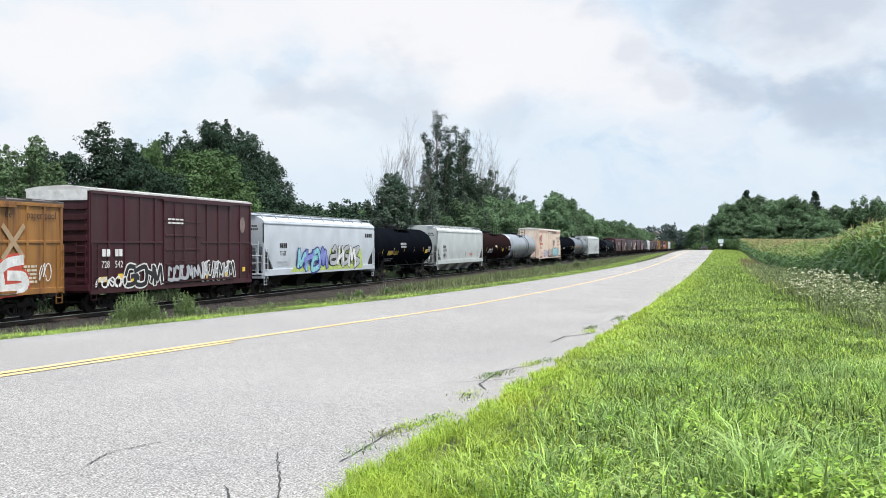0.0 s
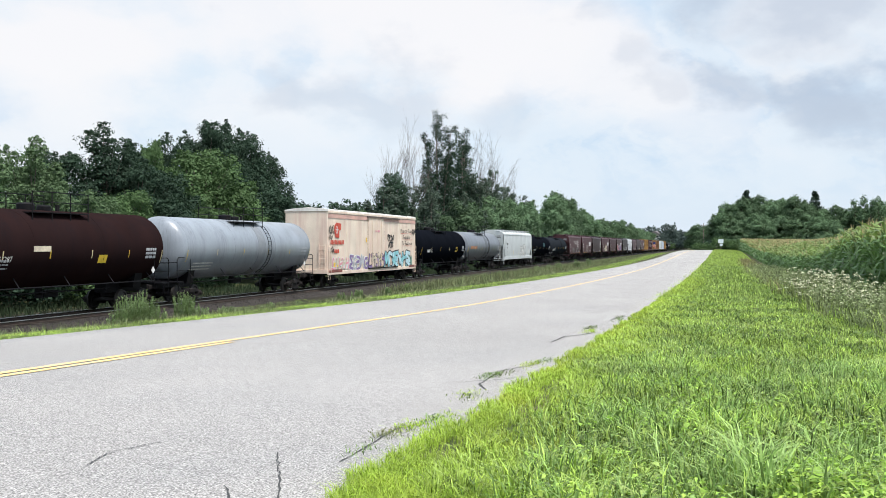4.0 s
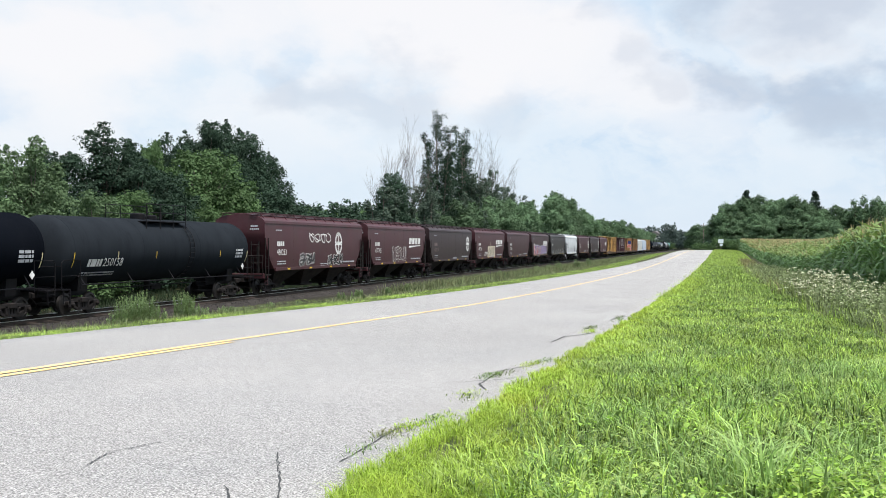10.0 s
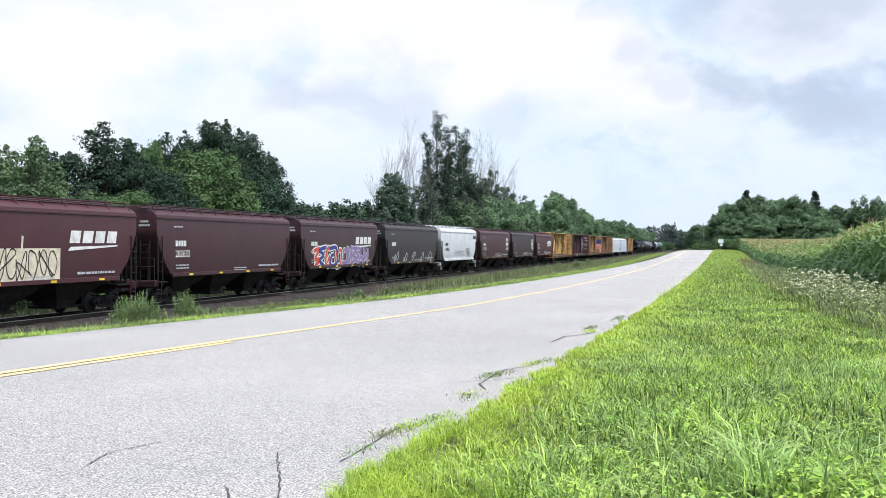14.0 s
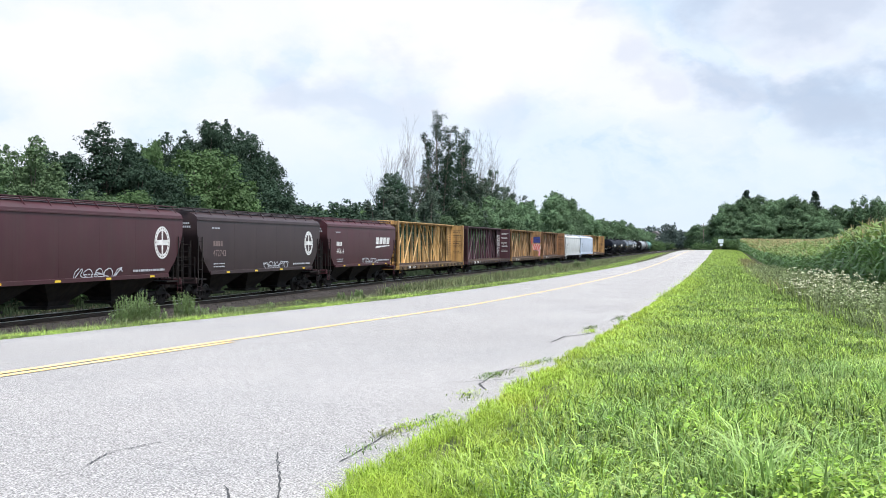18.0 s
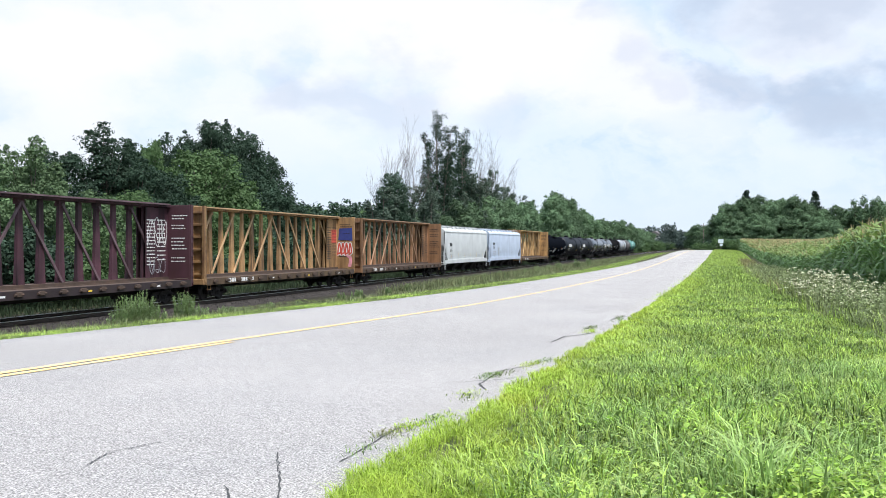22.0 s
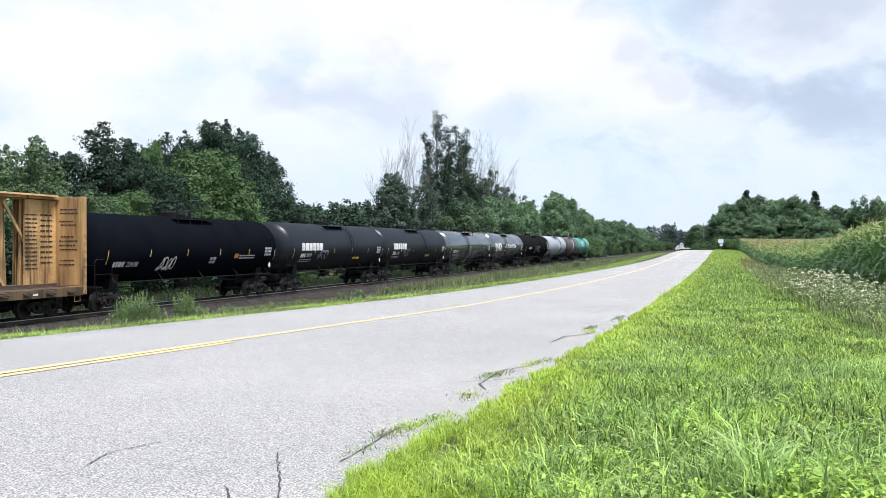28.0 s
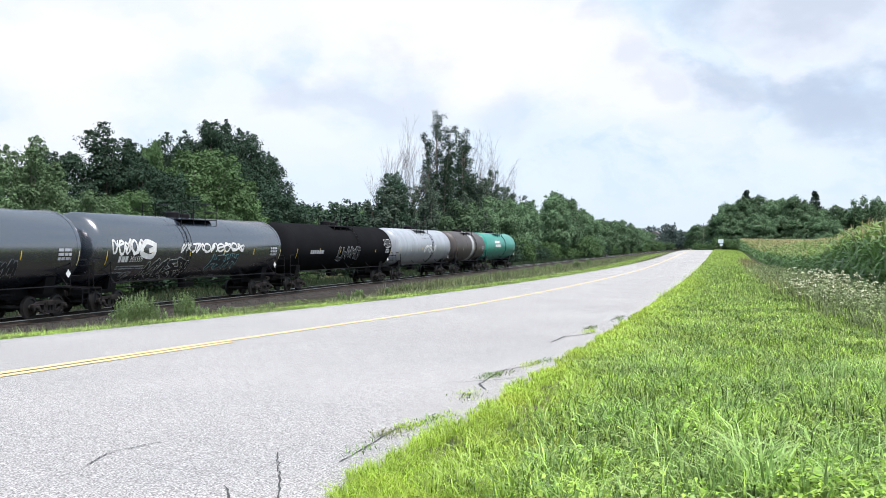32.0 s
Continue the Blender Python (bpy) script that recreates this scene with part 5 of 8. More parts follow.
    bars(c, s, -h + 2.0, 2.3, 1.0, 1, INK_W, 0.26, 0.04, 4)
    decal("warning_panel", [[(4.2, 2.3), (4.9, 2.3), (4.9, 2.75), (4.2, 2.75)]], INK_Y, c, s)
    c, h, s = tank(196.6, 213.5, (0.155, 0.170, 0.195), "mid-grey tank car with a central stain band and orange stencil", rough=0.35, band=material("dark_grey_band", (0.11, 0.12, 0.135), 0.5))
    bars(c, s, -h + 1.2, 2.55, 3.2, 1, material("faded_orange_stencil", (0.45, 0.20, 0.10), 0.7), 0.30, 0.06, 13)
    # white hopper with a sketched scrawl
    c, h, s, top = hopper(215.7, 235.8, (0.53, 0.56, 0.565), "white covered hopper with black outlined graffiti", True, 4.55, 4.84, 4, rail=GREY_RAIL, amount=0.08)
    graffiti(c, s, 1.2, 4.9, 1.35, 2.9, INK_W, INK_K, 5, 51, 0.06)
    words(c, s, "46072", -h + 1.9, 2.5, 0.34, INK_K)
    bars(c, s, -h + 1.9, 3.0, 1.0, 1, INK_K, 0.24, 0.05, 6)
    bars(c, s, -h + 1.9, 2.1, 1.0, 3, INK_S, 0.07, 0.1, 6)
    decal("label_plate", [[(6.8, 1.85), (7.6, 1.85), (7.6, 2.3), (6.8, 2.3)]], INK_W, c, s)
    bars(c, s, 6.8, 2.75, 1.4, 3, INK_S, 0.05, 0.06, 2)
    strips(c, s, h - 0.9, 1.75, 5, None, 0.5, 0.06, 0.1)
    # two black tanks
    c, h, s = tank(237.6, 253.8, BLACK, "black tank car with white stencilled number", r=1.50, zc=2.78, ladder_mid=False)
    words(c, s, "250166", -6.2, 2.1, 0.34, INK_W)
    bars(c, s, -7.0, 2.1, 0.75, 1, INK_W, 0.24, 0.05, 8)
    bars(c, s, -7.0, 1.9, 2.0, 1, INK_S, 0.05, 0.05, 9)
    tag(c, s, 1.5, 2.3, 2.75, 3.25, INK_T, 3, 53, 0.05)
    c, h, s = tank(255.8, 272.5, (0.022, 0.026, 0.031), "charcoal tank car with a central ladder", r=1.50, zc=2.76)
    words(c, s, "250158", -h + 2.35, 2.05, 0.52, INK_W)
    bars(c, s, -h + 1.2, 2.05, 1.05, 1, INK_W, 0.32, 0.05, 8)
    bars(c, s, -h + 1.0, 1.75, 2.6, 2, INK_S, 0.06, 0.05, 9)


def brown_hoppers():
    rows = [(274.6, 292.0, REDBR, "480233", "maroon covered hopper with a round emblem and pale scrawls", "round", 1),
            (293.4, 309.5, REDBR, "477745", "red-brown covered hopper with a white slanted mark", "mark", 2),
            (311.0, 328.2, DARKBR, "472235", "dark brown covered hopper with a round white emblem", "round", 3),
            (329.8, 346.2, REDBR, "485278", "red-brown covered hopper with a pale painted patch", "mark", 4),
            (348.0, 364.0, (0.054, 0.019, 0.024), "202632", "maroon covered hopper with white numbers", "", 5),
            (365.8, 381.4, BROWN, "489646", "maroon covered hopper with red and violet graffiti", "mark", 6),
            (383.4, 399.7, (0.034, 0.028, 0.029), "", "dark grey-brown covered hopper with pale scrawls", "", 7),
            (400.8, 416.1, (0.60, 0.62, 0.64), "409006", "white covered hopper with black numbers and sketches", "white", 8),
            (418.0, 435.4, (0.060, 0.019, 0.025), "472579", "maroon covered hopper with a worn round emblem", "round", 9),
            (436.9, 454.0, (0.040, 0.025, 0.028), "472743", "dark brown covered hopper with a round emblem", "round", 10),
            (455.4, 471.0, (0.068, 0.020, 0.027), "477614", "maroon covered hopper with a white slanted mark", "mark", 11)]
    for y0, y1, col, num, label, style, k in rows:
        white = style == "white"
        ink = INK_K if white else (INK_FADED if k in (3, 10) else INK_W)
        c, h, s, top = hopper(y0, y1, col, label, False, 4.55, 4.84, 3, rail=GREY_RAIL if white else None, amount=0.35 if not white else 0.06)
        if num:
            words(c, s, num, -h + 1.75, 2.38, 0.50, ink)
        decal("mark", [[(-h + 1.78 + i * 0.28, 2.92), (-h + 2.0 + i * 0.28, 2.92), (-h + 2.0 + i * 0.28, 3.20), (-h + 1.78 + i * 0.28, 3.20)] for i in range(4)], ink, c, s)
        bars(c, s, -h + 1.6, 3.85, 0.9, 1, INK_S, 0.07, 0.1, k)
        bars(c, s, -h + 1.8, 1.95, 1.3, 2, INK_S, 0.06, 0.09, k + 20)
        bars(c, s, h - 4.6, 1.75, 2.8, 1, INK_S, 0.10, 0.08, k + 40)
        bars(c, s, 0.2, 1.70, 1.6, 2, INK_S, 0.05, 0.07, k + 60)
        sill_marks(c, flat_side(1.66), h - 1.4, 1.46, 4)
        if style == "round":
            roundel(c, s, h - (5.0 if k == 1 else 2.0), 3.10, 0.78, INK_W, paint(col))
        if style == "mark":
            swoosh_mark(c, s, h - 5.15, 3.06, 3.6, 0.52, INK_W)
        if k == 1:
            tag(c, s, -1.9, 2.1, 3.1, 3.8, INK_W, 4, 71, 0.07)
            graffiti(c, s, -3.3, -0.9, 1.70, 2.45, INK_K, INK_W, 4, 72, 0.04)
            graffiti(c, s, 1.7, 4.4, 1.62, 2.3, INK_K, INK_W, 5, 73, 0.035)
        if k == 2:
            graffiti(c, s, -1.7, 2.0, 1.62, 2.75, paint(col), INK_W, 5, 74, 0.05)
        if k == 4:
            decal("painted_patch", [[(-1.85, 1.48), (2.4, 1.48), (2.45, 2.85), (-1.5, 2.85)]], CREAM, c, s, 0.007, "pale painted-over patch")
            tag(c, s, -1.6, 2.2, 1.6, 2.9, INK_K, 6, 75, 0.05)
            decal("patch_drip", ribbon([(0.0, 2.8), (0.05, 3.3)], 0.12), CREAM, c, s, 0.008)
            tag(c, s, -3.4, -1.9, 1.75, 2.2, INK_W, 4, 76, 0.06)
        if k == 6:
            graffiti(c, s, -5.6, -0.4, 1.45, 2.85, INK_R, INK_W, 5, 77, 0.08, INK_B)
            graffiti(c, s, -0.2, 5.4, 1.45, 2.85, INK_V, INK_S, 6, 78, 0.08)
        if k == 7:
            for i in range(5):
                tag(c, s, -6 + i * 2.6, -4.6 + i * 2.6, 1.5, 2.4, INK_S, 1, 80 + i, 0.10)
        if k == 8:
            words(c, s, "OMW2", -2.4, 1.9, 0.78, INK_S, 0.2)
            tag(c, s, -0.2, 1.9, 1.9, 2.5, INK_S, 5, 86, 0.05)
            tag(c, s, 2.9, 4.5, 1.8, 2.7, INK_K, 4, 87, 0.05)
            decal("mark", [[(h - 1.75 + i * 0.40, 3.62), (h - 1.42 + i * 0.40, 3.62), (h - 1.42 + i * 0.40, 4.02), (h - 1.75 + i * 0.40, 4.02)] for i in range(4)], INK_K, c, s)
        if k in (9, 10, 11):
            tag(c, s, -0.6, 3.2, 1.5, 2.0, INK_S, 5, 88 + k, 0.05)


def last_cars():
    beams = [(472.4, 495.1, (0.52, 0.32, 0.115), "yellow centre-beam flat car, empty, with rusty streaks", 1),
             (497.5, 520.5, (0.065, 0.025, 0.034), "dark maroon centre-beam flat car, empty, with white scrawls", 2),
             (522.2, 545.1, (0.37, 0.22, 0.095), "tan-yellow centre-beam flat car, empty, with graffiti on its bulkhead", 3),
             (547.1, 570.0, (0.29, 0.155, 0.075), "tan centre-beam flat car, empty and rust-streaked", 4),
             (612.8, 635.9, (0.52, 0.32, 0.13), "yellow centre-beam flat car, empty, with stencilled end panels", 5)]
    for y0, y1, col, label, k in beams[:4]:
        beam_car(y0, y1, col, label, k)
    c, h, s, top = hopper(571.3, 590.6, (0.58, 0.60, 0.595), "white-grey covered hopper with deep side sill", True, 4.55, 4.84, 4, rail=GREY_RAIL, amount=0.06)
    words(c, s, "6395", -h + 2.1, 2.3, 0.46, INK_K)
    bars(c, s, -h + 2.1, 2.86, 0.9, 1, INK_K, 0.34, 0.05, 3)
    bars(c, s, -h + 2.0, 2.0, 1.3, 3, INK_S, 0.06, 0.1, 3)
    strips(c, s, h - 1.2, 1.70, 6, None, 0.45, 0.06, 0.10)
    bars(c, s, 4.6, 1.95, 1.6, 3, INK_S, 0.05, 0.06, 4)
    c, h, s, top = hopper(591.9, 611.7, (0.50, 0.57, 0.68), "pale bluish-white covered hopper with black numbers", True, 4.55, 4.84, 4, rail=GREY_RAIL, amount=0.05)
    words(c, s, "220882", -h + 2.1, 2.55, 0.38, INK_K)
    decal("mark", [[(-h + 2.15 + k * 0.26, 3.0), (-h + 2.35 + k * 0.26, 3.0), (-h + 2.35 + k * 0.26, 3.28), (-h + 2.15 + k * 0.26, 3.28)] for k in range(4)], INK_K, c, s)
    bars(c, s, -h + 2.1, 2.15, 1.6, 3, INK_S, 0.06, 0.12, 5)
    tag(c, s, -h + 5.0, -h + 5.7, 1.6, 2.9, INK_S, 2, 91, 0.08)
    words(c, s, "23", -h + 6.2, 2.05, 0.22, INK_K)
    words(c, s, "23", 4.0, 2.05, 0.22, INK_K)
    beam_car(*beams[4])
    c, h, s = tank(637.6, 655.6, BLACK, "black tank car with white number and a scrawled tag", ladder_mid=False)
    words(c, s, "224180", -7.2, 1.98, 0.34, INK_W, 0.15)
    bars(c, s, -8.3, 1.98, 0.95, 1, INK_W, 0.24, 0.05, 4)
    tag(c, s, -4.3, -2.8, 1.75, 2.4, INK_W, 4, 92, 0.06)
    bars(c, s, 0.8, 2.2, 0.7, 2, INK_S, 0.14, 0.05, 4)
    bars(c, s, 4.2, 2.35, 2.0, 2, INK_S, 0.07, 0.07, 4)
    decal("warning_panel", [[(3.6, 2.25), (4.1, 2.25), (4.1, 2.5), (3.6, 2.5)]], material("orange_panel", (0.5, 0.2, 0.05), 0.6), c, s)
    for y0, y1, num, k in ((658.4, 676.6, "39808", 1), (677.9, 696.5, "30308", 2)):
        c, h, s = tank(y0, y1, (0.014, 0.017, 0.023) if k == 1 else (0.017, 0.020, 0.026), "black tank car with a large white block mark" if k == 1 else "charcoal tank car with a large white block mark", rough=0.4 if k == 1 else 0.5, gloss=0.2)
        decal("mark", [[(-7.7 + i * 0.62, 2.62 + 0.245 * q), (-7.16 + i * 0.62, 2.62 + 0.245 * q), (-7.16 + i * 0.62, 2.865 + 0.245 * q), (-7.7 + i * 0.62, 2.865 + 0.245 * q)] for i in range(6) for q in (0, 1)], INK_W, c, s, label="white block mark")
        words(c, s, num, -6.8, 2.18, 0.36, INK_W)
        bars(c, s, -7.75, 2.18, 0.85, 1, INK_W, 0.25, 0.05, 3)
        bars(c, s, -7.75, 2.0, 2.0, 2, INK_S, 0.05, 0.06, 5)
        tag(c, s, -h + 4.3, -h + 6.2, 2.0, 2.7, INK_S, 3, 95 + k, 0.04)
        bars(c, s, 2.4, 1.95, 1.4, 1, INK_Y, 0.16, 0.3, 5)
    for y0, y1, num, k in ((698.7, 717.8, "306553", 1), (719.7, 738.6, "306559", 2)):
        c, h, s = tank(y0, y1, (0.012, 0.017, 0.027), "glossy dark grey tank car mirroring the sky, with white graffiti", rough=0.3, gloss=0.9, ladder_y=-2.3)
        words(c, s, num, -7.45, 2.2, 0.38, INK_W, 0.1)
        bars(c, s, -8.35, 2.2, 0.8, 1, INK_W, 0.27, 0.05, 3)
        bars(c, s, -8.35, 1.98, 2.4, 2, INK_S, 0.05, 0.06, 5)
        if k == 1:
            graffiti(c, s, -0.5, 2.6, 1.45, 2.25, INK_K, INK_W, 6, 101, 0.045)
            graffiti(c, s, 3.1, 5.6, 1.7, 2.4, INK_K, INK_S, 4, 102, 0.02)
            tag(c, s, -7.0, -5.0, 1.4, 1.95, INK_S, 6, 103, 0.05)
            tag(c, s, -1.7, -0.8, 1.7, 3.0, INK_S, 3, 104, 0.04)
        else:
            tag(c, s, -9.0, -6.4, 2.55, 3.25, INK_W, 5, 105, 0.11)
            graffiti(c, s, -6.4, -5.4, 2.3, 3.2, INK_W, None, 1, 106)
            tag(c, s, -2.9, 4.2, 2.6, 3.1, INK_W, 9, 107, 0.10)
            graffiti(c, s, -5.7, -1.7, 1.35, 2.3, INK_K, INK_W, 6, 108, 0.035)
            graffiti(c, s, 0.6, 3.6, 1.7, 2.5, INK_K, INK_T, 4, 109, 0.035)
            tag(c, s, -8.4, -6.8, 1.3, 1.8, INK_S, 5, 110, 0.04)
    c, h, s = tank(741.1, 761.0, (0.014, 0.014, 0.015), "matt black tank car with small pale graffiti", gloss=0.0, rough=0.65)
    graffiti(c, s, -2.2, 2.2, 1.9, 2.8, INK_K, INK_S, 5, 111, 0.035)
    graffiti(c, s, h - 1.8, h - 0.3, 2.9, 3.4, INK_K, INK_W, 2, 112, 0.035)
    bars(c, s, -h + 2.4, 2.4, 2.4, 1, INK_S, 0.24, 0.05, 5)
    c, h, s = tank(763.4, 780.5, (0.33, 0.35, 0.38), "light grey tank car with dark drips from its dome", rough=0.35)
    tag(c, s, -1.0, 3.0, 2.3, 3.0, INK_W, 3, 113, 0.12)
    decal("spill_drips", sum([ribbon([(y, 4.25), (y + 0.05, 3.9), (y, 3.6)], 0.16) for y in (-0.9, -0.4, 0.1, 0.8, 1.2)], []), INK_K, c, s, 0.012)["kind"] = "stuff"
    c, h, s = tank(783.5, 796.5, (0.075, 0.062, 0.058), "brown-grey tank car with a pale spill over its middle", gloss=0.0, rough=0.5, band=material("pale_spill", (0.42, 0.42, 0.42), 0.6))
    c, h, s = tank(798.0, 815.0, (0.03, 0.25, 0.19), "teal-green tank car, last of the train", rough=0.35)
    bars(c, s, -4.0, 3.2, 3.0, 2, INK_W, 0.3, 0.15, 5)
    # rear marker
    part("rear_marker", Geo().box(-0.15, 0.15, h + 1.35, h + 1.5, 1.0, 1.35, 0.02), INK_R, c, "red rear marker lamp")


def beam_car(y0, y1, col, label, k):
    c, h = centrebeam(y0, y1, col, label, dirt=(0.12, 0.06, 0.03) if k != 2 else (0.05, 0.02, 0.02))
    # stencils on the panel next to the far bulkhead
    s = flat_side(0.27)
    ink = INK_W if k == 2 else INK_K
    bars(c, s, h - 2.15, 4.2, 0.8, 14, ink, 0.05, 0.12, k)
    bars(c, s, h - 1.15, 4.2, 0.8, 10, ink, 0.06, 0.16, k + 9)
    y = h - 0.068

    def face(name, polys, mat, lift):
        me = bpy.data.meshes.new(name)
        g = Geo()
        for p in polys:
            g.add([(a, y - lift - 0.0001 * len(g.f), b) for a, b in p], [tuple(range(len(p)))])
        me.from_pydata(g.v, [], g.f)
        me.materials.append(mat)
        part(name, me, None, c)
    rng = random.Random(k)
    rows = []
    for z in (4.45, 4.3, 3.95, 3.8, 3.3, 3.12, 2.94, 2.76, 2.3, 2.12):
        a = 0.42 + rng.uniform(0, 0.1)
        while a < 1.3 - rng.uniform(0, 0.2):
            b = a + rng.uniform(0.06, 0.16)
            rows.append([(a, z), (b, z), (b, z + 0.055), (a, z + 0.055)])
            a = b + 0.035
    face("stencil", rows, ink, 0.002)
    if k == 1:
        words(c, flat_side(1.55), "864 81", -7.4, 0.94, 0.30, INK_W)
    else:
        bars(c, flat_side(1.55), -7.4, 0.96, 1.6, 1, INK_W, 0.2, 0.05, k)
    bars(c, flat_side(1.55), -9.0, 0.96, 0.9, 1, INK_W, 0.22, 0.05, k + 3)
    if k == 2:
        tag(c, s, h - 2.2, h - 0.2, 2.8, 4.4, INK_W, 3, 121, 0.045)
        tag(c, s, h - 2.0, h - 0.4, 1.5, 2.4, INK_S, 3, 123, 0.03)
    if k == 3:
        face("painted_patch", [[(0.35, 3.35), (1.45, 3.30), (1.42, 4.25), (0.40, 4.20)]], INK_B, 0.004)
        face("graffiti_outline", [q for i in range(4) for q in ribbon(smooth([(0.30 + i * 0.30, 2.25), (0.42 + i * 0.28, 3.1), (0.55 + i * 0.28, 2.5), (0.38 + i * 0.3, 2.35)]), 0.22)], INK_W, 0.006)
        face("graffiti", [q for i in range(4) for q in ribbon(smooth([(0.30 + i * 0.30, 2.25), (0.42 + i * 0.28, 3.1), (0.55 + i * 0.28, 2.5), (0.38 + i * 0.3, 2.35)]), 0.11)], INK_R, 0.008)
        face("graffiti_drip", ribbon(smooth([(1.0, 2.3), (1.3, 2.0), (1.25, 1.45)]), 0.24), INK_P, 0.010)
        decal("painted_patch", [[(h - 1.3, 3.1), (h - 0.3, 3.1), (h - 0.3, 4.1), (h - 1.3, 4.1)]], INK_R, c, s, 0.012, "faded red patch")


first_cars()
brown_hoppers()
last_cars()

# ---- trees and shrubs ----
def leaf_quads(rng, centres, radii, count, size, squash=0.8, up=0.35):
    """Loose leaf-shaped quads in soft clumps round the given centres, thicker towards each clump's skin."""
    centres, radii = np.asarray(centres, float), np.asarray(radii, float)
    w = radii ** 2 / (radii ** 2).sum()
    pick = rng.choice(len(centres), count, p=w)
    d = rng.normal(size=(count, 3))
    d /= np.linalg.norm(d, axis=1)[:, None]
    d[:, 2] += 0.22
    p = centres[pick] + d * (radii[pick] * rng.random(count) ** 0.24 * rng.uniform(0.82, 1.16, count))[:, None] * [1, 1, squash]
    nrm = d * 0.6 + rng.normal(size=(count, 3)) * 0.6 + [0, 0, up]
    nrm /= np.linalg.norm(nrm, axis=1)[:, None]
    a = np.cross(nrm, rng.normal(size=(count, 3)))
    a /= np.linalg.norm(a, axis=1)[:, None]
    b = np.cross(nrm, a)
    s = (size * rng.uniform(0.6, 1.4, count))[:, None]
    droop = np.array([0, 0, -0.25]) * s
    return np.stack([p - a * s, p - b * s * 0.5, p + a * s + droop, p + b * s * 0.5], 1)


def pad_leaves(rng, centres, radii, per, size, flat=0.75, fray=0.14):
    """Leaves on the skins of lobes: facing outwards and up, so that each lobe is lit on top and dark below; a share of them frays past the skin."""
    centres, radii = np.asarray(centres, float), np.asarray(radii, float)
    k = np.repeat(np.arange(len(centres)), per)
    m = len(k)
    d = rng.normal(size=(m, 3)) + [0, 0, 0.45]
    d /= np.linalg.norm(d, axis=1)[:, None]
    ph = rng.uniform(0, 6.28, (len(centres), 3))[k]
    lump = 1 + 0.16 * np.sin(5 * d[:, 0] + ph[:, 0]) + 0.16 * np.sin(6 * d[:, 1] + ph[:, 1]) + 0.10 * np.sin(9 * d[:, 2] + ph[:, 2])
    rr = radii[k] * lump * np.where(rng.random(m) < fray, rng.uniform(0.95, 1.40, m), rng.uniform(0.70, 1.02, m))
    p = centres[k] + d * rr[:, None] * [1, 1, flat]
    nrm = d * 0.8 + rng.normal(size=(m, 3)) * 0.38 + [0, 0, 0.35]
    nrm /= np.linalg.norm(nrm, axis=1)[:, None]
    a = np.cross(nrm, rng.normal(size=(m, 3)))
    a /= np.linalg.norm(a, axis=1)[:, None]
    b = np.cross(nrm, a)
    s = (size * rng.uniform(0.6, 1.35, m))[:, None]
    return np.stack([p - a * s, p - b * s * 0.55, p + a * s + [0, 0, -0.25] * s, p + b * s * 0.55], 1)


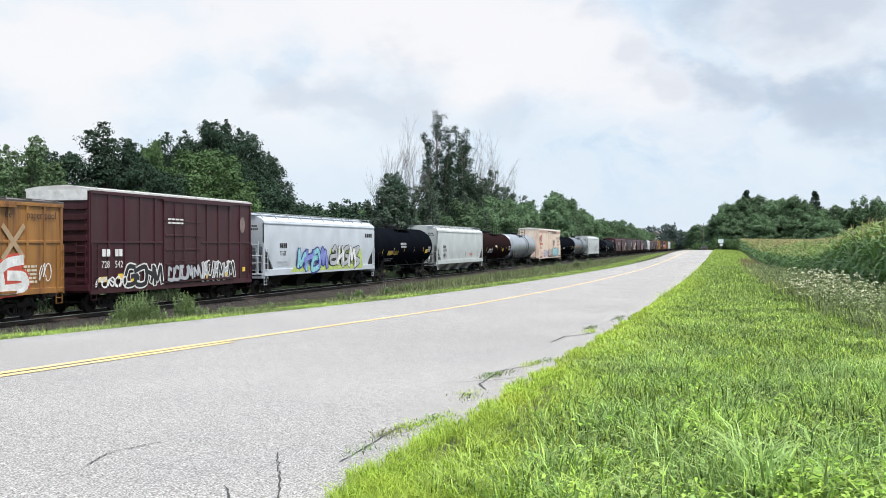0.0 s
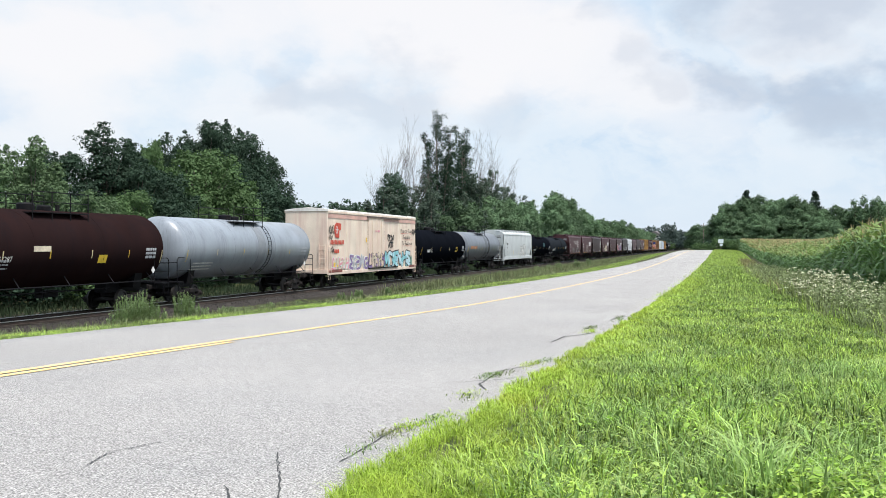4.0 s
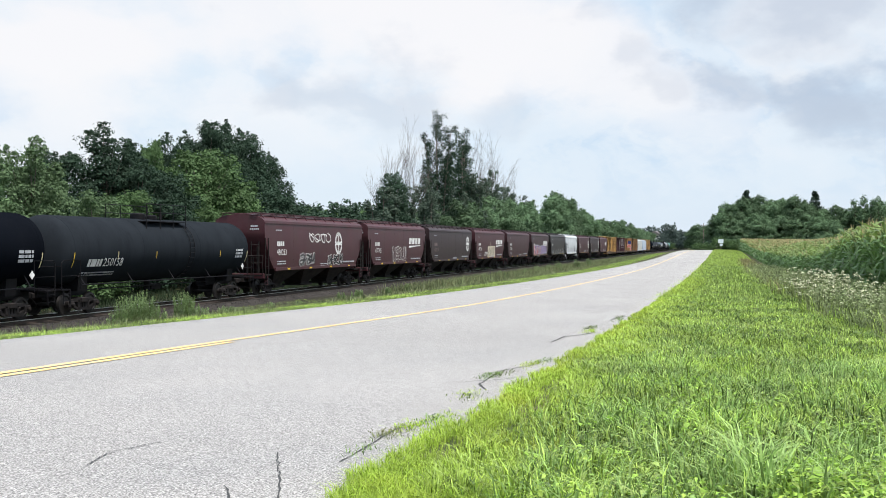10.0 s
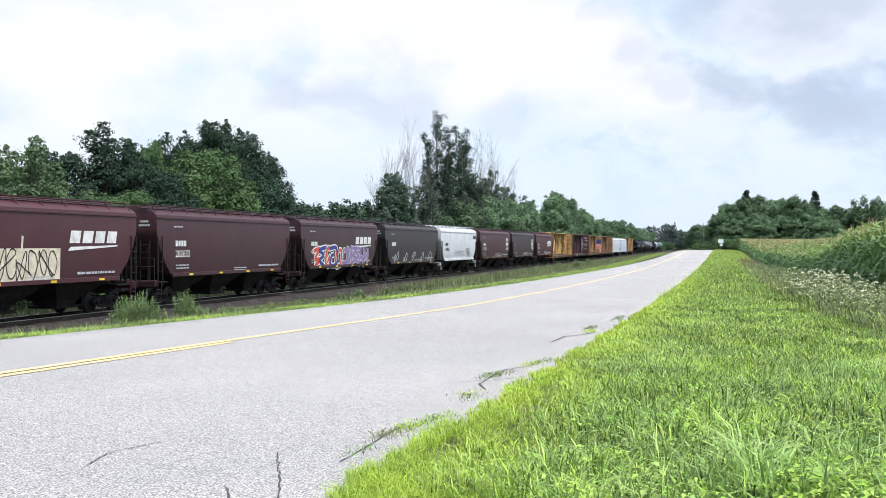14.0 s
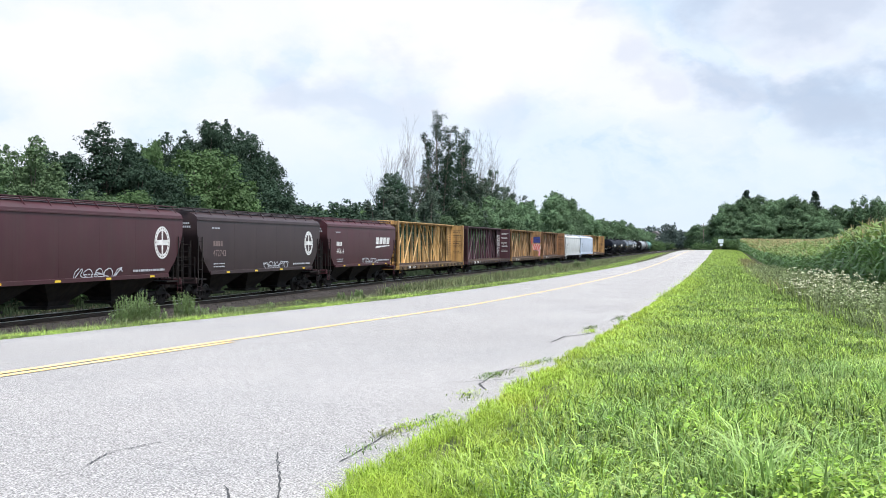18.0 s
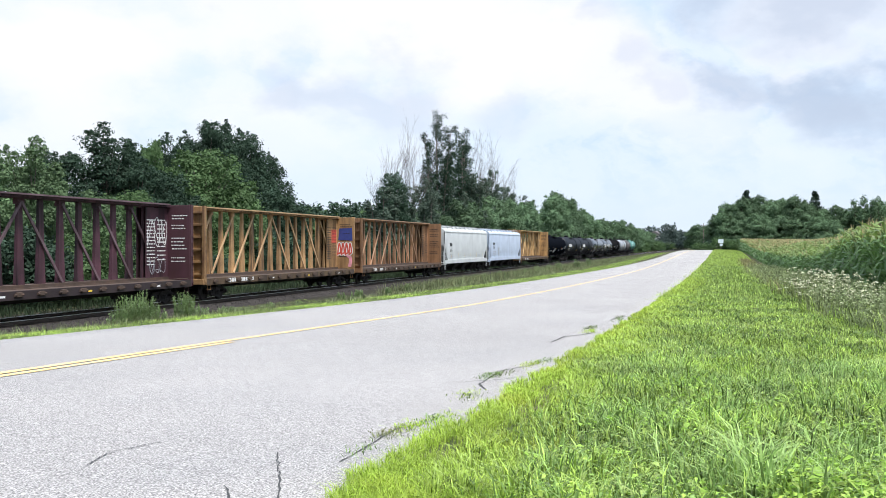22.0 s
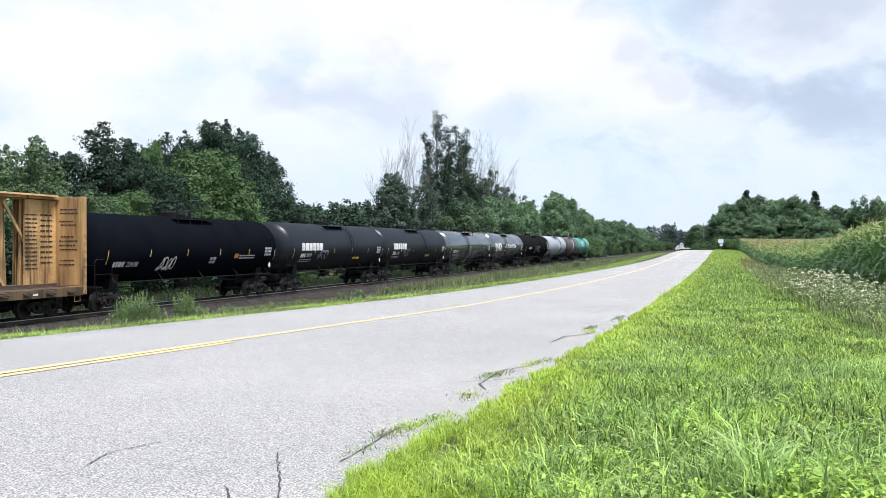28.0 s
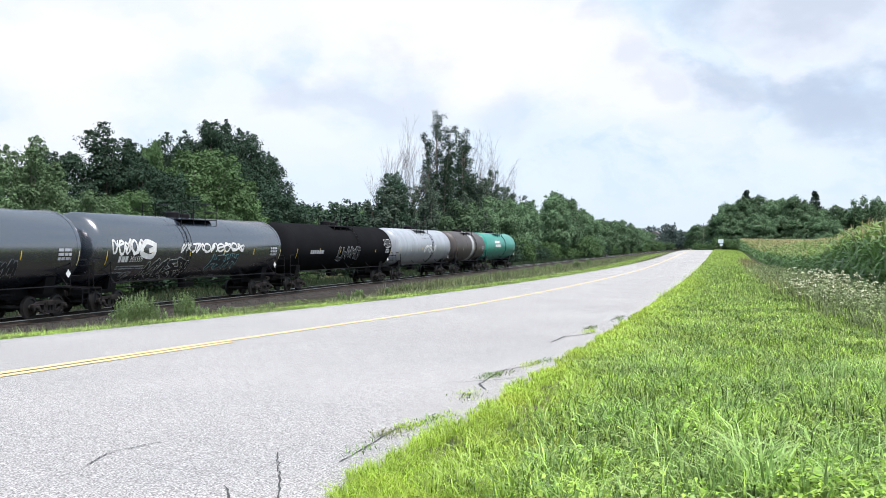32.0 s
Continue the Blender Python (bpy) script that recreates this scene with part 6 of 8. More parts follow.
def tree_meshes(key, seed, height, spread, kind="broad", leaves=9000, size=0.16, leaf=None, lobes=40, low=0.12, top_fray=0.2):
    """Trunk, limb and crown meshes of one tree form."""
    def build():
        rng = np.random.default_rng(seed)
        trunk, limbs = Geo(), Geo()
        r0 = 0.016 * height + 0.05
        C, R = [], []
        if kind in ("broad", "shrub"):
            path = [(0.05 * height * f * f * math.sin(seed), 0.1 * math.sin(5 * f + seed), f * height * 0.70) for f in np.linspace(0, 1, 7)]
            trunk.tube(path, [r0 * (1 - 0.85 * i / 6) for i in range(7)], 8)
            mid = height * (0.5 + low / 2)
            half = height * (1 - low) / 2
            for k in range(lobes):
                u = -0.85 + 1.85 * (k + 0.5) / lobes
                ang = k * 2.39996 + rng.uniform(-0.35, 0.35)
                cr = spread * rng.uniform(0.28, 0.48) * (1.0 - 0.30 * max(u, 0))
                ring = math.sqrt(max(0.0, 1 - u * u)) ** 0.7
                q = max(0.0, (spread * (1.0 + 0.22 * math.sin(2 * ang + seed) + rng.uniform(-0.20, 0.12)) - cr) * ring)
                zc = mid + (half - cr * 0.6) * u + rng.uniform(-0.05, 0.05) * height
                e = np.array([math.cos(ang) * q, math.sin(ang) * q, zc])
                C.append(e)
                R.append(cr)
                f = min(0.95, max(0.15, zc / height - 0.15))
                i = min(int(f / 0.7 * 6), 5)
                a = np.array(path[i])
                limbs.tube([a, (a + e) / 2 + [0, 0, -0.03 * height], e], [r0 * 0.40 * (1 - 0.5 * f), r0 * 0.22, r0 * 0.06], 5)
            # sprigs over the outline
            n = int(lobes * top_fray * 10)
            pick = rng.integers(0, lobes, n)
            for k in pick:
                d = C[k] - np.array([0, 0, mid])
                d = d / (np.linalg.norm(d) + 1e-6) + rng.normal(size=3) * 0.45 + [0, 0, 0.35]
                C.append(C[k] + d / np.linalg.norm(d) * R[k] * rng.uniform(0.85, 1.35) * [1, 1, 0.9])
                R.append(R[k] * rng.uniform(0.16, 0.32))
        else:
            # several ascending stems, small separate tufts along rising twigs
            stems = 4 if kind == "poplar" else 3
            for j in range(stems):
                a0 = j * 6.28 / stems + seed
                far = spread * (0.0 if j == 0 else 0.55)
                ht = height * (1.0 if j == 0 else rng.uniform(0.72, 0.92))
                path = [(math.cos(a0) * far * f ** 0.8 + 0.15 * math.sin(6 * f + j), math.sin(a0) * far * f ** 0.8, f * ht) for f in np.linspace(0, 1, 8)]
                trunk.tube(path, [r0 * 0.7 * (1 - 0.88 * i / 7) for i in range(8)], 6)
                n = lobes // stems
                for k in range(n):
                    f = 0.16 + 0.84 * (k + rng.random()) / n
                    i = min(int(f * 7), 6)
                    q = f * 7 - i
                    a = np.array(path[i]) * (1 - q) + np.array(path[i + 1]) * q
                    ang = rng.uniform(0, 6.28)
                    reach = spread * (0.16 + 0.50 * (1 - f) ** 0.6) * rng.uniform(0.3, 1.0)
                    e = a + [math.cos(ang) * reach, math.sin(ang) * reach, reach * rng.uniform(0.7, 1.5)]
                    limbs.tube([a, (a + e) / 2, e], [r0 * 0.16, r0 * 0.10, r0 * 0.04], 4)
                    for g in np.linspace(0.35, 1.05, 4):
                        C.append(a + (e - a) * g + rng.normal(size=3) * spread * 0.05)
                        R.append(spread * rng.uniform(0.07, 0.15) * (1.35 - 0.5 * f))
        R = np.array(R)
        w = R ** 2
        per = np.maximum(3, (leaves * w / w.sum())).astype(int)
        quads = [pad_leaves(rng, [c], [r], n, size, 0.80 if kind in ("broad", "shrub") else 1.0, 0.14 if kind in ("broad", "shrub") else 0.35) for c, r, n in zip(C, R, per)]
        crown = quads_mesh("crown", np.concatenate(quads), leaf or LEAF)
        return trunk.mesh("trunk", BARK, 40), limbs.mesh("branchwork", BARK, 40), crown
    return shared(("tree", key), build)


FORM = {}


def form(key, seed, height, spread, *rest, **more):
    FORM[key] = (height, spread)
    tree_meshes(key, seed, height, spread, *rest, **more)


def tree(name, key, x, y, tall, half, turn, label, group="trees behind the track", z=None):
    """A tree of the given form, tall metres high and half metres from stem to crown's edge."""
    t, l, c = SHARED[("tree", key)]
    ob = thing(name, pose(x, y, float(ground_z(x, y)) - 0.1 if z is None else z, 0, 0, turn), label, "shrub" if name == "shrub" else "tree", group)
    w = half / FORM[key][1]
    ob.scale = (w, w, tall / FORM[key][0])
    part("trunk", t, None, ob)
    part("branchwork", l, None, ob)
    part("crown", c, None, ob)
    return ob


def dead_tree(x, y, height, seed):
    def build():
        rng = random.Random(seed)
        g = Geo()

        def branch(p, d, length, r, depth):
            pts, q = [Vector(p)], Vector(d).normalized()
            for k in range(4):
                q = (q + Vector((rng.uniform(-0.13, 0.13), rng.uniform(-0.13, 0.13), 0.06))).normalized()
                pts.append(pts[-1] + q * length / 4)
            g.tube(pts, [r * (1 - 0.2 * i) for i in range(5)], 4, False)
            if depth:
                for k in range(7 if depth > 1 else 5):
                    f = rng.uniform(0.3, 0.95)
                    i = min(int(f * 4), 3)
                    a = rng.uniform(0, 6.28)
                    branch(pts[i].lerp(pts[i + 1], f * 4 - i), q + Vector((math.cos(a), math.sin(a), 0.2)) * 0.42, length * rng.uniform(0.35, 0.55), r * 0.45, depth - 1)
        branch((0, 0, 0), (0, 0, 1), 10.0, 0.048, 3)
        return g.mesh("trunk", DEADWOOD)
    me = shared(("dead", seed), build)
    ob = thing("dead_tree", pose(x, y, float(ground_z(x, y)) - 0.1, 0, 0, seed * 77), "bare grey dead tree with thin upright twigs", "tree", "dead trees behind the track")
    s = height / 10.0
    ob.scale = (s, s, s)
    part("trunk", me, None, ob)


def spruce_mesh():
    rng = np.random.default_rng(5)
    quads = []
    for k in range(22):
        z = 2 + 15.8 * k / 22 + rng.uniform(-0.15, 0.15)
        r = min(3.6, 0.44 * (18.2 - z) + 0.1)
        for b in range(11):
            a = rng.uniform(0, 6.28)
            n = 24
            f = rng.random(n)
            rr = r * f * rng.uniform(0.6, 1.1)
            p = np.stack([np.cos(a) * rr, np.sin(a) * rr, z - 0.22 * rr + 0.2 * f * f * r], 1) + rng.normal(size=(n, 3)) * [0.14, 0.14, 0.10]
            u, w = rng.normal(size=(n, 3)) * 0.2, rng.normal(size=(n, 3)) * [0.14, 0.14, 0.16]
            quads.append(np.stack([p - u, p - w, p + u, p + w], 1))
    return Geo().tube([(0, 0, 0), (0, 0, 18)], [0.35, 0.04], 8).mesh("trunk", BARK), quads_mesh("crown", np.concatenate(quads), LEAF_DARK)


form("oak", 1, 12, 2.9, "broad", 42000, 0.105, None, 40)
form("oak2", 2, 12, 2.9, "broad", 42000, 0.105, None, 36)
form("airy", 12, 12, 2.7, "broad", 32000, 0.10, None, 36, 0.1, 0.55)
form("maple", 3, 10, 3.0, "broad", 40000, 0.10, LEAF_LIGHT, 44, 0.05)
form("sapling", 14, 9, 2.8, "broad", 36000, 0.10, LEAF_HEDGE, 40, 0.03, 0.4)
form("poplar", 4, 25, 5.6, "poplar", 24000, 0.15, LEAF, 150)
form("thin", 5, 12, 3.2, "thin", 9000, 0.15, LEAF_SCRUB, 66)
form("bush", 6, 4.5, 2.8, "shrub", 8000, 0.12, None, 22, 0.0)
form("bush2", 7, 4.0, 2.8, "shrub", 8000, 0.12, LEAF_LIGHT, 22, 0.0)
form("far_oak", 8, 15, 5.2, "broad", 24000, 0.24, LEAF_MID_HAZE, 34, 0.04)
form("far_oak2", 9, 15, 5.2, "broad", 24000, 0.24, LEAF_MID_HAZE, 30, 0.04)
form("far_airy", 13, 16, 6.0, "thin", 9000, 0.24, LEAF_MID_HAZE, 54)
form("haze_oak", 10, 16, 7.0, "broad", 8000, 0.42, LEAF_FAR_HAZE, 36, 0.02)


def left_woods():
    dark, light = "dense dark-green broadleaf tree behind the track", "lighter green broadleaf tree behind the track"
    rows = [("sapling", -40.5, 49, 8.6, 2.6, light), ("sapling", -41, 55.5, 9.4, 2.3, light), ("sapling", -44, 60, 8.4, 2.2, light), ("airy", -45, 70, 12.1, 2.7, "dark-green tree with an airy twiggy top"),
            ("oak", -46.5, 66, 9.8, 2.6, dark), ("oak2", -46, 75, 10.6, 2.4, dark), ("maple", -46, 78.5, 12.0, 1.5, light), ("oak2", -52, 86, 12.9, 2.6, dark), ("airy", -51, 91, 13.6, 2.6, "dark-green tree with an airy twiggy top"),
            ("oak", -49, 94, 15.0, 3.0, dark), ("oak2", -49.5, 98.5, 15.8, 2.7, dark), ("oak", -49, 103, 15.0, 2.9, dark), ("oak2", -49, 107.5, 13.5, 2.6, dark), ("oak", -49.5, 110.5, 11.6, 2.4, dark),
            ("maple", -43, 82.5, 11.6, 3.6, light), ("maple", -42, 86.5, 8.8, 2.8, light), ("oak2", -42, 70.5, 9.6, 2.2, "dome of dark leaves overgrown by creepers"), ("oak", -41.5, 73.5, 8.8, 2.2, "dome of dark leaves overgrown by creepers"),
            ("sapling", -40, 61.5, 6.6, 2.2, light), ("maple", -40.5, 66, 7.2, 2.2, light), ("oak", -44, 90, 9.0, 3.0, dark), ("oak2", -44, 95, 9.2, 3.0, dark), ("oak", -45, 101, 8.6, 3.0, dark), ("maple", -40, 78, 6.4, 2.0, light)]
    for i, (k, x, y, tall, half, lab) in enumerate(rows):
        tree("tree", k, x, y, tall, half * 1.12, i * 57, lab)
    airy = "tall airy poplar with small dark leaves"
    tree("tree", "poplar", -46, 171, 25.4, 5.0, 20, airy)
    tree("tree", "poplar", -46, 190, 24.4, 5.8, 140, airy)
    tree("tree", "oak", -46, 146, 13.4, 3.2, 75, "dense dark-green tree beside bare stems")
    tree("tree", "thin", -45, 139, 11.2, 4.0, 10, "slender dark-green tree among scrub")
    for i, (x, y, tall, half) in enumerate([(-46, 152, 12.0, 3.2), (-44, 160, 11.5, 3.2), (-46, 166, 14, 3.6), (-45, 176, 14.5, 4.2), (-44, 188, 15.5, 4.0), (-46, 196, 16.5, 4.2), (-45, 205, 15.5, 4.0), (-46, 215, 18.6, 3.4), (-45, 222, 15.5, 3.6), (-46, 232, 16.0, 3.6), (-44, 240, 14.5, 3.4)]):
        tree("tree", "thin", x, y, tall, half, i * 71, "slender dark-green tree among scrub")
    for i, (x, y, tall, half) in enumerate([(-45, 164, 9.0, 4.0), (-44, 174, 10.5, 4.2), (-45, 185, 11.5, 4.5), (-44, 196, 12.5, 4.5), (-44, 208, 12.5, 4.6), (-43, 220, 12.5, 4.6), (-42, 231, 13.0, 4.6)]):
        tree("tree", "far_oak2" if i % 2 else "far_oak", x, y, tall, half, i * 47, dark)
    for i, (x, y, tall, half) in enumerate([(-38, 246, 14.4, 4.6), (-38, 256, 16.2, 4.8), (-38, 268, 14.6, 4.6), (-37.5, 284, 13.4, 4.8), (-37, 302, 12.4, 5.0), (-36, 322, 11.2, 5.0), (-36, 345, 10.6, 5.0), (-36, 372, 11.8, 5.6), (-36, 404, 12.2, 5.6), (-36, 440, 11.0, 5.6), (-36, 480, 10.2, 5.6), (-38, 520, 9.4, 5.6)]):
        tree("tree", ("far_oak2", "far_oak")[i % 2], x, y, tall, half, i * 49, dark if i % 3 != 1 else light)
    for i, (x, y, tall) in enumerate([(-40, 560, 11), (-43, 600, 12.5), (-41, 640, 11.5), (-46, 620, 13.5)]):
        tree("tree", "far_oak", x, y, tall, 5.6, i * 37, light)
    for i, (x, y) in enumerate([(-33, 560), (-32, 590), (-31, 620), (-29, 600), (-35, 520), (-34, 480), (-34, 262), (-33.5, 276)]):
        tree("shrub", "bush2", x, y, 5.4, 5.0, i * 57, "bright green roadside shrub beyond the track", "shrubs behind the track")
    for i, (x, y, h) in enumerate([(-48, 155, 14.5), (-48, 160, 15.6), (-49, 164, 15.2), (-47, 166, 14.5), (-48, 146, 11), (-50, 176, 14), (-48, 196, 16.5), (-50, 206, 19), (-50, 214, 19.5), (-50, 222, 18.5), (-50, 233, 19), (-49, 244, 17), (-50, 256, 16), (-49, 228, 18)]):
        dead_tree(x, y, h, 1 + i % 4)
    rng = random.Random(4)
    y = 28.0
    while y < 420:
        x = rng.uniform(-40, -35.5) if y < 240 else rng.uniform(-36, -33)
        q = rng.uniform(0.6, 1.05)
        tree("shrub", rng.choice(("bush", "bush", "bush2")), x, y, 4.4 * q, 3.2 * q, rng.uniform(0, 360), "green roadside shrub beyond the track", "shrubs behind the track")
        y += rng.uniform(2.2, 3.4) * (1 + y / 140)
    # the far hedge in the gap
    for i in range(24):
        tree("shrub", "bush" if i % 3 else "bush2", -62 + i * 0.45 + (i % 2), 128 + i * 3.2, 8.4 + 0.6 * (i % 3), 6.5, i * 43, "far hedge shrub, dark green", "far hedge")


def far_woods():
    big = "large dark tree at the edge of the field"
    rows = [(-9, 450, 11.0, 5.0, 1), (0.2, 354, 12.0, 4.6, 0), (3.0, 352, 15.0, 5.5, 1), (7.5, 352, 17.0, 6.5, 0), (13, 356, 17.0, 6.5, 1), (18, 354, 16.4, 6.0, 0), (23, 352, 16.6, 6.0, 1), (27, 356, 15.6, 5.5, 0),
            (33, 356, 13.0, 5.5, 1), (37, 356, 13.8, 5.5, 1), (41, 358, 13.6, 5.5, 0), (46, 360, 13.4, 6.0, 1), (51, 362, 13.6, 6.0, 0), (56, 360, 14.6, 6.0, 1), (62, 362, 15.5, 6.0, 0), (10, 368, 17.5, 6.0, 1), (21, 368, 17.0, 6.0, 0), (30, 368, 14.5, 6.0, 0),
            (20, 346, 11.0, 5.5, 0), (5, 346, 10.0, 5.0, 1), (12, 346, 11.5, 5.5, 0), (27, 346, 11.0, 5.5, 1), (34, 348, 9.5, 5.0, 0)]
    for i, (x, y, tall, half, k) in enumerate(rows):
        tree("tree", ("far_oak", "far_oak2")[k], x, y, tall, half, i * 61, big, "trees beyond the corn")
    for i in range(22):
        tree("shrub", "bush" if i % 3 else "bush2", -5 + i * 1.7, 340 + 3 * (i % 3), 2.8 + 0.5 * (i % 4), 3.0, i * 67, "dark undergrowth below the far trees", "undergrowth beyond the corn")
    for x, y, tall, turn in ((44.5, 350, 16.0, 30), (49, 352, 15.6, 110), (53, 354, 14.5, 200)):
        tree("tree", "far_airy", x, y, tall, 6.5, turn, "tall airy tree at the edge of the field", "trees beyond the corn")
    tr, cr = spruce_mesh()
    for x, y, s in ((8.8, 354, 1.14), (30.2, 357, 1.10)):
        ob = thing("spruce", pose(x, y, float(ground_z(x, y)), 0, 0, x * 9), "tall dark spruce rising above the other trees", "tree", "trees beyond the corn")
        ob.scale = (s, s, s)
        part("trunk", tr, None, ob)
        part("crown", cr, None, ob)
    for i, (x, y, s) in enumerate([(-29, 660, 1.05), (-42, 700, 1.0), (-20, 640, 0.72), (-26, 700, 0.85), (-12, 620, 0.70), (-8, 560, 0.72), (-6, 500, 0.75), (-30, 600, 0.6), (-16, 760, 0.9), (-46, 620, 0.8), (-60, 760, 1.0), (-75, 860, 1.1)]):
        tree("tree", "haze_oak", x, y, 15.2 * s, 6.6 * s, i * 83, "distant tree along the road, haze in its leaf colour", "distant trees")


left_woods()
far_woods()


# ---- grass and weeds ----
def blades(name, rng, x, y, h, w, mat, lean=0.5, label="", z=None, twist=None, mid=False, far=False):
    """One mesh of bent grass blades rooted at x, y."""
    n = len(x)
    z = ground_z(x, y) - 0.01 if z is None else z
    a = rng.uniform(0, 2 * np.pi, n) if twist is None else twist
    d = np.stack([np.cos(a), np.sin(a), np.zeros(n)], 1)
    s = np.stack([-np.sin(a), np.cos(a), np.zeros(n)], 1)
    s = s * np.cos(0.6) + d * (rng.uniform(-0.6, 0.6, n))[:, None]
    p = np.stack([x, y, z], 1)
    l = (lean * rng.uniform(0.2, 1.4, n) * h)[:, None]
    hh = h[:, None]
    upv = np.array([0, 0, 1.0])
    w = np.broadcast_to(w, n)[:, None]
    m = p + upv * hh * 0.62 + d * l * 0.30
    t = p + upv * hh * (0.98 - 0.20 * np.clip(l / np.maximum(hh, 1e-6), 0, 1.6)) + d * l
    if far:
        v, b = np.stack([p - s * w / 2, p + s * w / 2, t], 1).reshape(-1, 3), np.arange(n)[:, None] * 3
        f = b + [0, 1, 2]
    elif mid:
        v, b = np.stack([p, m + s * w / 2, t, m - s * w / 2], 1).reshape(-1, 3), np.arange(n)[:, None] * 4
        f = b + [0, 1, 2, 3]
    else:
        v, b = np.stack([p - s * w / 2, p + s * w / 2, m - s * w * 0.42, m + s * w * 0.42, t], 1).reshape(-1, 3), np.arange(n)[:, None] * 5
        f = [*(b + [0, 1, 3, 2]), *(b + [2, 3, 4])]
    me = bpy.data.meshes.new(name)
    me.from_pydata(v, [], f)
    me.materials.append(mat)
    return tagged(new(name, me), label, "grass", kind="stuff")


def clumped(rng, n, x0, x1, y0, y1, scale=1.0, keep=0.35, power=1.0):
    """Points in a rectangle, thinned into patches; power > 1 crowds them towards y0."""
    x = rng.uniform(x0, x1, n)
    y = y0 + (y1 - y0) * rng.random(n) ** power
    q = 0.5 + 0.25 * np.sin(x * 2.1 * scale + 1.7 * np.sin(y * 0.9 * scale)) + 0.25 * np.sin(y * 1.7 * scale + 2.1 * np.sin(x * 1.3 * scale))
    ok = rng.random(n) < keep + (1 - keep) * q
    return x[ok], y[ok]


def in_view(x, y, margin=0.3):
    return (x < 0.150 * y + margin) & (x > -0.80 * y - 1.0)


def tufts(name, rng, x, y, per, h, w, lean, label, mats, radius=0.05, mid=False, far=False):
    """Tufts of blades that fan out from shared roots; each tuft keeps one height and one of the tones."""
    n = len(x)
    hh = h * np.exp(np.clip(rng.normal(size=n), -2, 1.6) * 0.30)
    q = 2.2 * np.exp(-((x + 1.75 - drift(y)) / 0.62) ** 2) + 0.45 * (np.sin(x * 2.9 + 2.0 * np.sin(y * 1.3)) + np.sin(y * 1.7 + 1.6 * np.sin(x * 2.3 + 1))) + rng.normal(size=n)
    edges = np.quantile(q, np.linspace(0, 1, len(mats) + 1))
    edges[-1] += 1
    for i, mat in enumerate(mats):
        sel = np.nonzero((q >= edges[i]) & (q < edges[i + 1]))[0]
        k = np.repeat(sel, per)
        m = len(k)
        a = rng.uniform(0, 2 * np.pi, m)
        r = np.sqrt(rng.random(m)) * radius * (hh[k] / h) * (1 + 0.02 * y[k])
        px, py = x[k] + np.cos(a) * r, y[k] + np.sin(a) * r
        blades(name, rng, px, py, hh[k] * rng.uniform(0.35, 1.1, m), (w(y[k]) if callable(w) else w) * rng.uniform(0.6, 1.3, m), mat, lean, label, None, a + rng.normal(size=m) * 0.5, mid, far)


BARE = ((-1.30, 8.9, 0.19, 0.85), (-1.26, 7.60, 0.20, 0.65), (-1.20, 6.50, 0.17, 0.5), (-1.50, 11.57, 0.16, 0.6), (-1.47, 5.62, 0.12, 0.22), (-1.05, 7.1, 0.10, 0.2))


def worn(x, y):
    """True on the bare patches near the asphalt."""
    d = np.full(np.shape(x), 9.0)
    for cx, cy, rx, ry in BARE:
        d = np.minimum(d, ((x - cx) / rx) ** 2 + ((y - cy) / ry) ** 2 + 0.55 * np.sin(x * 23 + 3 * np.sin(y * 9)) * np.sin(y * 17))
    return (d < 1) & (np.sin(x * 911 + y * 737) < 0.75)


def scatter(rng, n, x0, x1, y0, y1, power=1.0):
    x = rng.uniform(x0, x1, n)
    y = y0 + (y1 - y0) * rng.random(n) ** power
    x = x + drift(y)
    ok = in_view(x, y) & ~worn(x, y)
    return x[ok], y[ok]


def broadleaf(rng, x, y, leaves, size, height, mat, label):
    """Low plants with folded pointed leaves round short stems."""
    n = len(x)
    k = np.repeat(np.arange(n), leaves)
    m = len(k)
    a = rng.uniform(0, 2 * np.pi, m)
    d = np.stack([np.cos(a), np.sin(a), rng.uniform(-0.5, 0.8, m)], 1)
    s = np.stack([-np.sin(a), np.cos(a), rng.normal(size=m) * 0.4], 1)
    l = (size * rng.uniform(0.6, 1.4, m))[:, None]
    up = np.array([0, 0, 1.0])
    p = np.stack([x[k], y[k], ground_z(x[k], y[k])], 1) + rng.normal(size=(m, 3)) * [0.03, 0.03, 0] + up * (height * rng.uniform(0.2, 1.1, m))[:, None]
    mid, tip = p + d * l * 0.5, p + d * l - up * l * 0.18
    v = np.stack([p, mid - s * l * 0.30 + up * l * 0.08, mid - up * l * 0.03, mid + s * l * 0.30 + up * l * 0.08, tip], 1).reshape(-1, 3)
    b = np.arange(m)[:, None] * 5
    me = bpy.data.meshes.new("broadleaf_weeds")
    me.from_pydata(v, [], np.concatenate([b + [0, 2, 1], b + [0, 3, 2], b + [1, 2, 4], b + [2, 3, 4]], 0))
    me.materials.append(mat)
    tagged(new("broadleaf_weeds", me), label, "weeds", kind="stuff")


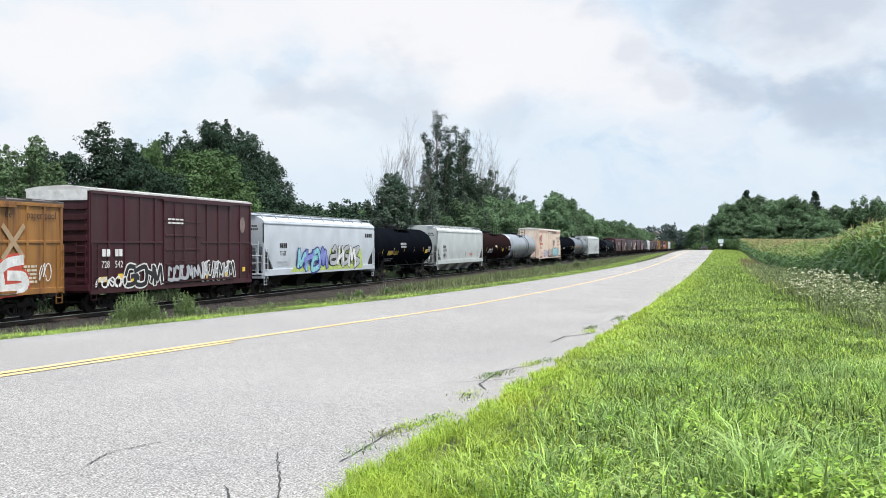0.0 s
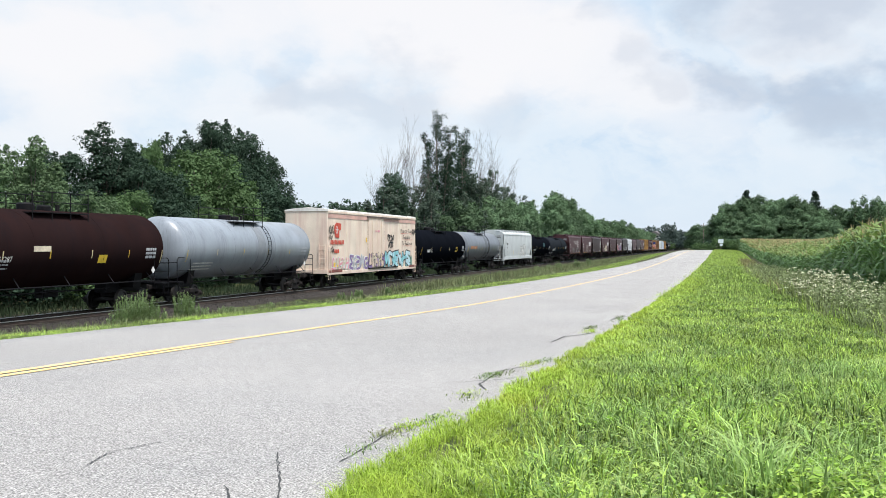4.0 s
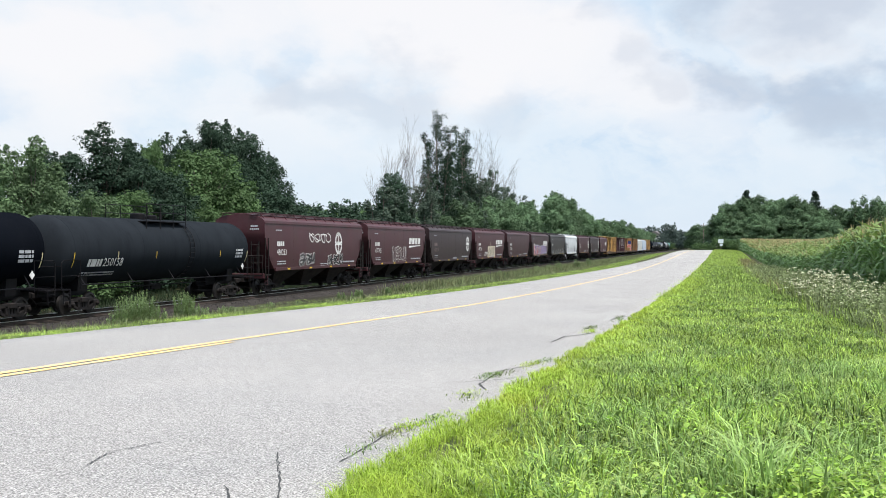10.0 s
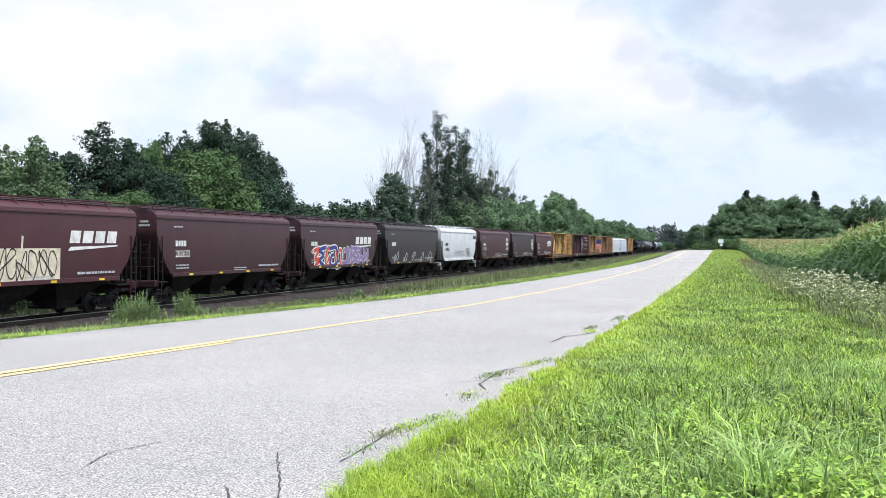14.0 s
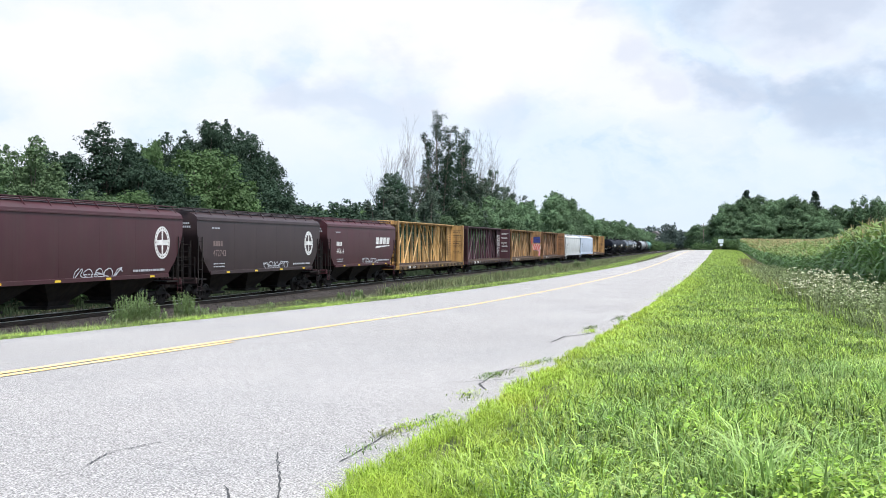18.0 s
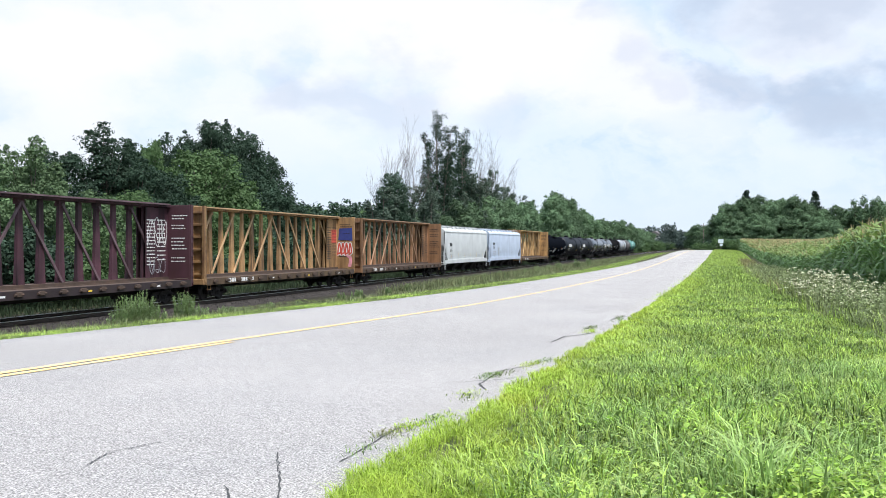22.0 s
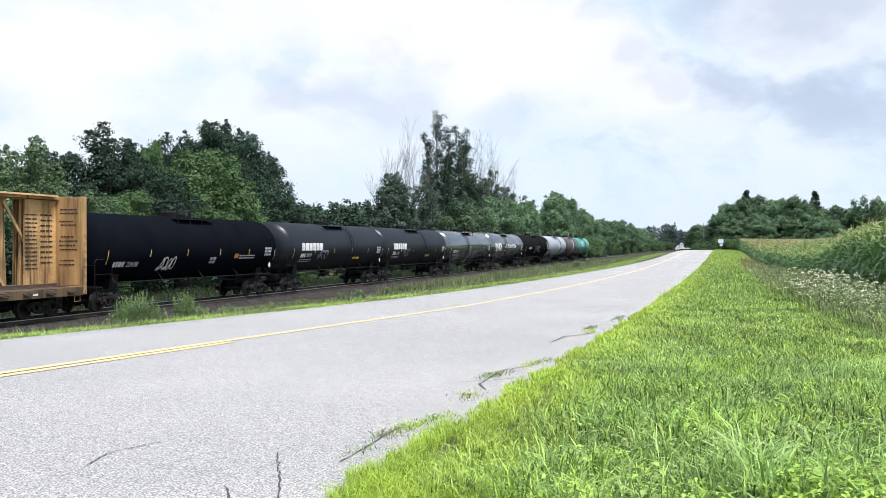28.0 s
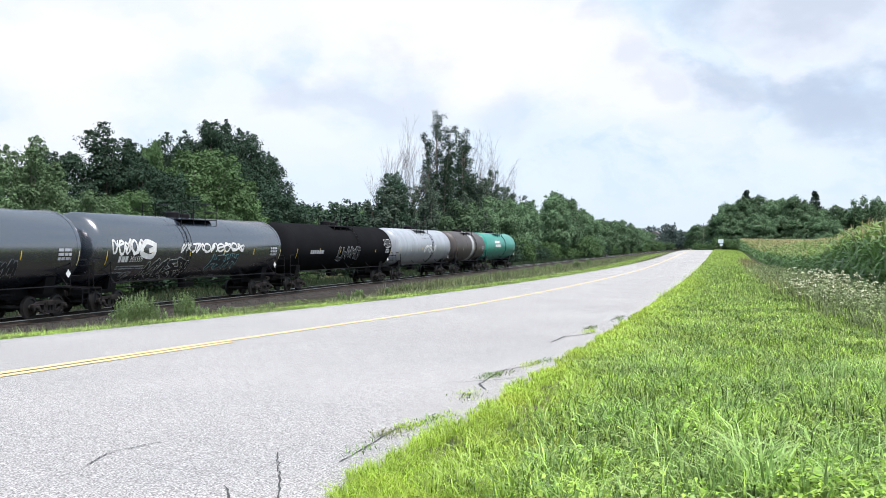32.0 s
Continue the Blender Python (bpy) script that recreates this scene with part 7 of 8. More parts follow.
def verge_grass():
    rng = np.random.default_rng(11)
    mixed = (GRASS_DEEP, GRASS_DEEP, GRASS, GRASS, GRASS_YELLOW)
    # close, lush
    x, y = scatter(rng, 9500, -1.35, 2.2, 4.4, 11.5, 1.2)
    tufts("verge_grass", rng, x, y, 9, 0.098, lambda v: 0.0080 + 0.0002 * v, 0.95, "lush green verge grass, uncut", mixed, 0.035)
    # broad arching blades in loose stools
    x, y = scatter(rng, 1900, -0.9, 1.9, 4.3, 12, 1.25)
    tufts("tall_grass", rng, x, y, 9, 0.165, 0.0100, 1.0, "broad grass blades arching over the verge", (GRASS_PALE, GRASS, GRASS_DEEP), 0.05)
    cx, cy = 0.38 + rng.normal(size=26) * 0.24, 4.95 + rng.normal(size=26) * 0.22
    tufts("tall_grass", rng, cx, cy, 24, 0.26, 0.013, 0.95, "grey-green stool of broad grass blades", (GRASS_PALE,), 0.06)
    cx, cy = np.array([0.9, 1.0, 0.75, 0.35, 0.5, 0.15]) + 0.15, np.array([7.2, 6.6, 8.4, 8.2, 9.2, 9.0])
    tufts("tall_grass", rng, cx, cy, 20, 0.17, 0.010, 1.2, "dark upright stool of grass blades", (GRASS_DEEP,), 0.10)
    # broad-leaved plants among the blades
    for count, size, height, mat, lab in ((15, 0.036, 0.12, WEED, "bright green broad-leaved weeds in the grass"), (18, 0.032, 0.10, GRASS, "green broad-leaved weeds in the grass"), (45, 0.030, 0.09, GRASS_DEEP, "small dark-green broad-leaved weeds in the grass")):
        x, y = scatter(rng, count * 3, -0.8, 1.8, 4.3, 9.5, 1.7)
        x, y = np.repeat(x, 6), np.repeat(y, 6)
        x, y = x + rng.normal(size=len(x)) * 0.10, y + rng.normal(size=len(x)) * 0.12
        broadleaf(rng, x, y, 7, size, height, mat, lab)
    # a bright patch of them close by
    for count, size, mat in ((60, 0.042, WEED), (50, 0.036, GRASS)):
        x, y = rng.uniform(0.30, 1.0, count), rng.uniform(4.15, 5.2, count)
        broadleaf(rng, np.repeat(x, 3) + rng.normal(size=count * 3) * 0.05, np.repeat(y, 3) + rng.normal(size=count * 3) * 0.06, 6, size, 0.15, mat, "bright green broad-leaved weeds in the grass")
    # middle distance
    mixed = (GRASS_DEEP, GRASS_DEEP, GRASS, GRASS, GRASS, GRASS_YELLOW)
    x, y = scatter(rng, 13000, -1.45, 3.2, 10.5, 34, 1.5)
    tufts("verge_grass", rng, x, y, 8, 0.11, lambda v: 0.006 + 0.0004 * v, 0.9, "green verge grass along the road", mixed, 0.06, mid=True)
    x, y = scatter(rng, 10000, -1.9, 3.2, 32, 115, 1.8)
    tufts("verge_grass", rng, x, y, 6, 0.14, lambda v: 0.010 + 0.0006 * v, 0.7, "green verge grass along the road", mixed, 0.08, far=True)
    x, y = clumped(rng, 22000, -1.75, 3.8, 105, 265, 0.2, 0.7, 1.3)
    x = x + drift(y)
    blades("verge_grass", rng, x, y, rng.uniform(0.15, 0.3, len(x)), rng.uniform(0.06, 0.13, len(x)), GRASS, 0.6, "green verge grass along the road", far=True)
    # round the tripod and behind it
    x, y = rng.uniform(-1.6, 5, 5200), rng.uniform(-9, 4.4, 5200)
    tufts("verge_grass", rng, x, y, 6, 0.10, 0.010, 1.1, "lush green verge grass, uncut", mixed, 0.08, far=True)
    # yellow-green fringe by the asphalt
    y = 3.6 + 60 * rng.random(80000) ** 2.2
    x = -1.70 + np.abs(rng.normal(size=len(y))) * 0.50 + 0.05 * np.sin(y * 1.9) + 0.05 * np.sin(y * 4.7 + 1) + 0.04 * np.sin(y * 11.3)
    bare = np.sin(y * 2.3 + 3 * np.sin(x * 2.2)) + np.sin(x * 5.1 + y * 0.7) > 1.15
    x = x + drift(y)
    ok = in_view(x, y) & ~worn(x, y) & ~(bare & (x > -1.55) & (rng.random(len(x)) < 0.85))
    x, y = x[ok], y[ok]
    blades("road_edge_grass", rng, x, y, rng.uniform(0.03, 0.11, len(x)), 0.003 + 0.00045 * y, GRASS_LIGHT, 1.0, "short yellow-green grass creeping over the road edge", mid=True)
    # tufts in the cracks
    spots = ((-1.94, 8.17, 60), (-2.0, 8.4, 60), (-2.12, 9.84, 130), (-2.05, 10.1, 90), (-1.96, 11.2, 120), (-1.88, 11.7, 60), (-2.14, 18.2, 160), (-2.03, 17.2, 140), (-1.90, 21.0, 90), (-2.0, 22.0, 60), (-1.93, 6.56, 160), (-1.88, 6.85, 110), (-1.98, 6.2, 110), (-1.83, 7.0, 80), (-1.95, 5.6, 50))
    for i, (cx, cy, n) in enumerate(spots):
        x, y = cx + rng.normal(size=n) * 0.055, cy + rng.normal(size=n) * (0.05 + 0.014 * cy)
        blades("crack_tufts", rng, x, y, rng.uniform(0.01, 0.034, n), 0.005 + 0.0004 * y, (GRASS_DARK, GRASS_LIGHT, GRASS_DEEP)[i % 3], 2.2, "small grass tufts growing from the road's cracks", road_z(y) + 0.02)


def left_strip():
    rng = np.random.default_rng(12)
    y = 9 + 190 * rng.random(120000) ** 2.0
    x = -9.35 - np.abs(rng.normal(size=len(y))) * 2.1 + 0.12 * np.sin(y * 1.3)
    pick = rng.random(len(x)) + 0.25 * np.sin(y * 0.9 + x) + 0.2 * np.sin(y * 2.7)
    for lo, hi, mat in ((-9, 0.18, GRASS_DARK), (0.18, 0.42, GRASS_DEEP), (0.42, 9, GRASS)):
        k = (pick >= lo) & (pick < hi)
        blades("verge_grass", rng, x[k], y[k], rng.uniform(0.03, 0.11, k.sum()), 0.007 + 0.0005 * y[k], mat, 1.0, "short grass between road and track", far=True)
    # lusher growth up to the ballast where the track comes near
    n = 42000
    y = 18 + 42 * rng.random(n) ** 1.4
    x = -14 - 10.9 * rng.random(n) ** 0.8
    pick = rng.random(n) + 0.3 * np.sin(y * 0.8 + x * 0.6)
    for lo, hi, mat in ((-9, 0.30, GRASS_DARK), (0.30, 0.62, GRASS_DEEP), (0.62, 9, GRASS)):
        k = (pick >= lo) & (pick < hi)
        blades("verge_grass", rng, x[k], y[k], rng.uniform(0.05, 0.17, k.sum()), 0.010 + 0.0005 * y[k], mat, 1.3, "rank green grass beside the ballast", far=True)
    n = 95000
    y = 14 + 230 * rng.random(n) ** 1.7
    x = -12 - 11.6 * rng.random(n)
    ok = rng.random(n) < 0.55 + 0.45 * np.sin(y * 0.55 + 1.5 * np.sin(x * 0.9)) + 0.5 * (x > -19)
    x, y = x[ok], y[ok]
    n = len(x)
    blades("rough_grass", rng, x, y, rng.uniform(0.05, 0.26, n), 0.014 + 0.0008 * y, GRASS_DARK, 0.7, "rough dark grass and weeds beside the ballast", far=True)
    n = 30000
    y = 68 + 210 * rng.random(n) ** 1.2
    x = rng.uniform(-22.5, -16.5, n)
    blades("tall_weeds", rng, x, y, rng.uniform(0.3, 0.95, n), 0.012 + 0.0006 * y, GRASS_DARK, 0.5, "tall dull-green weeds along the ballast", far=True)
    # weeds beyond the track, the train's shadow put into their colour
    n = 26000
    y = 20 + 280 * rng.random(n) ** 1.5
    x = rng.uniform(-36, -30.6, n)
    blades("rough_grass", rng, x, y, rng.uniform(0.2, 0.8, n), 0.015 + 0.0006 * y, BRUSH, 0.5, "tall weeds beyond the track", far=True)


def weed_mesh(seed, h, r, stems):
    """A feathery upright weed: many stems from one root, narrow leaves rising along each."""
    rng = np.random.default_rng(seed)
    g, quads = Geo(), []
    for k in range(stems):
        a, q = rng.uniform(0, 6.28), rng.uniform(0.05, 1.0) ** 0.6
        b = np.array([math.cos(a) * r * q * 0.7, math.sin(a) * r * q * 0.7, 0])
        t = np.array([math.cos(a) * r * q, math.sin(a) * r * q, h * rng.uniform(0.72, 1.08) * (1.05 - 0.3 * q)])
        g.tube([b, (b + t) / 2, t], [0.008, 0.006, 0.003], 3, False)
        n = 84
        f = rng.uniform(0.12, 1.0, n)
        p = b + (t - b) * f[:, None]
        w = rng.uniform(0, 6.28, n)
        d = np.stack([np.cos(w), np.sin(w), rng.uniform(0.3, 1.1, n)], 1)
        l = (0.085 * rng.uniform(0.6, 1.3, n) * (1.25 - 0.75 * f))[:, None]
        s = np.stack([-np.sin(w), np.cos(w), np.zeros(n)], 1) * 0.010
        quads.append(np.stack([p, p + d * l * 0.5 - s, p + d * l, p + d * l * 0.5 + s], 1))
    return g.mesh("stems", GOLDENROD), quads_mesh("leaves", np.concatenate(quads), GOLDENROD)


def weeds():
    forms = [weed_mesh(31, 1.15, 0.42, 46), weed_mesh(32, 0.9, 0.30, 26), weed_mesh(33, 0.5, 0.22, 14), weed_mesh(34, 0.7, 0.34, 26)]
    spots = [(-17.7, 28.3, 3, 1.1), (-17.6, 28.6, 0, 0.92), (-17.5, 28.9, 0, 0.9), (-17.4, 29.3, 0, 0.98), (-17.2, 29.7, 3, 1.1), (-17.4, 31.7, 1, 1.2), (-17.3, 32.1, 1, 1.05), (-17.4, 32.5, 2, 1.0), (-17.5, 33.4, 2, 1.2), (-17.4, 34.6, 2, 1.0),
             (-17.8, 35.8, 2, 1.1), (-18, 37.0, 2, 1.0), (-18.2, 38.4, 2, 0.9), (-19, 41.5, 2, 0.9), (-19.5, 43.5, 2, 1.1), (-20, 48, 2, 0.9), (-20, 54, 2, 1.2), (-20, 56.5, 3, 0.9), (-20.5, 58.5, 2, 1.2), (-20.5, 64, 2, 1.1),
             (-21, 70, 2, 1.2), (-20, 78, 3, 0.8), (-19, 86, 1, 0.8), (-19, 92, 1, 0.9), (-18, 99, 1, 0.9), (-18, 106, 0, 0.8), (-18, 114, 0, 0.8), (-18, 121, 0, 0.9), (-17, 130, 0, 0.9), (-17, 142, 0, 0.9)]
    for x, y, k, s in spots:
        ob = thing("weed_clump", pose(x, y, float(ground_z(x, y)) - 0.03, 0, 0, x * 97 + y * 31), "feathery upright green weeds beside the ballast", "weed", "weeds beside the track")
        ob.scale = (s, s, s * 1.22)
        part("stems", forms[k][0], None, ob)
        part("leaves", forms[k][1], None, ob)


verge_grass()
left_strip()
weeds()


def ditch_weeds():
    rng = np.random.default_rng(14)

    def spots(n, y0, y1, power):
        y = y0 + (y1 - y0) * rng.random(n) ** power
        x = 2.35 + 0.25 * np.sin(y * 0.45) + 3.0 * rng.random(n) ** 1.2 + rng.normal(size=n) * 0.12
        ok = x < 0.17 * y + 0.8
        return x[ok], y[ok]
    # tangled grey-green stems under the corn
    x, y = spots(4200, 10, 85, 1.5)
    tufts("ditch_weeds", rng, x, y, 9, 0.46, lambda v: 0.004 + 0.00035 * v, 0.7, "tangled grey-green weeds at the field edge", (WEED_DARK, GRASS_DARK, GRASS), 0.12, mid=True)
    # small leaves along the stems
    x, y = spots(9500, 10, 85, 1.6)
    z = ground_z(x, y) + rng.uniform(0.10, 0.85, len(x)) * rng.uniform(0.6, 1.0, len(x))
    lq = leaf_quads(rng, np.stack([x, y, z], 1), np.full(len(x), 0.10), len(x) * 8, 0.030, 1.0)
    tagged(new("ditch_weed_leaves", quads_mesh("ditch_weed_leaves", lq, WEED_DARK)), "small dull-green leaves of weeds at the field edge", "weeds", kind="stuff")
    n = 4000
    y = 38 + 90 * rng.random(n) ** 1.5
    x = 3.1 + rng.normal(size=n) * 0.4
    blades("dry_weeds", rng, x, y, rng.uniform(0.25, 0.65, n), 0.01 + 0.0005 * y, DRY, 0.4, "dry yellowish stalks at the field edge", mid=True)
    # wild carrot: thin stems and flat white heads
    n, k = 700, 90
    c = rng.integers(0, k, n)
    near = rng.random(k) < 0.22
    y = np.where(near, rng.uniform(14, 28, k), np.clip(rng.normal(size=k) * 4 + 31, 24, 44))[c] + rng.normal(size=n) * 0.7
    x = np.where(near, rng.uniform(2.4, 3.6, k), np.clip(rng.normal(size=k) * 0.5 + 3.0, 2.3, 4.2))[c] + rng.normal(size=n) * 0.22
    z = ground_z(x, y)
    hh = 0.40 + 0.70 * rng.random(n) ** 0.8 * (0.65 + 0.35 * np.sin(c * 1.7))
    stems, heads = Geo(), []
    for i in range(n):
        lx, ly = rng.normal() * 0.06, rng.normal() * 0.06
        top = (x[i] + lx, y[i] + ly, z[i] + hh[i])
        stems.tube([(x[i], y[i], z[i]), top], [0.004, 0.003], 3, False)
        k = 13
        r = rng.uniform(0.02, 0.055)
        a = rng.uniform(0, 6.28, k)
        q = np.sqrt(rng.random(k)) * r
        c = np.stack([top[0] + np.cos(a) * q, top[1] + np.sin(a) * q, top[2] + rng.normal(size=k) * 0.006], 1)
        u = np.stack([np.cos(a), np.sin(a), rng.normal(size=k) * 0.6], 1) * 0.014
        w = np.stack([-np.sin(a), np.cos(a), rng.normal(size=k) * 0.6], 1) * 0.014
        heads.append(np.stack([c - u, c - w, c + u, c + w], 1))
    me = stems.mesh("wild_carrot", GRASS_DARK)
    ob = tagged(new("wild_carrot", me), "wild carrot with flat white flower heads", "flowers", kind="stuff")
    part("flower_heads", quads_mesh("flower_heads", np.concatenate(heads), FLOWER), None, ob, "white flower heads")


ditch_weeds()


# ---- corn ----
def corn_height(x, y):
    edge = step(x, 5.0, 10.0)
    low = step(y, 42, 62) * (1 - step(y, 170, 230))
    return 2.45 - (1 - edge) * low * 0.85 - 0.30 * edge * step(y, 60, 120)


def corn(name, x, y, rng, leaves, width, label, leaf_len=0.75):
    n = len(x)
    z = ground_z(x, y)
    h = corn_height(x, y) * rng.uniform(0.92, 1.06, n)
    V, F, M = [], [], []
    base = 0
    up = np.array([0, 0, 1.0])
    p = np.stack([x, y, z], 1)
    # stalks
    s = np.array([width * 0.35, 0, 0])
    top = p + up * (h * 0.9)[:, None]
    V.append(np.stack([p - s, p + s, top + s * 0.5, top - s * 0.5], 1).reshape(-1, 3))
    F += [*np.arange(4 * n).reshape(n, 4)]
    M.append(np.zeros(n, int))
    base = 4 * n
    for k in range(leaves):
        f = 0.18 + 0.74 * k / max(leaves - 1, 1) + rng.uniform(-0.04, 0.04, n)
        a = rng.uniform(0, 2 * np.pi, n)
        d = np.stack([np.cos(a), np.sin(a), np.zeros(n)], 1)
        sd = np.stack([-np.sin(a), np.cos(a), np.zeros(n)], 1) * width
        l = (leaf_len * rng.uniform(0.7, 1.15, n) * (1.1 - 0.45 * f))[:, None]
        sd = sd + up * (width * rng.uniform(-0.6, 0.6, n))[:, None]
        r = p + up * (h * f)[:, None]
        rise = 0.35 + 0.30 * f[:, None]
        m = r + d * l * 0.36 + up * l * rise
        m2 = r + d * l * 0.68 + up * l * (rise * 1.15 + rng.uniform(-0.15, 0.15, n)[:, None])
        t = r + d * l + up * l * (rng.uniform(-0.50, 0.25, n)[:, None] + 0.7 * f[:, None])
        bent = width < 0.12
        cols = [r - sd * 0.35, r + sd * 0.35, m - sd * 0.55, m + sd * 0.55] + ([m2 - sd * 0.42, m2 + sd * 0.42] if bent else []) + [t]
        nv = len(cols)
        V.append(np.stack(cols, 1).reshape(-1, 3))
        b = base + np.arange(n)[:, None] * nv
        F += [*(b + [0, 1, 3, 2])] + ([*(b + [2, 3, 5, 4]), *(b + [4, 5, 6])] if bent else [*(b + [2, 3, 4])])
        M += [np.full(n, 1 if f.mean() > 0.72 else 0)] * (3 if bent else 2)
        base += nv * n
    # tassels
    for k in range(5):
        a = rng.uniform(0, 2 * np.pi, n)
        d = np.stack([np.cos(a), np.sin(a), np.zeros(n)], 1) * rng.uniform(0.02, 0.15, n)[:, None]
        t0 = p + up * (h * 0.88)[:, None]
        t1 = p + up * (h * rng.uniform(1.04, 1.17, n))[:, None] + d
        sd = np.stack([-np.sin(a), np.cos(a), np.zeros(n)], 1) * (width * 0.45 if width > 0.12 else 0.009)
        V.append(np.stack([t0 - sd * 0.4, t0 + sd * 0.4, t1 + sd * 0.5, t1 - sd * 0.5], 1).reshape(-1, 3))
        F += [*(base + np.arange(4 * n).reshape(n, 4))]
        M.append(np.full(n, 2))
        base += 4 * n
    me = bpy.data.meshes.new(name)
    me.from_pydata(np.concatenate(V), [], F)
    for mt in (CORN, CORN_LIGHT, TASSEL):
        me.materials.append(mt)
    me.polygons.foreach_set("material_index", np.concatenate(M).astype(np.int32))
    return tagged(new(name, me), label, "corn", kind="stuff")


def corn_field():
    rng = np.random.default_rng(15)
    for y0, y1, width, leaves, long in ((29, 62, 0.095, 12, 0.85), (62, 120, 0.085, 8, 0.75)):
        X, Y = [], []
        for r in range(6):
            y = np.arange(y0 + r * 0.3 * (y0 < 40), y1, 0.21)
            X.append(5.2 + r * 0.76 + rng.normal(size=len(y)) * 0.06)
            Y.append(y + rng.normal(size=len(y)) * 0.04)
        corn("corn_rows", np.concatenate(X), np.concatenate(Y), rng, leaves, width, "tall green corn with pale tassels at the field edge", long)
    X, Y = [], []
    for r in range(6):
        y = np.arange(120, 262, 0.45)
        X.append(5.2 + r * 0.76 + rng.normal(size=len(y)) * 0.06)
        Y.append(y)
    for r in range(60):
        x0 = 9.8 + r * 0.9
        y = np.arange(max(34, x0 / 0.155), 300, 0.42 + 0.014 * r)
        X.append(x0 + rng.normal(size=len(y)) * 0.1)
        Y.append(y)
    corn("corn_field", np.concatenate(X), np.concatenate(Y), rng, 4, 0.13, "wide field of ripening corn with tan tassels", 0.8)


corn_field()

# ---- far end of the road ----
WOOD_POLE = material("weathered_pole_wood", (0.22, 0.18, 0.15), 0.9, vary=0.2, scale=3)
SIDING = material("white_siding", (0.72, 0.72, 0.70), 0.7, vary=0.08, scale=1)
ROOFING = material("grey_shingle", (0.16, 0.15, 0.15), 0.9, vary=0.2, scale=2)
GLASS_DARK = material("window_glass", (0.03, 0.035, 0.04), 0.1, vary=0.1, bump=0)
SIGN_WHITE = material("sign_face", (0.72, 0.80, 0.85), 0.5, vary=0.05)
CAR_DARK = material("dark_car_paint", (0.05, 0.055, 0.065), 0.25, 0.3, vary=0.05, bump=0)
TYRE = material("tyre_rubber", (0.02, 0.02, 0.02), 0.9)
LAMP_RED = material("tail_lamp", (0.5, 0.03, 0.02), 0.3, bump=0)
FENCE = material("pale_fence_board", (0.55, 0.54, 0.50), 0.8, vary=0.15, scale=2)


def roadside_sign(x, y):
    z = float(ground_z(x, y))
    s = thing("road_sign", pose(x, y, z), "white sign boards on a thin post beside the road", "sign")
    part("post", Geo().box(-0.06, 0.06, -0.05, 0.05, -0.2, 2.6, 0.01), WOOD_POLE, s)
    part("board", Geo().box(-0.62, 0.62, -0.09, -0.05, 1.75, 2.65, 0.01), SIGN_WHITE, s, "large white board")
    part("lower_board", Geo().box(-0.25, 0.42, -0.09, -0.05, 1.0, 1.62, 0.01), SIGN_WHITE, s, "small white board")
    m = thing("mail_box", pose(x - 0.9, y - 4, float(ground_z(x - 0.9, y - 4))), "small dark mail box on a post", "mail box")
    part("post", Geo().box(-0.05, 0.05, -0.05, 0.05, -0.2, 1.1), WOOD_POLE, m)
    part("box", Geo().extrude([(-0.13, 1.1), (0.13, 1.1), (0.13, 1.28), (0.08, 1.36), (-0.08, 1.36), (-0.13, 1.28)], -0.3, 0.3), CAR_DARK, m)


def pole(x, y, h):
    z = float(ground_z(x, y))
    p = thing("utility_pole", pose(x, y, z), "tall weathered wooden utility pole", "pole", "utility poles")
    part("shaft", Geo().tube([(0, 0, -0.5), (0, 0, h)], [0.18, 0.11], 10), WOOD_POLE, p)
    part("cross_arm", Geo().box(-1.1, 1.1, -0.06, 0.06, h - 0.9, h - 0.75, 0.01), WOOD_POLE, p)
    for q in (-1.0, -0.4, 0.4, 1.0):
        part("insulator", Geo().lathe([(0.03, 0.0), (0.06, 0.05), (0.04, 0.14), (0.02, 0.16)], (q, 0, h - 0.75), "z", 8), SIGN_WHITE, p)


def house(x, y):
    z = float(ground_z(x, y))
    h = thing("house", pose(x, y, z, 0, 0, -8), "tall white house half hidden by trees", "house")
    part("wall", Geo().box(-4.5, 4.5, -4, 4, 0, 9.6), SIDING, h)
    part("roof", Geo().extrude([(-5.0, 9.5), (5.0, 9.5), (0, 12.6)], -4.6, 4.6), ROOFING, h)
    part("wing", Geo().box(4.5, 8.2, -3, 3, 0, 10.4), SIDING, h)
    part("flat_roof", Geo().box(4.2, 8.8, -3.5, 3.5, 10.4, 10.75), ROOFING, h)
    for zz in (2.0, 5.0, 8.0):
        for xx in (-3.2, -0.8, 1.6, 5.2, 7.2):
            w = part("window", Geo().box(xx - 0.6, xx + 0.6, -4.10 if xx < 4 else -3.10, -3.9 if xx < 4 else -2.9, zz, zz + 1.5, 0.02), SIDING, h)
            part("pane", Geo().box(xx - 0.5, xx + 0.5, -4.13 if xx < 4 else -3.13, -4.0 if xx < 4 else -3.0, zz + 0.1, zz + 1.4), GLASS_DARK, w)


def far_fence():
    f = thing("fence", pose(-33.5, 330, float(ground_z(-33.5, 330))), "pale board fence before the far trees", "fence")
    for k in range(26):
        part("board", Geo().box(-0.03, 0.03, -13 + k, -13 + k + 0.9, 0.15, 1.5), FENCE, f)
    for k in range(9):
        part("post", Geo().box(-0.12, -0.02, -13 + k * 3.2, -12.9 + k * 3.2, -0.2, 1.6), FENCE, f)


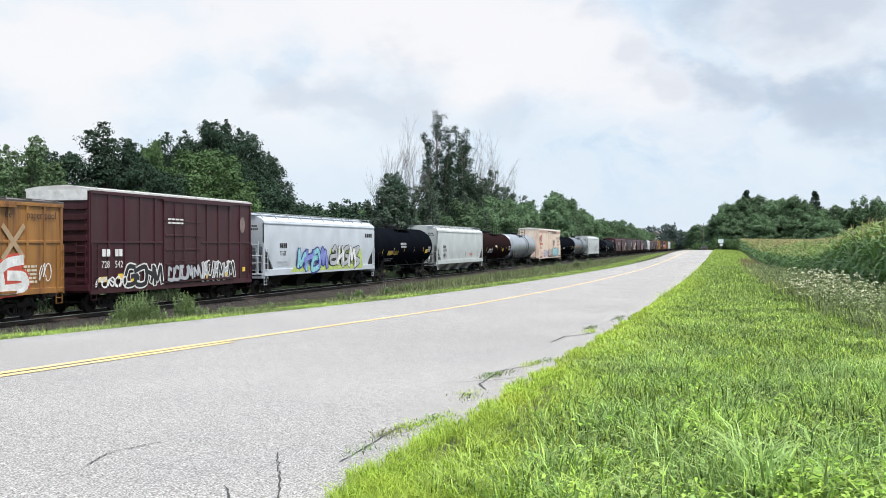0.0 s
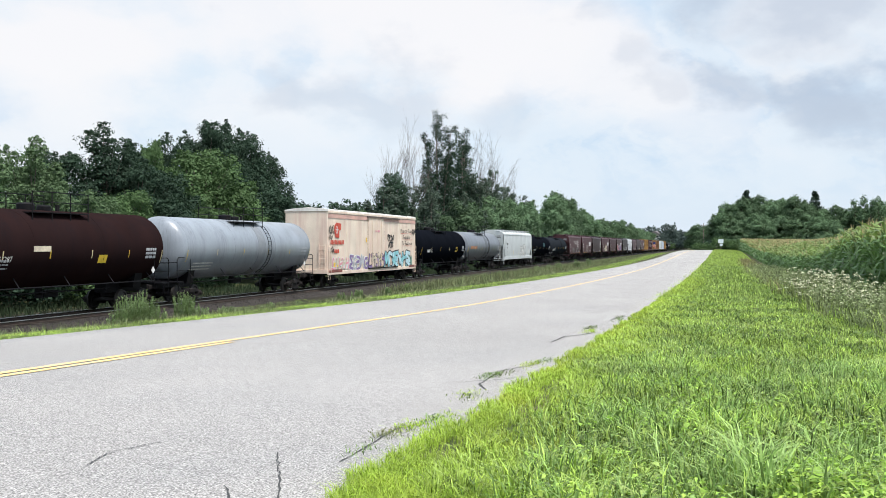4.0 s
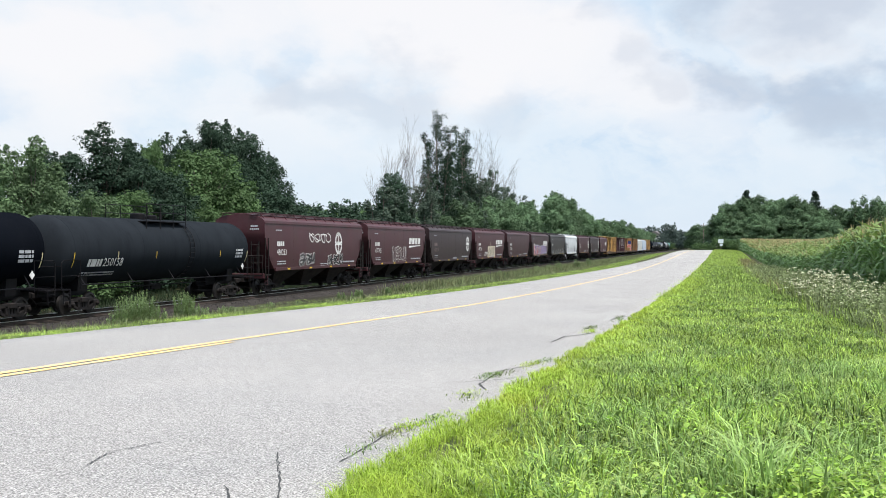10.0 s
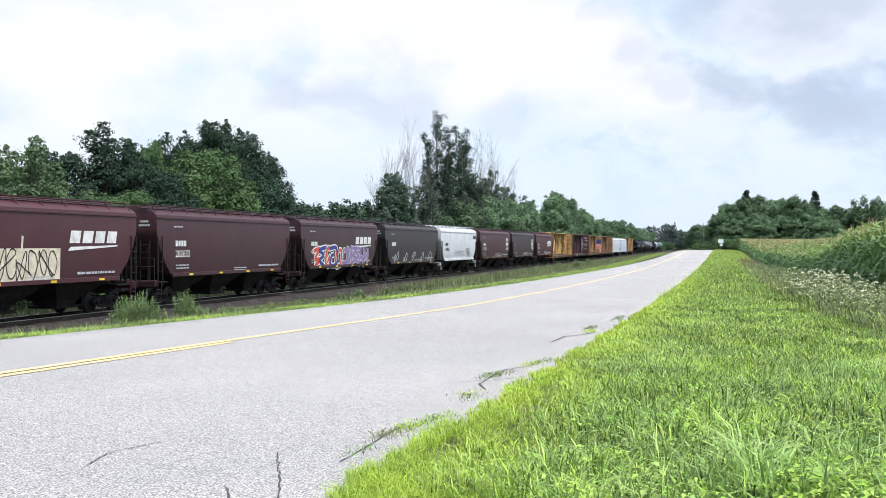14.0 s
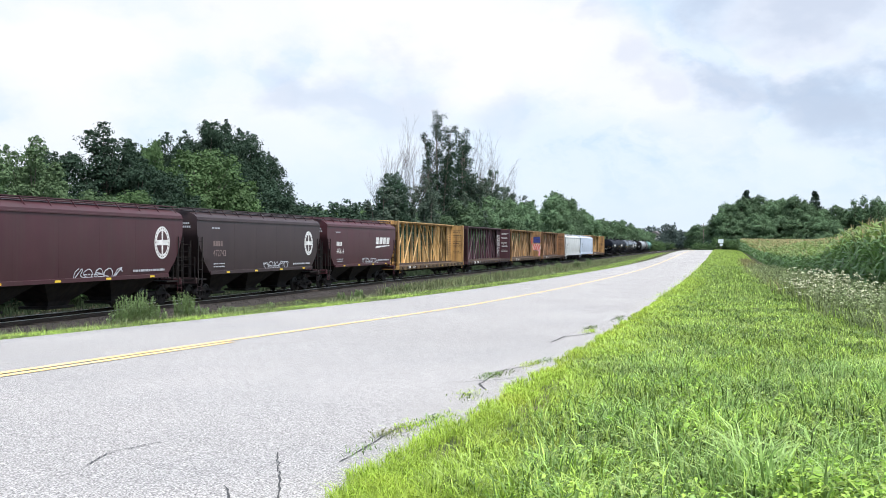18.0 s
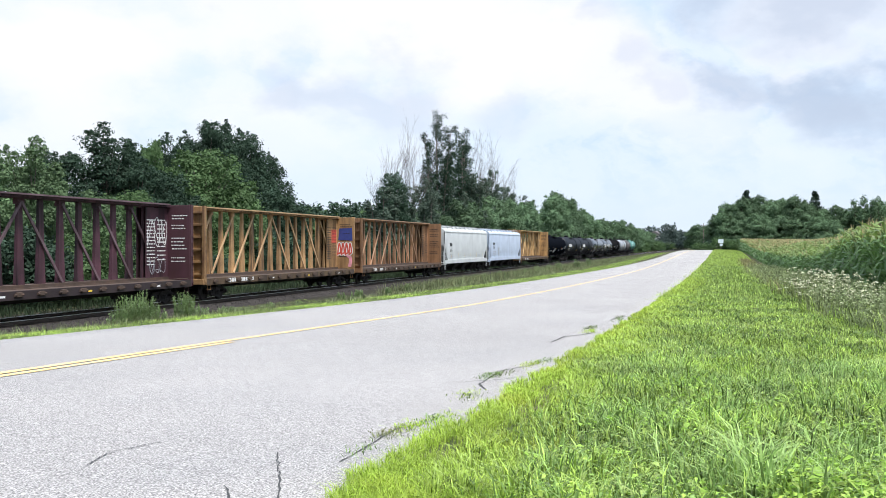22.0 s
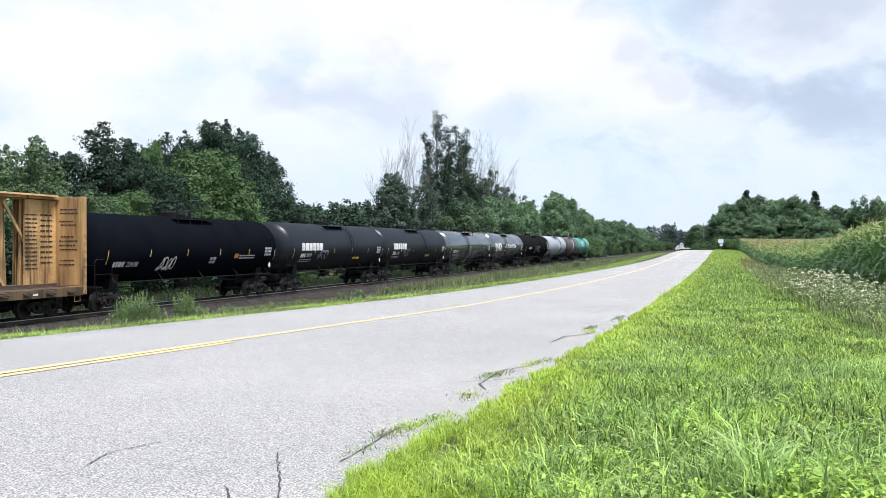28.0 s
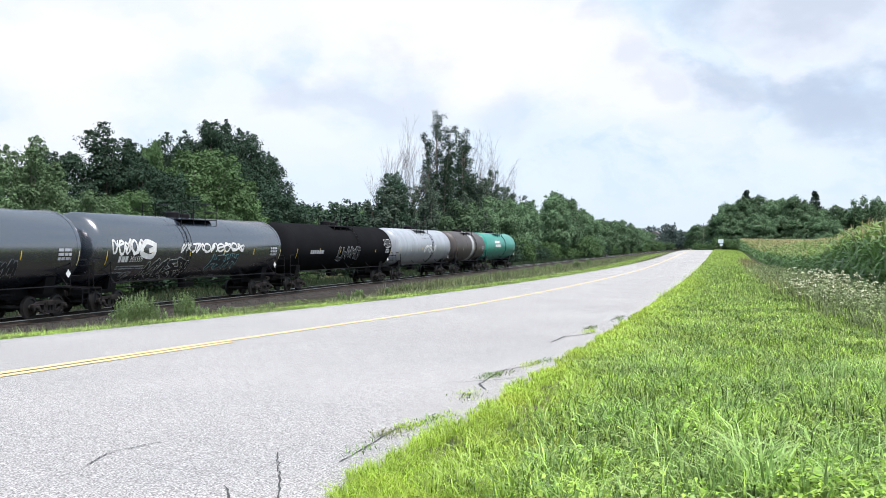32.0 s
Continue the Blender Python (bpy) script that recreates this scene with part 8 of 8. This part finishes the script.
def far_car():
    c = thing("car", pose(-4.1, 330, float(road_z(330)) + 0.03), "dark estate car driving away over the crest", "car")
    body = [(-2.3, 0.35), (2.3, 0.35), (2.35, 0.75), (2.2, 0.98), (1.2, 1.05), (0.6, 1.52), (-1.7, 1.58), (-2.2, 1.05), (-2.35, 0.9)]
    part("body", Geo().extrude(body, -0.88, 0.88, "x"), CAR_DARK, c)
    part("rear_window", Geo().box(-0.70, 0.70, -2.17, -2.05, 1.08, 1.45), GLASS_DARK, c)
    for s in (-1, 1):
        part("tail_lamp", Geo().box(*sorted((s * 0.62, s * 0.84)), -2.40, -2.28, 0.78, 0.98), LAMP_RED, c)
        part("side_window", Geo().box(*sorted((s * 0.87, s * 0.895)), -1.5, 0.5, 1.08, 1.42), GLASS_DARK, c)
        for y in (-1.4, 1.4):
            w = part("wheel", Geo().lathe([(0.20, -0.11), (0.32, -0.10), (0.34, 0.0), (0.32, 0.10), (0.20, 0.11)], (0, 0, 0), "x", 18), TYRE, c, at=pose(s * 0.80, y, 0.34))
            part("rim", Geo().lathe([(0.19, -0.115), (0.20, 0.0), (0.19, 0.115)], (0, 0, 0), "x", 14), GREY_RAIL, w)
    return c


def far_truck():
    c = thing("truck", pose(-19.5, 520, 0), "white box truck crossing beyond the crest", "truck")
    part("box_body", Geo().box(-1.9, 4.0, -1.25, 1.25, 1.0, 3.9, 0.04), SIDING, c)
    part("cab", Geo().extrude([(-4.0, 0.6), (-2.1, 0.6), (-2.1, 2.7), (-3.3, 2.75), (-3.7, 1.7), (-4.0, 1.5)], -1.1, 1.1), SIDING, c)
    part("windscreen", Geo().box(-3.62, -3.3, -1.0, 1.0, 1.75, 2.5), GLASS_DARK, c)
    part("chassis", Geo().box(-3.9, 3.9, -0.45, 0.45, 0.6, 1.0), IRON, c)
    for x in (-3.0, 2.6):
        for s in (-1, 1):
            w = part("wheel", Geo().lathe([(0.28, -0.14), (0.46, -0.13), (0.48, 0.0), (0.46, 0.13), (0.28, 0.14)], (0, 0, 0), "y", 18), TYRE, c, at=pose(x, s * 1.0, 0.48))
            part("rim", Geo().lathe([(0.26, -0.145), (0.27, 0.0), (0.26, 0.145)], (0, 0, 0), "y", 12), GREY_RAIL, w)
    return c


roadside_sign(0.6, 262)
pole(-5.5, 420, 11.5)
pole(-7.5, 520, 11.5)
house(-39, 690)
far_fence()
CAR, TRUCK = far_car(), far_truck()


def motions():
    for car, y in MOVERS:
        walk(car, [(t, pose(TRACK_X, y - run(t), RAIL_Z)) for t in range(0, 33, 2)])
    rows = []
    for t in range(0, 33, 2):
        y = 330 + 11.5 * t
        rows.append((t, pose(-4.1, y, float(road_z(y)) + 0.03)))
    walk(CAR, rows)
    z = -0.6
    walk(TRUCK, [(0, pose(-44, 505, z)), (25, pose(-44, 505, z)), (27.5, pose(-19, 505, z)), (28.5, pose(-13.5, 505, z)), (30, pose(-10.4, 505, z)), (32, pose(-8.8, 509, z))])


motions()
